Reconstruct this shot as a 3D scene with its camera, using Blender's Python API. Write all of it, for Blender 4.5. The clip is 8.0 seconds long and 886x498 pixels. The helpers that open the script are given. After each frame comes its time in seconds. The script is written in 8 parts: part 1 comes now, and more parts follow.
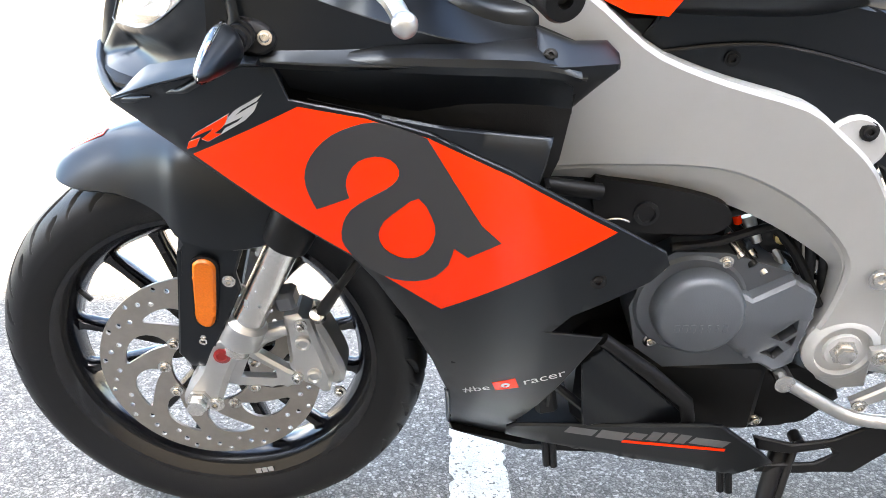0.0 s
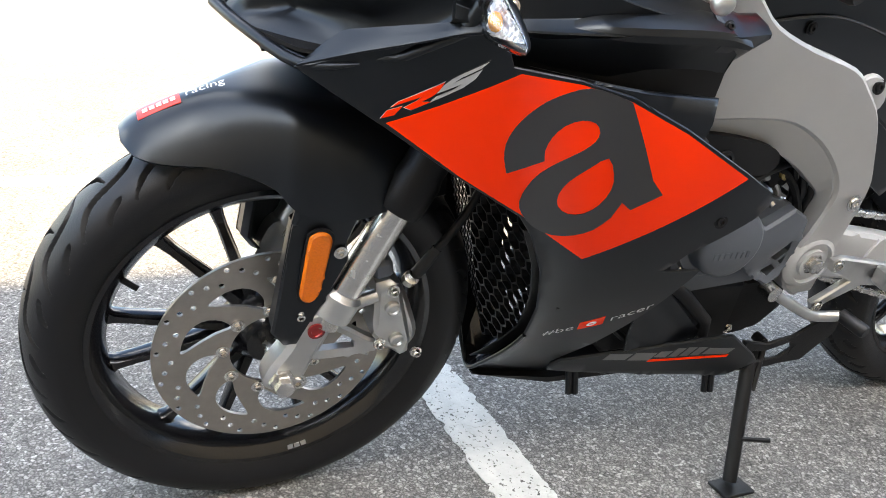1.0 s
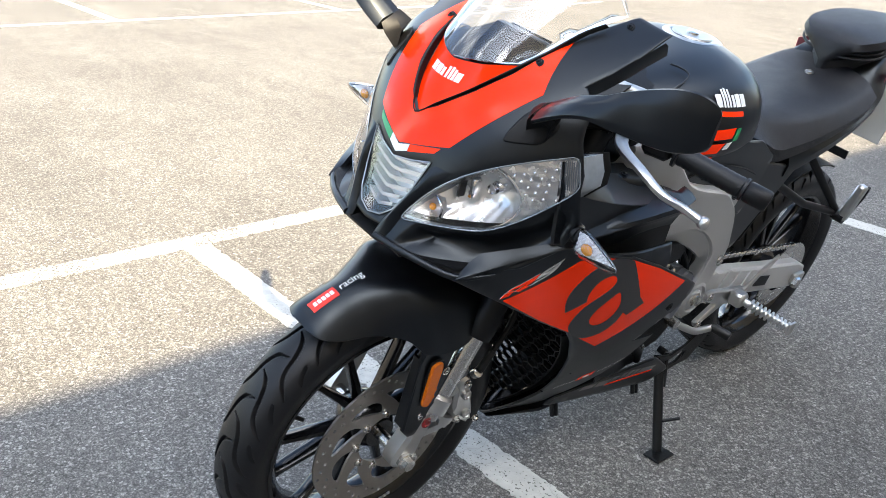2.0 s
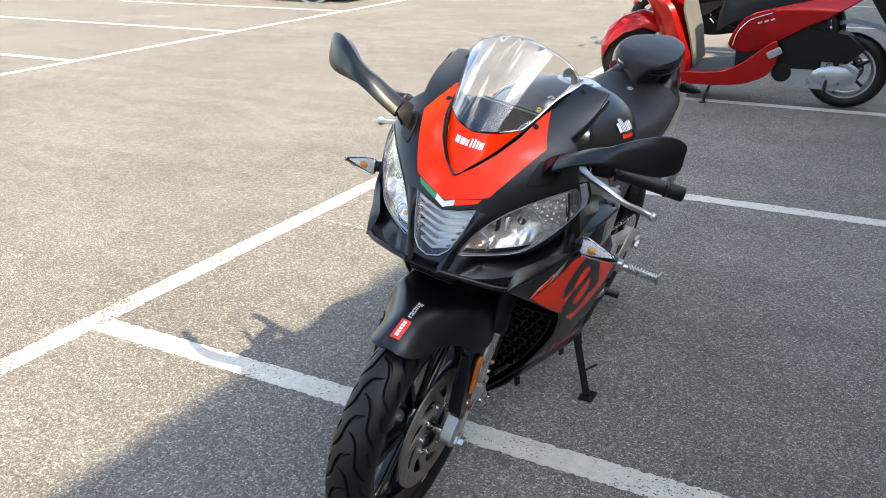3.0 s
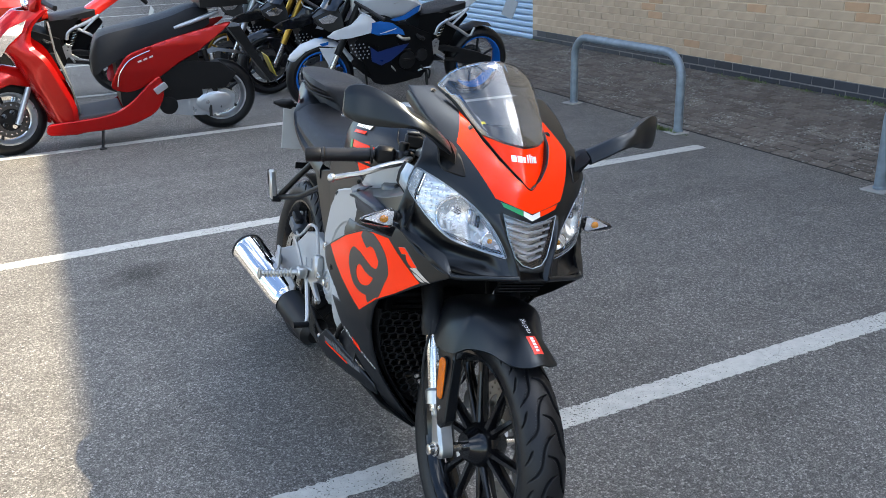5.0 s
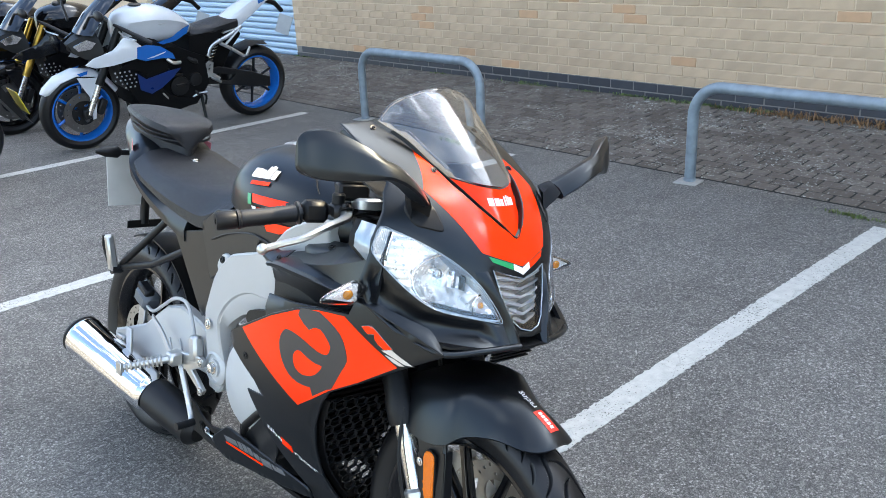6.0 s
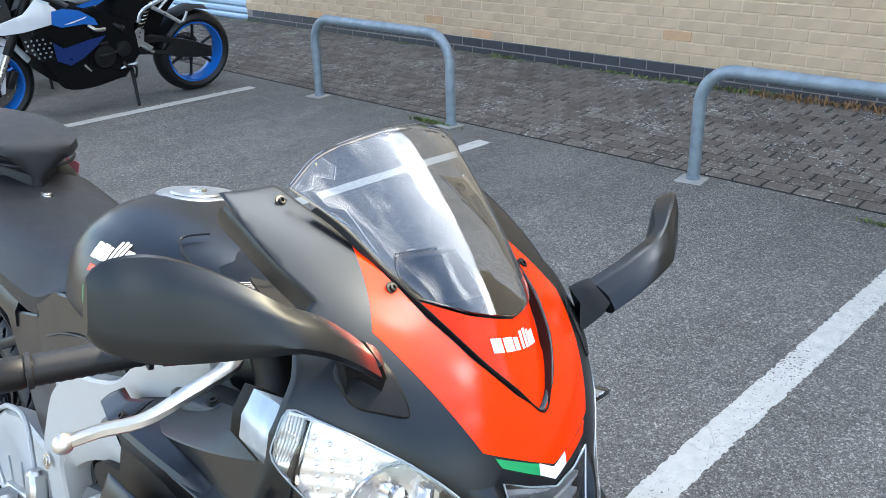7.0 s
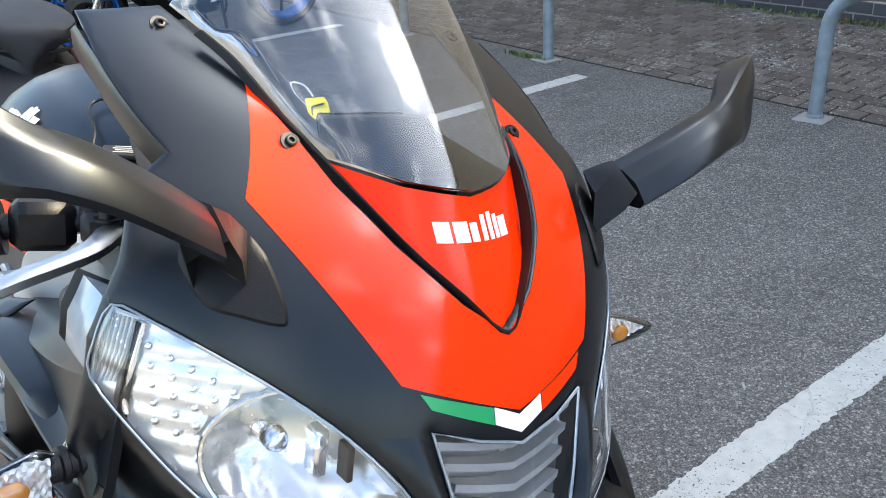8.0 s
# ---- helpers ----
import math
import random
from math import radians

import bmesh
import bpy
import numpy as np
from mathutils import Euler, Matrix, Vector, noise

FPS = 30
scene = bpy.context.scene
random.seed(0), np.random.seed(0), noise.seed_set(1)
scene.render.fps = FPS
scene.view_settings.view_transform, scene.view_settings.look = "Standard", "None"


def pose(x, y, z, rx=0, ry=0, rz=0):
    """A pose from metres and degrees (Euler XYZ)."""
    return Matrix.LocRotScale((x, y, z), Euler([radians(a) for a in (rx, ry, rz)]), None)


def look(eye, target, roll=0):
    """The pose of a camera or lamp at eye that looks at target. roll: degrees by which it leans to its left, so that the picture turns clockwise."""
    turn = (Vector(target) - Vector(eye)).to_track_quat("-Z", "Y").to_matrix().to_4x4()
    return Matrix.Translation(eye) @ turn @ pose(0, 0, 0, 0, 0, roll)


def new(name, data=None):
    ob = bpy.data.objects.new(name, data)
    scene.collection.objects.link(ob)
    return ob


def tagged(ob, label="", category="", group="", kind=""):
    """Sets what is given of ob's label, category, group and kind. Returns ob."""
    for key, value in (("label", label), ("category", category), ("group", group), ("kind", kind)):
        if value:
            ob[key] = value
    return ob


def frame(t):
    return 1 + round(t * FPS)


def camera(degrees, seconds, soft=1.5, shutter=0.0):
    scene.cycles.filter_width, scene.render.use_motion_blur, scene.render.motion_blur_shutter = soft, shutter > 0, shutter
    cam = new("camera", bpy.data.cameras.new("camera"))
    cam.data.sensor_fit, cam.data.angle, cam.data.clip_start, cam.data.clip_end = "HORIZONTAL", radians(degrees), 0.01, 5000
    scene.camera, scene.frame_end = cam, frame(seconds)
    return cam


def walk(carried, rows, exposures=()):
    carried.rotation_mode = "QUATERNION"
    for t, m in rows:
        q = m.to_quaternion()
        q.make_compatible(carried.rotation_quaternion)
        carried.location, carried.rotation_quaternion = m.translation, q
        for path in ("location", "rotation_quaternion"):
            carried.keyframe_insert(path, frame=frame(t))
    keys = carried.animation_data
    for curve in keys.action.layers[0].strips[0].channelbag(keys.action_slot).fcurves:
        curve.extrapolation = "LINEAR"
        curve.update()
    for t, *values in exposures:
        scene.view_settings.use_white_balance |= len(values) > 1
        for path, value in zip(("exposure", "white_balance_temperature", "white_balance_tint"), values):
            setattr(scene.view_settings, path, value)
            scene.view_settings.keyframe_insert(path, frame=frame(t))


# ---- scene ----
cam = camera(55.1, 8.0, soft=0.6)
PATH = [
    (0, (2.724, -0.081, 0.816), (0.828, -0.067, 0.179), 1.8),
    (0.5, (2.651, -0.359, 0.805), (0.810, -0.073, 0.077), 3.2),
    (1, (2.648, -0.607, 0.812), (0.952, 0.178, 0.099), 5.5),
    (1.5, (2.685, -0.876, 0.983), (1.114, 0.116, 0.243), 5.8),
    (2, (2.707, -1.181, 1.199), (1.323, 0.042, 0.431), 3.3),
    (2.2, (2.722, -1.327, 1.264), (1.485, 0.047, 0.501), 3.6),
    (2.85, (2.585, -1.765, 1.385), (1.572, -0.11, 0.605), 0.0),
    (3.5, (2.146, -2.046, 1.431), (1.629, -0.261, 0.692), -3.7),
    (4, (1.665, -2.111, 1.454), (1.632, -0.252, 0.715), -3.2),
    (4.5, (1.223, -2.016, 1.439), (1.527, -0.176, 0.717), -3.5),
    (5, (0.825, -1.919, 1.443), (1.606, -0.220, 0.734), -2.2),
    (5.1, (0.761, -1.893, 1.449), (1.617, -0.238, 0.740), -2.0),
    (5.75, (0.632, -1.555, 1.446), (1.845, -0.04, 0.722), -2.7),
    (6.4, (0.813, -1.130, 1.419), (2.136, 0.183, 0.693), -3.3),
    (6.5, (0.862, -1.072, 1.424), (2.182, 0.240, 0.693), -3.5),
    (7, (1.174, -0.834, 1.384), (2.468, 0.472, 0.597), -1.9),
    (7.5, (1.402, -0.728, 1.314), (2.516, 0.696, 0.458), -2.2),
    (8, (1.419, -0.765, 1.203), (2.486, 0.684, 0.330), -3.3),
]
walk(cam, [(t, look(eye, target, roll)) for t, eye, target, roll in PATH],
     exposures=[(0, 3.42, 7250, 10), (0.5, 2.87, 7450, 9), (1, 2.66, 7400, 9), (1.5, 2.26, 7000, 9), (2.2, 1.72, 6900, 8), (3.5, 1.41, 6750, 9), (5, 1.53, 6550, 8), (6.4, 2.19, 6700, 6), (7.2, 2.19, 6700, 6), (8, 1.91, 6700, 7)])

# ------------------------------------------------------------ sky and sun
SUN_WAY = Vector((0.90, -0.33, 1.0)).normalized()
world = bpy.data.worlds.new("sky")
scene.world = world
world.use_nodes = True
wn = world.node_tree
wn.nodes.clear()
w_out = wn.nodes.new("ShaderNodeOutputWorld")
w_bg = wn.nodes.new("ShaderNodeBackground")
w_sky = wn.nodes.new("ShaderNodeTexSky")
w_sky.sky_type = "NISHITA"
w_sky.sun_disc = False
w_sky.dust_density = 0.5
w_sky.ozone_density = 2.0
w_sky.sun_elevation = math.asin(SUN_WAY.z)
w_sky.sun_rotation = math.atan2(SUN_WAY.x, SUN_WAY.y)
w_tc = wn.nodes.new("ShaderNodeTexCoord")
w_map = wn.nodes.new("ShaderNodeMapping")
w_map.inputs["Scale"].default_value = (1.0, 1.0, 1.5)
w_map.inputs["Location"].default_value = (0.35, 0.6, 0.15)
w_noise = wn.nodes.new("ShaderNodeTexNoise")
w_noise.inputs["Scale"].default_value = 2.6
w_noise.inputs["Detail"].default_value = 9.0
w_noise.inputs["Roughness"].default_value = 0.58
w_ramp = wn.nodes.new("ShaderNodeValToRGB")
w_ramp.color_ramp.elements[0].position, w_ramp.color_ramp.elements[1].position = 0.53, 0.68
w_mix = wn.nodes.new("ShaderNodeMix")
w_mix.data_type = "RGBA"
wn.links.new(w_tc.outputs["Generated"], w_map.inputs["Vector"])
wn.links.new(w_map.outputs[0], w_noise.inputs["Vector"])
wn.links.new(w_noise.outputs[0], w_ramp.inputs[0])
# clouds and thin haze grow brighter towards the sun
w_dot = wn.nodes.new("ShaderNodeVectorMath")
w_dot.operation = "DOT_PRODUCT"
w_dot.inputs[1].default_value = SUN_WAY
wn.links.new(w_tc.outputs["Generated"], w_dot.inputs[0])
w_near = wn.nodes.new("ShaderNodeMapRange")
w_near.interpolation_type = "SMOOTHSTEP"
w_near.inputs["From Min"].default_value, w_near.inputs["From Max"].default_value = 0.60, 1.0
wn.links.new(w_dot.outputs["Value"], w_near.inputs["Value"])
w_veil = wn.nodes.new("ShaderNodeMath")
w_veil.operation, w_veil.use_clamp = "MULTIPLY_ADD", True
w_veil.inputs[1].default_value = 0.12
wn.links.new(w_near.outputs[0], w_veil.inputs[0])
wn.links.new(w_ramp.outputs[0], w_veil.inputs[2])
wn.links.new(w_veil.outputs[0], w_mix.inputs[0])
w_gain = wn.nodes.new("ShaderNodeMath")
w_gain.operation = "MULTIPLY_ADD"
w_gain.inputs[1].default_value, w_gain.inputs[2].default_value = 2.4, 0.85
wn.links.new(w_near.outputs[0], w_gain.inputs[0])
w_lit = wn.nodes.new("ShaderNodeVectorMath")
w_lit.operation = "SCALE"
w_lit.inputs[0].default_value = (17.2, 17.7, 19.0)
wn.links.new(w_gain.outputs[0], w_lit.inputs["Scale"])
wn.links.new(w_lit.outputs[0], w_mix.inputs[7])
wn.links.new(w_sky.outputs[0], w_mix.inputs[6])
wn.links.new(w_mix.outputs[2], w_bg.inputs[0])
w_bg.inputs[1].default_value = 0.137
wn.links.new(w_bg.outputs[0], w_out.inputs[0])

sun_data = bpy.data.lights.new("sun", "SUN")
sun_data.energy, sun_data.angle, sun_data.color = 5.0, radians(0.6), (1.0, 0.85, 0.62)
sun = new("sun", sun_data)
sun.matrix_world = look(SUN_WAY * 30, (0, 0, 0))


# ------------------------------------------------------------ materials
def mat(name, color, rough=0.5, metal=0.0, var=0.12, scale=18.0, bump=0.0, bscale=300.0, coat=0.0, rvar=0.08, spec=0.5, island=0.0, emit=None, fleck=None):
    """A painted, moulded or cast surface: colour and gloss vary at two scales, with fine relief."""
    m = bpy.data.materials.new(name)
    m.use_nodes = True
    nt = m.node_tree
    b = nt.nodes["Principled BSDF"]
    N = nt.nodes.new
    tc = N("ShaderNodeTexCoord")
    n1 = N("ShaderNodeTexNoise")
    n1.inputs["Scale"].default_value, n1.inputs["Detail"].default_value = scale, 6
    nt.links.new(tc.outputs["Object"], n1.inputs["Vector"])
    n2 = N("ShaderNodeTexNoise")
    n2.inputs["Scale"].default_value, n2.inputs["Detail"].default_value = bscale, 3
    nt.links.new(tc.outputs["Object"], n2.inputs["Vector"])
    add = N("ShaderNodeMath")
    add.operation = "MULTIPLY_ADD"
    add.inputs[1].default_value, add.inputs[2].default_value = 2 * var, 1 - var
    nt.links.new(n1.outputs[0], add.inputs[0])
    tint = N("ShaderNodeMix")
    tint.data_type, tint.blend_type = "RGBA", "MULTIPLY"
    tint.inputs[0].default_value = 1.0
    tint.inputs[6].default_value = (*color, 1)
    nt.links.new(add.outputs[0], tint.inputs[7])
    col = tint.outputs[2]
    if island:
        info = N("ShaderNodeObjectInfo")
        geo = N("ShaderNodeNewGeometry")
        both = N("ShaderNodeMath")
        both.operation = "ADD"
        nt.links.new(info.outputs["Random"], both.inputs[0])
        nt.links.new(geo.outputs["Random Per Island"], both.inputs[1])
        fr = N("ShaderNodeMath")
        fr.operation = "FRACT"
        nt.links.new(both.outputs[0], fr.inputs[0])
        sc = N("ShaderNodeMath")
        sc.operation = "MULTIPLY_ADD"
        sc.inputs[1].default_value, sc.inputs[2].default_value = 2 * island, 1 - island
        nt.links.new(fr.outputs[0], sc.inputs[0])
        t2 = N("ShaderNodeMix")
        t2.data_type, t2.blend_type = "RGBA", "MULTIPLY"
        t2.inputs[0].default_value = 1.0
        nt.links.new(col, t2.inputs[6])
        nt.links.new(sc.outputs[0], t2.inputs[7])
        col = t2.outputs[2]
    if fleck:
        # pale ragged crusts of lichen and grit, in clusters
        geo2 = N("ShaderNodeNewGeometry")
        crust = []
        for size, detail, rough_n in ((46.0, 8, 0.8), (2.6, 5, 0.7)):
            cn = N("ShaderNodeTexNoise")
            cn.inputs["Scale"].default_value, cn.inputs["Detail"].default_value, cn.inputs["Roughness"].default_value = size, detail, rough_n
            nt.links.new(geo2.outputs["Position"], cn.inputs["Vector"])
            crust.append(cn.outputs[0])
        both = N("ShaderNodeMath")
        both.operation = "MULTIPLY_ADD"
        both.inputs[1].default_value = 0.30
        nt.links.new(crust[1], both.inputs[0])
        nt.links.new(crust[0], both.inputs[2])
        on = N("ShaderNodeMapRange")
        on.inputs["From Min"].default_value, on.inputs["From Max"].default_value = 0.715, 0.765
        nt.links.new(both.outputs[0], on.inputs["Value"])
        fm = N("ShaderNodeMix")
        fm.data_type = "RGBA"
        fm.inputs[7].default_value = (*fleck, 1)
        nt.links.new(on.outputs[0], fm.inputs[0])
        nt.links.new(col, fm.inputs[6])
        col = fm.outputs[2]
    nt.links.new(col, b.inputs["Base Color"])
    ra = N("ShaderNodeMath")
    ra.operation = "MULTIPLY_ADD"
    ra.inputs[1].default_value, ra.inputs[2].default_value = 2 * rvar, rough - rvar
    nt.links.new(n1.outputs[0], ra.inputs[0])
    nt.links.new(ra.outputs[0], b.inputs["Roughness"])
    b.inputs["Metallic"].default_value = metal
    b.inputs["Coat Weight"].default_value = coat
    b.inputs["Coat Roughness"].default_value = 0.06
    b.inputs["Specular IOR Level"].default_value = spec
    if bump:
        bp = N("ShaderNodeBump")
        bp.inputs["Strength"].default_value, bp.inputs["Distance"].default_value = bump, 0.002
        nt.links.new(n2.outputs[0], bp.inputs["Height"])
        nt.links.new(bp.outputs[0], b.inputs["Normal"])
    if emit:
        b.inputs["Emission Color"].default_value = (*emit[:3], 1)
        b.inputs["Emission Strength"].default_value = emit[3]
    return m


OIL = (1.07, 1.965)


def asphalt(name, tone, worn):
    """Rolled stone chippings in bitumen, with pale dust, tyre streaks and an oil stain; worn: how far the paint has gone (0: no paint)."""
    m = bpy.data.materials.new(name)
    m.use_nodes = True
    nt = m.node_tree
    b = nt.nodes["Principled BSDF"]
    N, L = nt.nodes.new, nt.links.new

    def noise(scale, detail, vec, rough=0.5):
        n = N("ShaderNodeTexNoise")
        n.inputs["Scale"].default_value, n.inputs["Detail"].default_value, n.inputs["Roughness"].default_value = scale, detail, rough
        L(vec, n.inputs["Vector"])
        return n.outputs[0]

    def spread(value, a0, a1, b0, b1):
        r = N("ShaderNodeMapRange")
        for k, v in zip(("From Min", "From Max", "To Min", "To Max"), (a0, a1, b0, b1)):
            r.inputs[k].default_value = v
        L(value, r.inputs["Value"])
        return r.outputs[0]

    def times(u, v):
        r = N("ShaderNodeMath")
        r.operation = "MULTIPLY"
        L(u, r.inputs[0])
        L(v, r.inputs[1])
        return r.outputs[0]

    def cells(scale, vec, edge):
        v = N("ShaderNodeTexVoronoi")
        v.feature = "DISTANCE_TO_EDGE" if edge else "F1"
        v.inputs["Scale"].default_value = scale
        L(vec, v.inputs["Vector"])
        if edge:
            return v.outputs["Distance"]
        one = N("ShaderNodeSeparateColor")
        L(v.outputs["Color"], one.inputs[0])
        return one.outputs[0]

    tc = N("ShaderNodeTexCoord")
    at = tc.outputs["Object"]
    # ragged stones: the cells are bent by a fine noise
    wob = N("ShaderNodeTexNoise")
    wob.inputs["Scale"].default_value, wob.inputs["Detail"].default_value = 190.0, 2
    L(at, wob.inputs["Vector"])
    bend = N("ShaderNodeVectorMath")
    bend.operation = "MULTIPLY_ADD"
    bend.inputs[1].default_value = (0.009, 0.009, 0.0)
    L(wob.outputs["Color"], bend.inputs[0])
    L(at, bend.inputs[2])
    bent = bend.outputs[0]
    pick = N("ShaderNodeMath")
    pick.operation = "POWER"
    pick.inputs[1].default_value = 2.1
    L(cells(150.0, bent, False), pick.inputs[0])
    stone = spread(pick.outputs[0], 0.0, 1.0, 0.66, 1.5)
    fine = spread(cells(300.0, bent, False), 0.0, 1.0, 0.78, 1.22)
    seam = spread(cells(150.0, bent, True), 0.03, 0.22, 0.47, 1.05)
    grit = noise(260.0, 3, at)
    grain = times(times(stone, fine), times(seam, spread(grit, 0.3, 0.7, 0.82, 1.18)))
    stain = spread(noise(0.9, 8, at), 0.3, 0.7, 0.88, 1.14)
    drag = N("ShaderNodeMapping")
    drag.inputs["Rotation"].default_value = (0, 0, 0.35)
    drag.inputs["Scale"].default_value = (0.7, 5.0, 1.0)
    L(at, drag.inputs["Vector"])
    streak = spread(noise(1.0, 5, drag.outputs[0]), 0.3, 0.7, 0.92, 1.09)
    patch = spread(noise(6.0, 5, at, 0.6), 0.3, 0.7, 0.9, 1.1)
    # a drip stain in the second bay
    off = N("ShaderNodeVectorMath")
    off.operation = "SUBTRACT"
    off.inputs[1].default_value = (OIL[0], OIL[1], 0.0)
    L(at, off.inputs[0])
    far = N("ShaderNodeVectorMath")
    far.operation = "LENGTH"
    L(off.outputs[0], far.inputs[0])
    ragged = N("ShaderNodeMath")
    ragged.operation = "MULTIPLY_ADD"
    ragged.inputs[1].default_value = 0.30
    L(noise(9.0, 5, at, 0.65), ragged.inputs[0])
    L(far.outputs["Value"], ragged.inputs[2])
    oil = spread(ragged.outputs[0], 0.20, 0.34, 0.55, 1.0)
    tint = N("ShaderNodeMix")
    tint.data_type, tint.blend_type = "RGBA", "MULTIPLY"
    tint.inputs[0].default_value = 1.0
    tint.inputs[6].default_value = (*tone, 1)
    L(times(times(grain, oil), times(stain, times(streak, patch))), tint.inputs[7])
    col = tint.outputs[2]
    if worn:
        paint = N("ShaderNodeMix")
        paint.data_type = "RGBA"
        su = N("ShaderNodeMath")
        su.operation = "MULTIPLY_ADD"
        su.inputs[1].default_value = 0.4
        L(noise(3.0, 4, at), su.inputs[0])
        L(noise(150.0, 5, at), su.inputs[2])
        left = spread(su.outputs[0], worn, worn + 0.03, 0.0, 1.0)
        # shrinkage cracks
        split = N("ShaderNodeVectorMath")
        split.operation = "MULTIPLY_ADD"
        split.inputs[1].default_value = (0.09, 0.09, 0.0)
        wide = N("ShaderNodeTexNoise")
        wide.inputs["Scale"].default_value, wide.inputs["Detail"].default_value = 14.0, 4
        L(at, wide.inputs["Vector"])
        L(wide.outputs["Color"], split.inputs[0])
        L(at, split.inputs[2])
        crack = spread(cells(6.5, split.outputs[0], True), 0.003, 0.010, 0.78, 1.0)
        dirt = spread(noise(25.0, 5, at, 0.6), 0.3, 0.7, 0.86, 1.1)
        coat = N("ShaderNodeMix")
        coat.data_type, coat.blend_type = "RGBA", "MULTIPLY"
        coat.inputs[0].default_value = 1.0
        coat.inputs[6].default_value = (0.475, 0.465, 0.425, 1)
        L(dirt, coat.inputs[7])
        L(times(left, crack), paint.inputs[0])
        L(col, paint.inputs[6])
        L(coat.outputs[2], paint.inputs[7])
        col = paint.outputs[2]
    L(col, b.inputs["Base Color"])
    b.inputs["Roughness"].default_value = 0.85
    b.inputs["Specular IOR Level"].default_value = 0.14
    bp = N("ShaderNodeBump")
    bp.inputs["Strength"].default_value, bp.inputs["Distance"].default_value = (0.4, 0.002) if worn else (0.45, 0.003)
    L(grain, bp.inputs["Height"])
    L(bp.outputs[0], b.inputs["Normal"])
    return m


def clear(name, tint=(1, 1, 1), rough=0.0, ior=1.45):
    m = bpy.data.materials.new(name)
    m.use_nodes = True
    b = m.node_tree.nodes["Principled BSDF"]
    b.inputs["Base Color"].default_value = (*tint, 1)
    b.inputs["Transmission Weight"].default_value = 1.0
    b.inputs["Roughness"].default_value = rough
    b.inputs["IOR"].default_value = ior
    return m


TARMAC = asphalt("tarmac", (0.208, 0.197, 0.181), 0)
PAINT = asphalt("road_paint", (0.208, 0.197, 0.181), 0.54)
SCUFFED = asphalt("scuffed_road_paint", (0.208, 0.197, 0.181), 0.645)
FAINT = asphalt("faded_road_paint", (0.208, 0.197, 0.181), 0.74)
BLACK = mat("matt_black_paint", (0.0040, 0.0044, 0.0056), 0.32, var=0.15, bump=0.02, bscale=900, rvar=0.05, spec=0.42)
# blue tint of the sheen stands in for reflected blue sky
BLACK.node_tree.nodes["Principled BSDF"].inputs["Specular Tint"].default_value = (0.86, 0.94, 1.0, 1)
PLASTIC = mat("black_plastic", (0.006, 0.006, 0.0065), 0.44, var=0.2, bump=0.12, bscale=700, spec=0.22)
GLOSS = mat("glossy_black", (0.005, 0.005, 0.006), 0.16, var=0.1)
DARK = mat("dark_metal", (0.016, 0.016, 0.017), 0.45, 0.6, var=0.3)
RED = mat("orange_red_paint", (1.0, 0.034, 0.001), 0.2, var=0.03, scale=6, rvar=0.03, spec=0.22)
RED_GLOSS = mat("orange_red_gloss", (1.0, 0.032, 0.001), 0.12, var=0.03, scale=6, rvar=0.03, spec=0.25)
RUBBER = mat("tyre_rubber", (0.0042, 0.0044, 0.0056), 0.46, var=0.3, scale=25, bump=0.15, bscale=500, spec=0.36)
FRAME = mat("silver_frame_paint", (0.40, 0.405, 0.405), 0.4, 0.12, var=0.06, bump=0.05, bscale=1500)
ALLOY = mat("cast_alloy", (0.5, 0.5, 0.49), 0.34, 0.92, var=0.15, scale=40, bump=0.12, bscale=900)
STEEL = mat("bright_steel", (0.62, 0.6, 0.57), 0.25, 1.0, var=0.12, scale=60)
DISCM = mat("brake_disc_steel", (0.34, 0.315, 0.285), 0.4, 0.9, var=0.15, scale=80, bump=0.1, bscale=1200)
CHROME = mat("chrome", (0.82, 0.82, 0.84), 0.07, 1.0, var=0.04, rvar=0.02)
ENGINE = mat("grey_engine_paint", (0.09, 0.1, 0.115), 0.42, 0.25, var=0.15, bump=0.12, bscale=600)
SLATS = mat("bright_lamp_slat", (0.78, 0.79, 0.81), 0.25, 0.55, var=0.04)
GRILLE = mat("grille_plastic", (0.012, 0.012, 0.013), 0.34, var=0.1, spec=0.35)
AMBER = mat("amber_reflector", (0.62, 0.135, 0.003), 0.16, var=0.25, scale=420, bump=0.35, bscale=900)
INDIC = mat("indicator_silvering", (0.82, 0.82, 0.82), 0.22, 0.35, var=0.1, scale=200)
WHITE = mat("white_lettering", (0.8, 0.8, 0.8), 0.4, var=0.03)
GREY = mat("grey_lettering", (0.36, 0.36, 0.36), 0.4, var=0.05)
DULLF = mat("dull_grey_foil", (0.16, 0.16, 0.165), 0.3, 0.3, var=0.1)
SILVERF = mat("silver_foil", (0.6, 0.6, 0.6), 0.3, 0.6, var=0.05)
GREEN = mat("green_foil", (0.01, 0.26, 0.09), 0.3, var=0.05)
SEATM = mat("seat_vinyl", (0.008, 0.008, 0.010), 0.46, var=0.2, scale=30, bump=0.35, bscale=1400, spec=0.40)
GLASS = clear("lens_glass", (0.99, 0.99, 1.0))
SCREEN = clear("windscreen_acrylic", (0.99, 0.996, 0.993), ior=1.62)
BRASSY = mat("dull_brass", (0.42, 0.32, 0.14), 0.35, 0.9, var=0.2, scale=60)
LAMPEDGE = mat("clear_lamp_edge", (0.30, 0.34, 0.38), 0.16, 0.35, var=0.25, scale=60)
LAMPS = mat("lamp_silvering", (0.80, 0.79, 0.77), 0.26, 0.6, var=0.06, scale=60, bump=0.1, bscale=160)
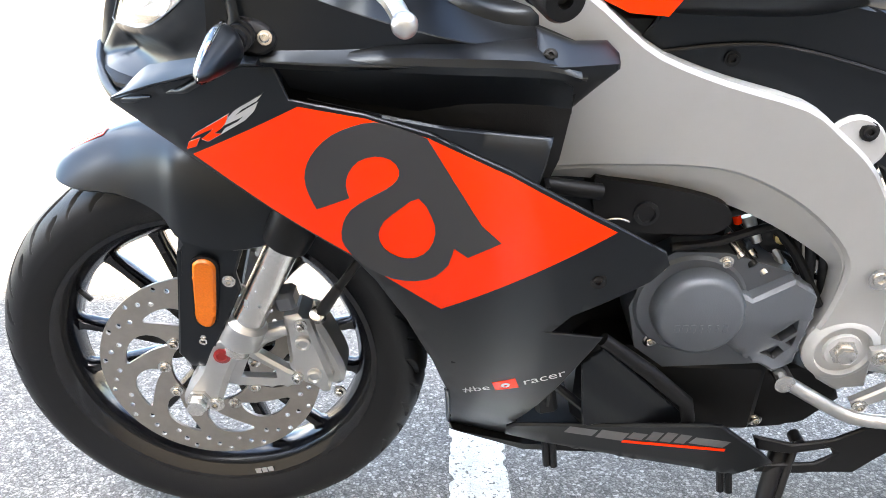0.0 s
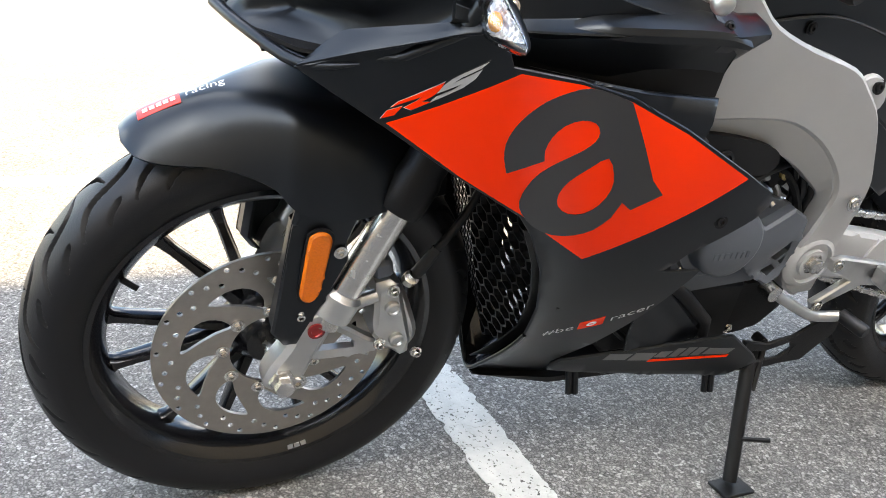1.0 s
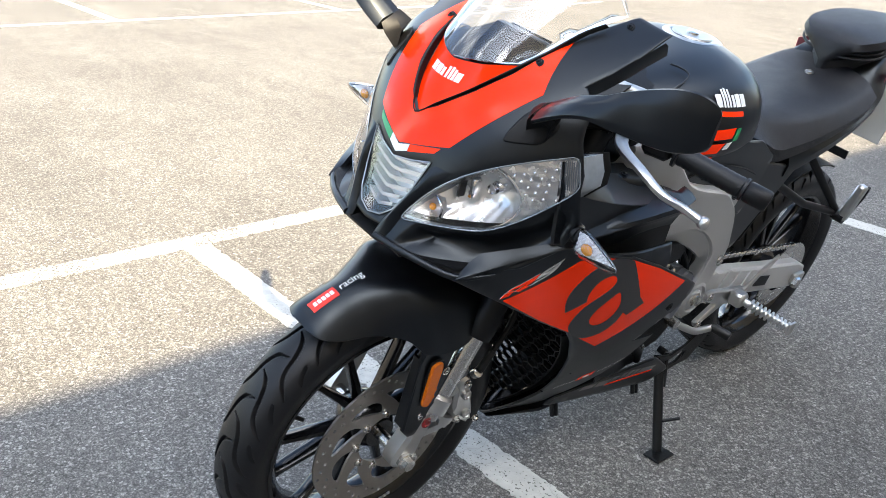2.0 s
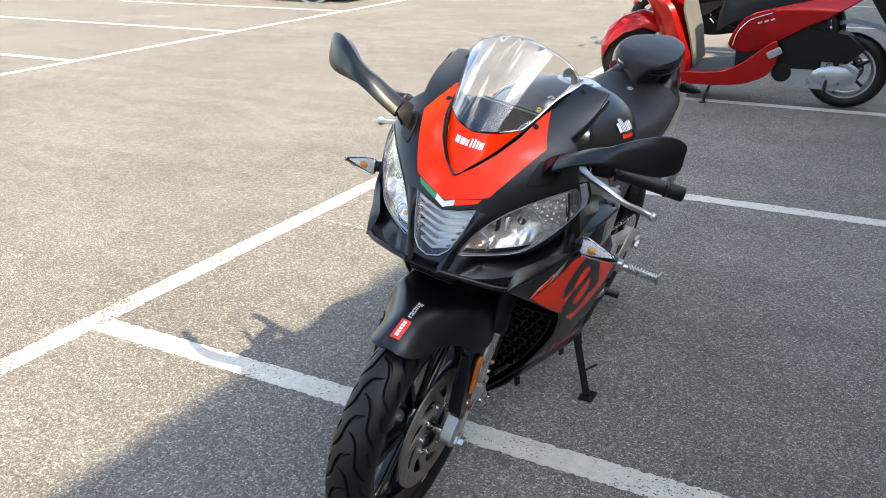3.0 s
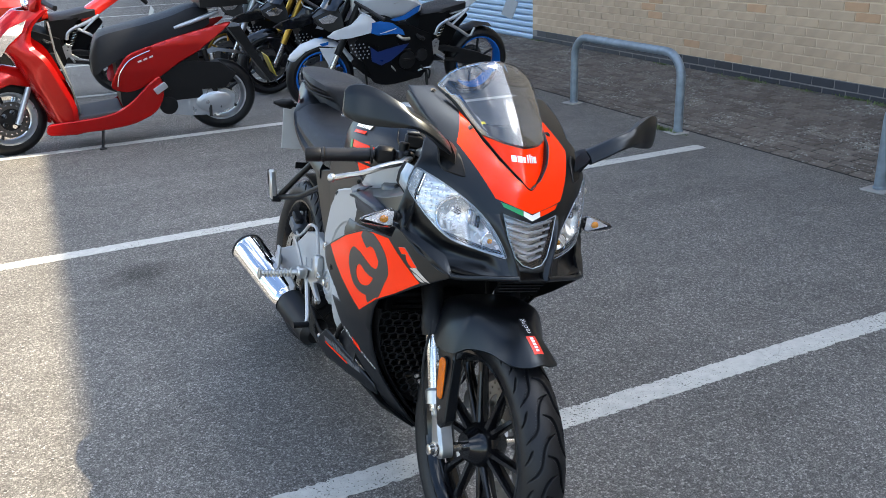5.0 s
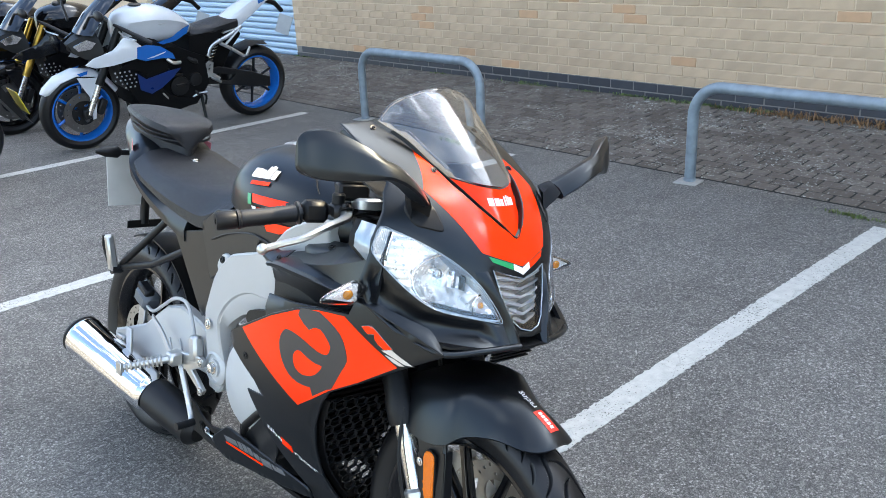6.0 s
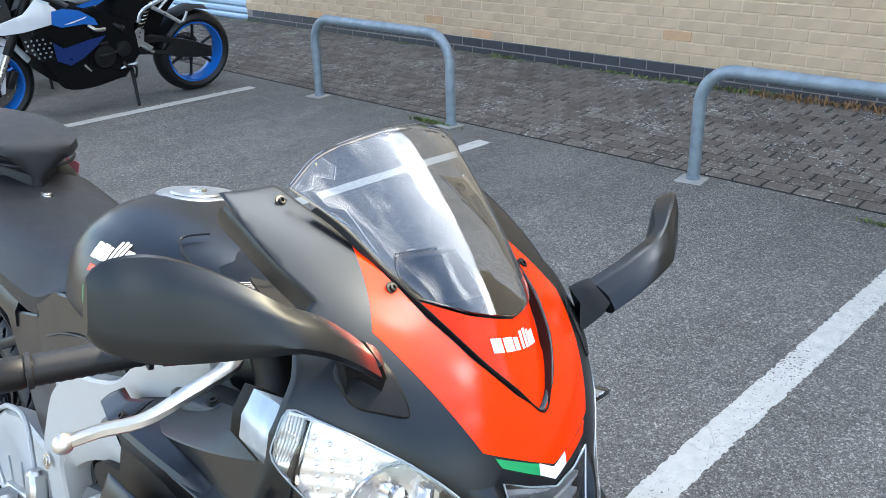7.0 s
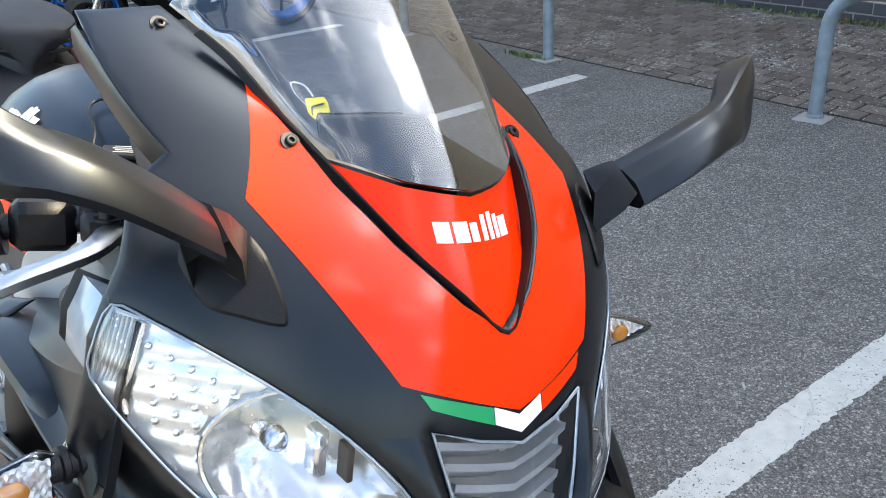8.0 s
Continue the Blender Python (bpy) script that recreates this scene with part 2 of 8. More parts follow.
BULB = mat("amber_bulb", (0.8, 0.3, 0.03), 0.15, var=0.05)
YELLOW = mat("yellow_tag_card", (0.85, 0.68, 0.02), 0.5, var=0.08)
BEIGE = mat("beige_brick", (0.392, 0.288, 0.192), 0.85, var=0.22, scale=7, bump=0.6, bscale=140, island=0.08)
TAN = mat("tan_brick", (0.40, 0.245, 0.140), 0.85, var=0.22, scale=9, bump=0.6, bscale=140, island=0.1)
BLUEBRICK = mat("blue_engineering_brick", (0.024, 0.026, 0.034), 0.55, var=0.3, scale=12, bump=0.35, bscale=180, island=0.2)
MORTAR = mat("mortar", (0.50, 0.38, 0.265), 0.9, var=0.15, bump=0.5, bscale=150)
PAVER = mat("paving_block", (0.112, 0.095, 0.080), 0.85, var=0.35, scale=14, bump=0.6, bscale=160, island=0.25, spec=0.15, fleck=(0.34, 0.34, 0.31))
JOINT = mat("paving_joint_soil", (0.012, 0.0115, 0.009), 0.95, var=0.4, scale=12, bump=0.6, bscale=120)
GALV = mat("galvanised_steel", (0.19, 0.23, 0.265), 0.5, 0.35, var=0.5, scale=16, bump=0.1, bscale=150)
CONCRETE = mat("concrete", (0.29, 0.28, 0.26), 0.9, var=0.2, bump=0.4, bscale=100)
SHUTTER = mat("pale_blue_shutter", (0.30, 0.41, 0.54), 0.4, 0.2, var=0.08)
DRYWEED = mat("dry_weed_leaf", (0.17, 0.095, 0.04), 0.7, var=0.4, scale=40, island=0.3)
WEED = mat("weed_leaf", (0.085, 0.12, 0.028), 0.6, var=0.4, scale=40, island=0.3)


# ------------------------------------------------------------ mesh helpers; a shape is (verts, faces)
def join(*shapes):
    V, F = [], []
    for v, f in shapes:
        n = len(V)
        V.extend(v)
        F.extend([tuple(i + n for i in q) for q in f])
    return V, F


def xf(shape, m):
    return [tuple(m @ Vector(p)) for p in shape[0]], shape[1]


def link(name, shape, material, smooth=40):
    me = bpy.data.meshes.new(name)
    me.from_pydata([tuple(p) for p in shape[0]], [], shape[1])
    bm = bmesh.new()
    bm.from_mesh(me)
    bmesh.ops.recalc_face_normals(bm, faces=bm.faces)
    bm.to_mesh(me)
    bm.free()
    me.materials.append(material)
    if smooth:
        me.polygons.foreach_set("use_smooth", [True] * len(me.polygons))
        me.set_sharp_from_angle(angle=radians(smooth))
    return new(name, me)


def part(name, shape, material, parent, label="", smooth=40):
    ob = link(name, shape, material, smooth)
    ob.parent = parent
    return tagged(ob, label)


def thing(name, m, label, category, group="", kind=""):
    ob = new(name)
    ob.empty_display_size = 0.1
    ob.matrix_basis = m
    return tagged(ob, label, category, group, kind)


def cr(pts, n=4, closed=False):
    """Points along a smooth curve through pts."""
    P = [np.array(p, float) for p in pts]
    k = len(P)
    out = []
    for i in range(k if closed else k - 1):
        if closed:
            a, b, c, d = P[i - 1], P[i], P[(i + 1) % k], P[(i + 2) % k]
        else:
            a, b, c, d = P[max(i - 1, 0)], P[i], P[i + 1], P[min(i + 2, k - 1)]
        for j in range(n):
            t = j / n
            out.append(tuple(0.5 * (2 * b + (c - a) * t + (2 * a - 5 * b + 4 * c - d) * t * t + (3 * b - a - 3 * c + d) * t ** 3)))
    if not closed:
        out.append(tuple(P[-1]))
    return out


def dense(pts, step):
    """A closed outline with no edge longer than step."""
    out = []
    for i, p in enumerate(pts):
        q = pts[(i + 1) % len(pts)]
        n = max(1, int(math.dist(p, q) / step + 0.5))
        out += [tuple(p[k] + (q[k] - p[k]) * j / n for k in range(2)) for j in range(n)]
    return out


def inside(P, poly):
    q = np.array(poly)
    r = np.roll(q, -1, 0)
    x, y = P[:, 0:1], P[:, 1:2]
    cut = ((q[:, 1] > y) != (r[:, 1] > y)) & (x < (r[:, 0] - q[:, 0]) * (y - q[:, 1]) / (r[:, 1] - q[:, 1] + 1e-12) + q[:, 0])
    return cut.sum(1) % 2 == 1


def near(P, poly):
    q = np.array(poly)
    r = np.roll(q, -1, 0)
    best = np.full(len(P), 9.0)
    for a, b in zip(q, r):
        d = b - a
        t = np.clip(((P - a) @ d) / (d @ d + 1e-12), 0, 1)
        best = np.minimum(best, np.linalg.norm(P - a - t[:, None] * d, axis=1))
    return best


def sheet(outline, fn, thick, res=0.02, holes=(), edge=0.0):
    """A panel of some thickness over a flat outline with holes: fn(u, v, d) gives the place d above the skin.
    edge: how far the rim drops, which rounds it."""
    from mathutils.geometry import delaunay_2d_cdt
    loops = [dense(outline, res)] + [dense(h, res) for h in holes]
    if edge:
        loops[0] = dense(loops[0], max(res * 0.6, edge * 1.2))
    pts, cons = [], []
    for lp in loops:
        n = len(pts)
        pts += lp
        cons += [(n + i, n + (i + 1) % len(lp)) for i in range(len(lp))]
    rim = len(pts)
    a = np.array(loops[0])
    gu, gv = np.meshgrid(np.arange(a[:, 0].min(), a[:, 0].max(), res), np.arange(a[:, 1].min(), a[:, 1].max(), res))
    gu = gu + (np.arange(gu.shape[0]) % 2)[:, None] * res / 2
    G = np.c_[gu.ravel(), gv.ravel()]
    ok = inside(G, loops[0])
    for h in loops[1:]:
        ok &= ~inside(G, h)
    G = G[ok]
    for lp in loops:
        if len(G):
            G = G[near(G, lp) > max(res * 0.45, edge * 1.9 if lp is loops[0] else 0)]
    if edge:
        # a clean bevel: a second line of points just inside the outline
        a = np.array(loops[0])
        d = np.roll(a, -1, 0) - np.roll(a, 1, 0)
        n_in = np.c_[-d[:, 1], d[:, 0]] / (np.linalg.norm(d, axis=1)[:, None] + 1e-12)
        area = np.sum(a[:, 0] * np.roll(a[:, 1], -1) - np.roll(a[:, 0], -1) * a[:, 1])
        q = a + n_in * edge * (1 if area > 0 else -1)
        good = inside(q, loops[0]) & (near(q, loops[0]) > edge * 0.85)
        for h in loops[1:]:
            good &= ~inside(q, h)
        G = np.r_[G.reshape(-1, 2), q[good]]
    pts += [tuple(p) for p in G]
    vs, _, tris, _, _, _ = delaunay_2d_cdt([Vector(p) for p in pts], cons, [], 0, 1e-6)
    vv = np.array([tuple(v) for v in vs])
    T = np.array([tuple(t) for t in tris])
    cen = vv[T].mean(1)
    keep = inside(cen, loops[0])
    for h in loops[1:]:
        keep &= ~inside(cen, h)
    T = T[keep]
    n = len(vv)
    count = {}
    for t in T:
        for i in range(3):
            e = (int(t[i]), int(t[(i + 1) % 3]))
            count[e] = count.get(e, 0) + 1
    border = [e for e in count if (e[1], e[0]) not in count]
    rimset = {i for e in border for i in e} if edge else set()
    top = [tuple(fn(u, v, -edge if i in rimset else 0.0)) for i, (u, v) in enumerate(vv)]
    if thick <= 0:
        return top, [tuple(int(i) for i in t) for t in T]
    bot = [tuple(fn(u, v, -thick)) for u, v in vv]
    F = [tuple(int(i) for i in t) for t in T] + [tuple(int(i) + n for i in reversed(t)) for t in T]
    F += [(b, a_, a_ + n, b + n) for a_, b in border]
    return top + bot, F


def tube(path, r, n=10, caps=True):
    """A round bar along a path; r: one radius, or one for each point."""
    P = [Vector(p) for p in path]
    rs = r if isinstance(r, (list, tuple)) else [r] * len(P)
    V, F = [], []
    up = None
    for i, p in enumerate(P):
        d = (P[min(i + 1, len(P) - 1)] - P[max(i - 1, 0)]).normalized()
        if up is None:
            up = Vector((0, 0, 1)) if abs(d.z) < 0.9 else Vector((1, 0, 0))
        side = d.cross(up).normalized()
        up = side.cross(d).normalized()
        for k in range(n):
            a = 2 * math.pi * k / n
            V.append(tuple(p + (side * math.cos(a) + up * math.sin(a)) * rs[i]))
    for i in range(len(P) - 1):
        for k in range(n):
            F.append((i * n + k, i * n + (k + 1) % n, (i + 1) * n + (k + 1) % n, (i + 1) * n + k))
    if caps:
        F.append(tuple(range(n)))
        F.append(tuple(range((len(P) - 1) * n, len(P) * n)))
    return V, F


def lathe(profile, n=32, centre=(0, 0, 0), closed=False, way=(1, 0, 0)):
    """A turned body round an axis along way; profile: (place along the axis, radius)."""
    V, F = [], []
    k = len(profile)
    turn = Vector((1, 0, 0)).rotation_difference(Vector(way).normalized()).to_matrix()
    for i in range(n):
        a = 2 * math.pi * i / n
        for h, r in profile:
            V.append(tuple(turn @ Vector((h, r * math.cos(a), r * math.sin(a))) + Vector(centre)))
    for i in range(n):
        j = (i + 1) % n
        for q in range(k if closed else k - 1):
            w = (q + 1) % k
            F.append((i * k + q, i * k + w, j * k + w, j * k + q))
    if not closed:
        F.append(tuple(i * k for i in range(n)))
        F.append(tuple(i * k + k - 1 for i in range(n)))
    return V, F


def loft(rings, caps=True, closed=True):
    n = len(rings[0])
    V = [tuple(p) for r in rings for p in r]
    F = []
    for i in range(len(rings) - 1):
        for k in range(n if closed else n - 1):
            F.append((i * n + k, i * n + (k + 1) % n, (i + 1) * n + (k + 1) % n, (i + 1) * n + k))
    if caps:
        F += [tuple(range(n)), tuple(range((len(rings) - 1) * n, len(rings) * n))]
    return V, F


def cbox(c, s, b=0.004, m=None):
    """A box with chamfered edges: centre, sizes, chamfer, turn."""
    h = [x / 2 for x in s]
    b = min(b, *[x * 0.45 for x in h])
    V, ids = [], {}
    for sx in (-1, 1):
        for sy in (-1, 1):
            for sz in (-1, 1):
                for ax in range(3):
                    p = [sx * (h[0] - b), sy * (h[1] - b), sz * (h[2] - b)]
                    p[ax] += (sx, sy, sz)[ax] * b
                    ids[sx, sy, sz, ax] = len(V)
                    V.append(tuple(p))
    F = []
    for ax in range(3):
        o1, o2 = [i for i in range(3) if i != ax]
        for s0 in (-1, 1):
            q = []
            for a, d in ((-1, -1), (1, -1), (1, 1), (-1, 1)):
                k = [0, 0, 0]
                k[ax], k[o1], k[o2] = s0, a, d
                q.append(ids[(*k, ax)])
            F.append(tuple(q))
        for a in (-1, 1):
            for d in (-1, 1):
                k0, k1 = [0, 0, 0], [0, 0, 0]
                k0[ax], k1[ax] = -1, 1
                for k in (k0, k1):
                    k[o1], k[o2] = a, d
                F.append((ids[(*k0, o1)], ids[(*k1, o1)], ids[(*k1, o2)], ids[(*k0, o2)]))
    for sx in (-1, 1):
        for sy in (-1, 1):
            for sz in (-1, 1):
                F.append(tuple(ids[sx, sy, sz, a] for a in range(3)))
    if m is None:
        m = Matrix.Identity(4)
    return [tuple(m.to_3x3() @ Vector(p) + Vector(c)) for p in V], F


def ball(c, r, n=12, k=8):
    rx, ry, rz = r if isinstance(r, (list, tuple)) else (r, r, r)
    rings = []
    for i in range(k + 1):
        a = math.pi * (0.02 + 0.96 * i / k)
        rings.append([(c[0] + rx * math.sin(a) * math.cos(2 * math.pi * j / n), c[1] + ry * math.sin(a) * math.sin(2 * math.pi * j / n), c[2] + rz * math.cos(a)) for j in range(n)])
    return loft(rings)


def bolt(p, way, r=0.006, h=0.004):
    """A socket-head screw with its hollow, on a washer."""
    return lathe([(0, r * 1.5), (h * 0.3, r * 1.5), (h * 0.35, r), (h, r * 0.95), (h * 1.15, r * 0.75), (h * 1.1, r * 0.5), (h * 0.4, r * 0.45), (h * 0.4, 0.0003)], 14, p, way=way)


def letters(text, size, fn, depth=0.0006, spacing=1.0, shear=0.0):
    """Raised lettering of the built-in typeface laid on a skin: fn(u, v, d)."""
    cu = bpy.data.curves.new("lettering", "FONT")
    cu.body, cu.size, cu.space_character, cu.shear = text, size, spacing, shear
    cu.resolution_u = 3
    tmp = new("lettering", cu)
    me = bpy.data.meshes.new_from_object(tmp.evaluated_get(bpy.context.evaluated_depsgraph_get()))
    V = [tuple(fn(v.co.x, v.co.y, depth)) for v in me.vertices]
    F = [tuple(p.vertices) for p in me.polygons]
    bpy.data.objects.remove(tmp)
    bpy.data.curves.remove(cu)
    bpy.data.meshes.remove(me)
    return V, F
# ------------------------------------------------------------ the car park
ground_v = [(x, y, 0) for x in (-300, 300) for y in (-300, 300)]
ground = link("ground", (ground_v, [(0, 2, 3, 1)]), TARMAC, 0)
tagged(ground, "grey rolled tarmac of a car park, dusty in places", "ground", kind="structure")


def road_line(x0, y0, x1, y1, width, material=None, label="worn white painted bay line on tarmac"):
    d = Vector((x1 - x0, y1 - y0, 0))
    s = Vector((-d.y, d.x, 0)).normalized() * width / 2
    a = Vector((x0, y0, 0))
    n = max(4, int(d.length / 0.010))
    rnd = random.Random(int(1000 * (abs(x0) + abs(y0)) + 77))
    V, F = [], []
    for k in range(n + 1):
        # ragged, worn sides
        p = a + d * k / n
        l, r = [1 - max(0.0, rnd.gauss(0.03, 0.075)) for _ in range(2)]
        V += [tuple(p + s * l + Vector((0, 0, 0.0024))), tuple(p - s * r + Vector((0, 0, 0.0024))), tuple(p + s * l + Vector((0, 0, 0.0005))), tuple(p - s * r + Vector((0, 0, 0.0005)))]
        if k:
            i = 4 * k
            F += [(i - 4, i - 3, i + 1, i), (i - 4, i, i + 2, i - 2), (i - 3, i - 1, i + 3, i + 1)]
    F += [(0, 2, 3, 1), (4 * n, 4 * n + 1, 4 * n + 3, 4 * n + 2)]
    ob = link("bay_line", (V, F), material or PAINT, 0)
    return tagged(ob, label, "road marking", "bay lines", "structure")


road_line(0, -9, 0, 26, 0.105, SCUFFED)
for k in range(-3, 9):
    road_line(0.0535, 2.4 * k, 4.75, 2.4 * k, 0.1)
road_line(-5.15, -14, -5.15, 34, 0.1)
for k in range(-6, 13):
    road_line(-9.9, 1.68 + 2.44 * k, -5.2035, 1.68 + 2.44 * k, 0.1)
for x0, y0, x1, y1 in ((0.12, 1.285, 0.44, 1.265), (0.10, 3.65, 0.45, 3.625)):
    road_line(x0, y0, x1, y1, 0.035, FAINT, "faded remains of an old white line on tarmac")


# ------------------------------------------------------------ the building
def slab(name, x0, x1, y0, y1, z0, z1, material, label, category):
    ob = link(name, cbox(((x0 + x1) / 2, (y0 + y1) / 2, (z0 + z1) / 2), (x1 - x0, y1 - y0, z1 - z0), 0.003), material, 0)
    return tagged(ob, label, category, kind="structure")


WX = 6.5
wall = slab("wall_east", WX, WX + 0.3, -30, 7.48, -0.3, 6.41, MORTAR, "long buff brick wall of a low industrial building", "wall")
slab("wall_north", WX, WX + 0.3, 11.4, 40, -0.3, 6.41, MORTAR, "buff wall beyond the roller shutter", "wall")
slab("wall_lintel", WX, WX + 0.3, 7.484, 11.396, 3.3, 6.41, MORTAR, "buff wall over the roller shutter", "wall")
slab("roof", WX + 0.304, WX + 14, -30, 40, 6.1, 6.3, CONCRETE, "flat roof of the low building", "roof")
slab("wall_plinth", WX - 0.0025, WX + 0.05, -3.3, 7.47, -0.2, 0.2005, mat("plinth_mortar", (0.17, 0.16, 0.15), 0.9, var=0.3, bump=0.5, bscale=150), "dark engineering brick plinth of the wall", "wall")
shutter = thing("roller_shutter", pose(WX + 0.1, 7.49, 0.05), "pale blue roller shutter of ribbed steel, closed", "shutter", kind="structure")
slat = [(0, 0), (-0.012, 0.006), (-0.02, 0.022), (-0.02, 0.05), (-0.012, 0.066), (0, 0.072)]
slat_shape = ([(x, y, z) for y in (0, 3.9) for x, z in slat] + [(0.01, y, z) for y in (0, 3.9) for z in (0, 0.072)],
              [(i, i + 1, i + 7, i + 6) for i in range(5)] + [(12, 13, 15, 14)])
first = part("slat", slat_shape, SHUTTER, shutter, smooth=0)
for k in range(1, 44):
    ob = new("slat", first.data)
    ob.parent = shutter
    ob.location = (0, 0, 0.075 * k)
bed = [(4.975, 0.001), (5.0, 0.0065), (WX - 0.002, 0.0795)]
tagged(link("paving_bed", loft([[(x, y, z) for x, z in bed] + [(WX - 0.002, y, -0.2), (4.975, y, -0.2)] for y in (-9, 12)]), JOINT, 0), "soil and moss between paving blocks", "ground", kind="structure")


def hoop(y0, label):
    """A galvanised tube hoop in two concrete pads."""
    h = thing("cycle_hoop", pose(4.89, y0, 0), label, "hoop barrier", "hoop barriers along the paving")
    L, H, r = 1.335, 0.555, 0.17
    path = [(0, 0, -0.02), (0, 0, H - r)]
    path += [(0, -r + r * math.cos(a), H - r + r * math.sin(a)) for a in np.linspace(0.15, math.pi / 2, 8)]
    path += [(0, -L + r - r * math.sin(a), H - r + r * math.cos(a)) for a in np.linspace(0, math.pi / 2 - 0.15, 8)]
    path += [(0, -L, H - r), (0, -L, -0.02)]
    part("rail", tube(path, 0.031, 20), GALV, h)
    for y in (0, -L):
        part("concrete_pad", cbox((-0.015, y, 0.001), (0.125, 0.135, 0.012), 0.005, pose(0, 0, 0, 0, 0, 7 + 9 * y)), CONCRETE, h, "pale concrete pad")
        part("weld_collar", lathe([(0.0, 0.036), (0.012, 0.036), (0.016, 0.032)], 18, (0, y, 0.006), way=(0, 0, 1)), GALV, h)
    return h


for y0 in (4.14, 1.13, -1.9):
    hoop(y0, "bluish grey galvanised steel hoop set at the paving's edge")


def tuft(x, y, z, size, n, seed):
    rnd = random.Random(seed)
    V, F = [], []
    for _ in range(n):
        a = rnd.uniform(0, 6.28)
        l = size * rnd.uniform(0.2, 0.62)
        w = 0.002 + 0.0035 * rnd.random()
        ox, oy = -abs(rnd.gauss(0, size * 0.3)), rnd.gauss(0, size * 1.5)
        lean = rnd.uniform(0.2, 0.9)
        d, s = Vector((math.cos(a), math.sin(a), 0)), Vector((-math.sin(a), math.cos(a), 0))
        k = len(V)
        for t, ww in ((0, 0.5), (0.45, 1.0), (0.8, 0.7), (1, 0.05)):
            p = Vector((x + ox, y + oy, z)) + d * l * lean * t * t + Vector((0, 0, l * t * (1 - 0.3 * t * lean)))
            V += [tuple(p + s * w * ww), tuple(p - s * w * ww)]
        F += [(k, k + 1, k + 3, k + 2), (k + 2, k + 3, k + 5, k + 4), (k + 4, k + 5, k + 7, k + 6)]
    return V, F


for i, (x, y, z, s, n) in enumerate([(4.86, 2.95, 0.0, 0.06, 60), (4.84, 0.18, 0.0, 0.045, 30), (6.44, 1.35, 0.075, 0.12, 60), (6.45, 1.75, 0.075, 0.08, 40), (6.45, 2.3, 0.075, 0.07, 40), (6.45, 0.75, 0.075, 0.14, 60),
                                    (6.45, 3.7, 0.075, 0.08, 40), (6.45, 4.9, 0.075, 0.05, 30), (6.45, 0.2, 0.075, 0.1, 50), (6.45, 3.1, 0.075, 0.05, 30), (6.46, 7.3, 0.075, 0.06, 30), (6.47, 1.05, 0.078, 0.06, 50), (6.47, 2.0, 0.078, 0.05, 60), (6.47, 2.65, 0.078, 0.05, 50), (6.47, 0.4, 0.078, 0.07, 60), (6.47, 1.55, 0.078, 0.06, 50)]):
    tagged(link("weed", tuft(x, y, z, s, 3 * n, i), DRYWEED if i % 3 == 2 else WEED, 0), "small brown dry weeds growing from a paving joint" if i % 3 == 2 else "small green weeds growing from a paving joint", "weeds", "weeds along the wall", "stuff")
# ------------------------------------------------------------ the black and orange-red sports motorcycle
# bike space: x to its left, y to its rear, z up in its own plane; it leans on its side stand
bike = thing("motorcycle", Matrix.Translation((1.552, 0, 0)) @ pose(0, 0, 0, 0, 11.8, 0), "matt black and orange-red sports motorcycle leaning on its side stand", "motorcycle")
FA = (0.0, -0.386, 0.297)
RA = (0.0, 0.967, 0.303)


def side_x(y, z):
    return -0.1523 + 0.3812 * y + 1.2067 * z - 0.51 * y * y - 0.5274 * y * z - 0.8804 * z * z


def side(s, off=0.0):
    """The skin of the fairing's flank; s: 1 left, -1 right."""
    return lambda y, z, d: (s * (side_x(y, z) + d + off), y, z)


def flat(s, x0, ky=0.0, kz=0.0, y0=0.0, z0=0.0):
    return lambda y, z, d: (s * (x0 + ky * (y - y0) + kz * (z - z0) + d), y, z)


def nose_y(x, z):
    q, x2 = z - 0.9, x * x
    return -0.407 + 0.45 * q + 2.476 * q * q + 13.025 * q ** 3 + 2.056 * x2 - 3.515 * x2 * q + 7.853 * x2 * x2


def nose(off=0.0):
    return lambda x, z, d: (x, nose_y(x, z) - d - off, z)


def screen_y(x, z):
    q = z - 1
    return -0.344 + 0.771 * q + 1.524 * q * q + 6.825 * x * x - 1.42 * x * x * q


def screen_skin(off=0.0):
    return lambda x, z, d: (x, screen_y(x, z) - (d + off) * 0.75, z + (d + off) * 0.6)


def both(name, fn_shape, material, parent=None, label="", smooth=40):
    """The same part on the bike's two sides."""
    return [part(name, fn_shape(s), material, parent or bike, label, smooth) for s in (1, -1)]


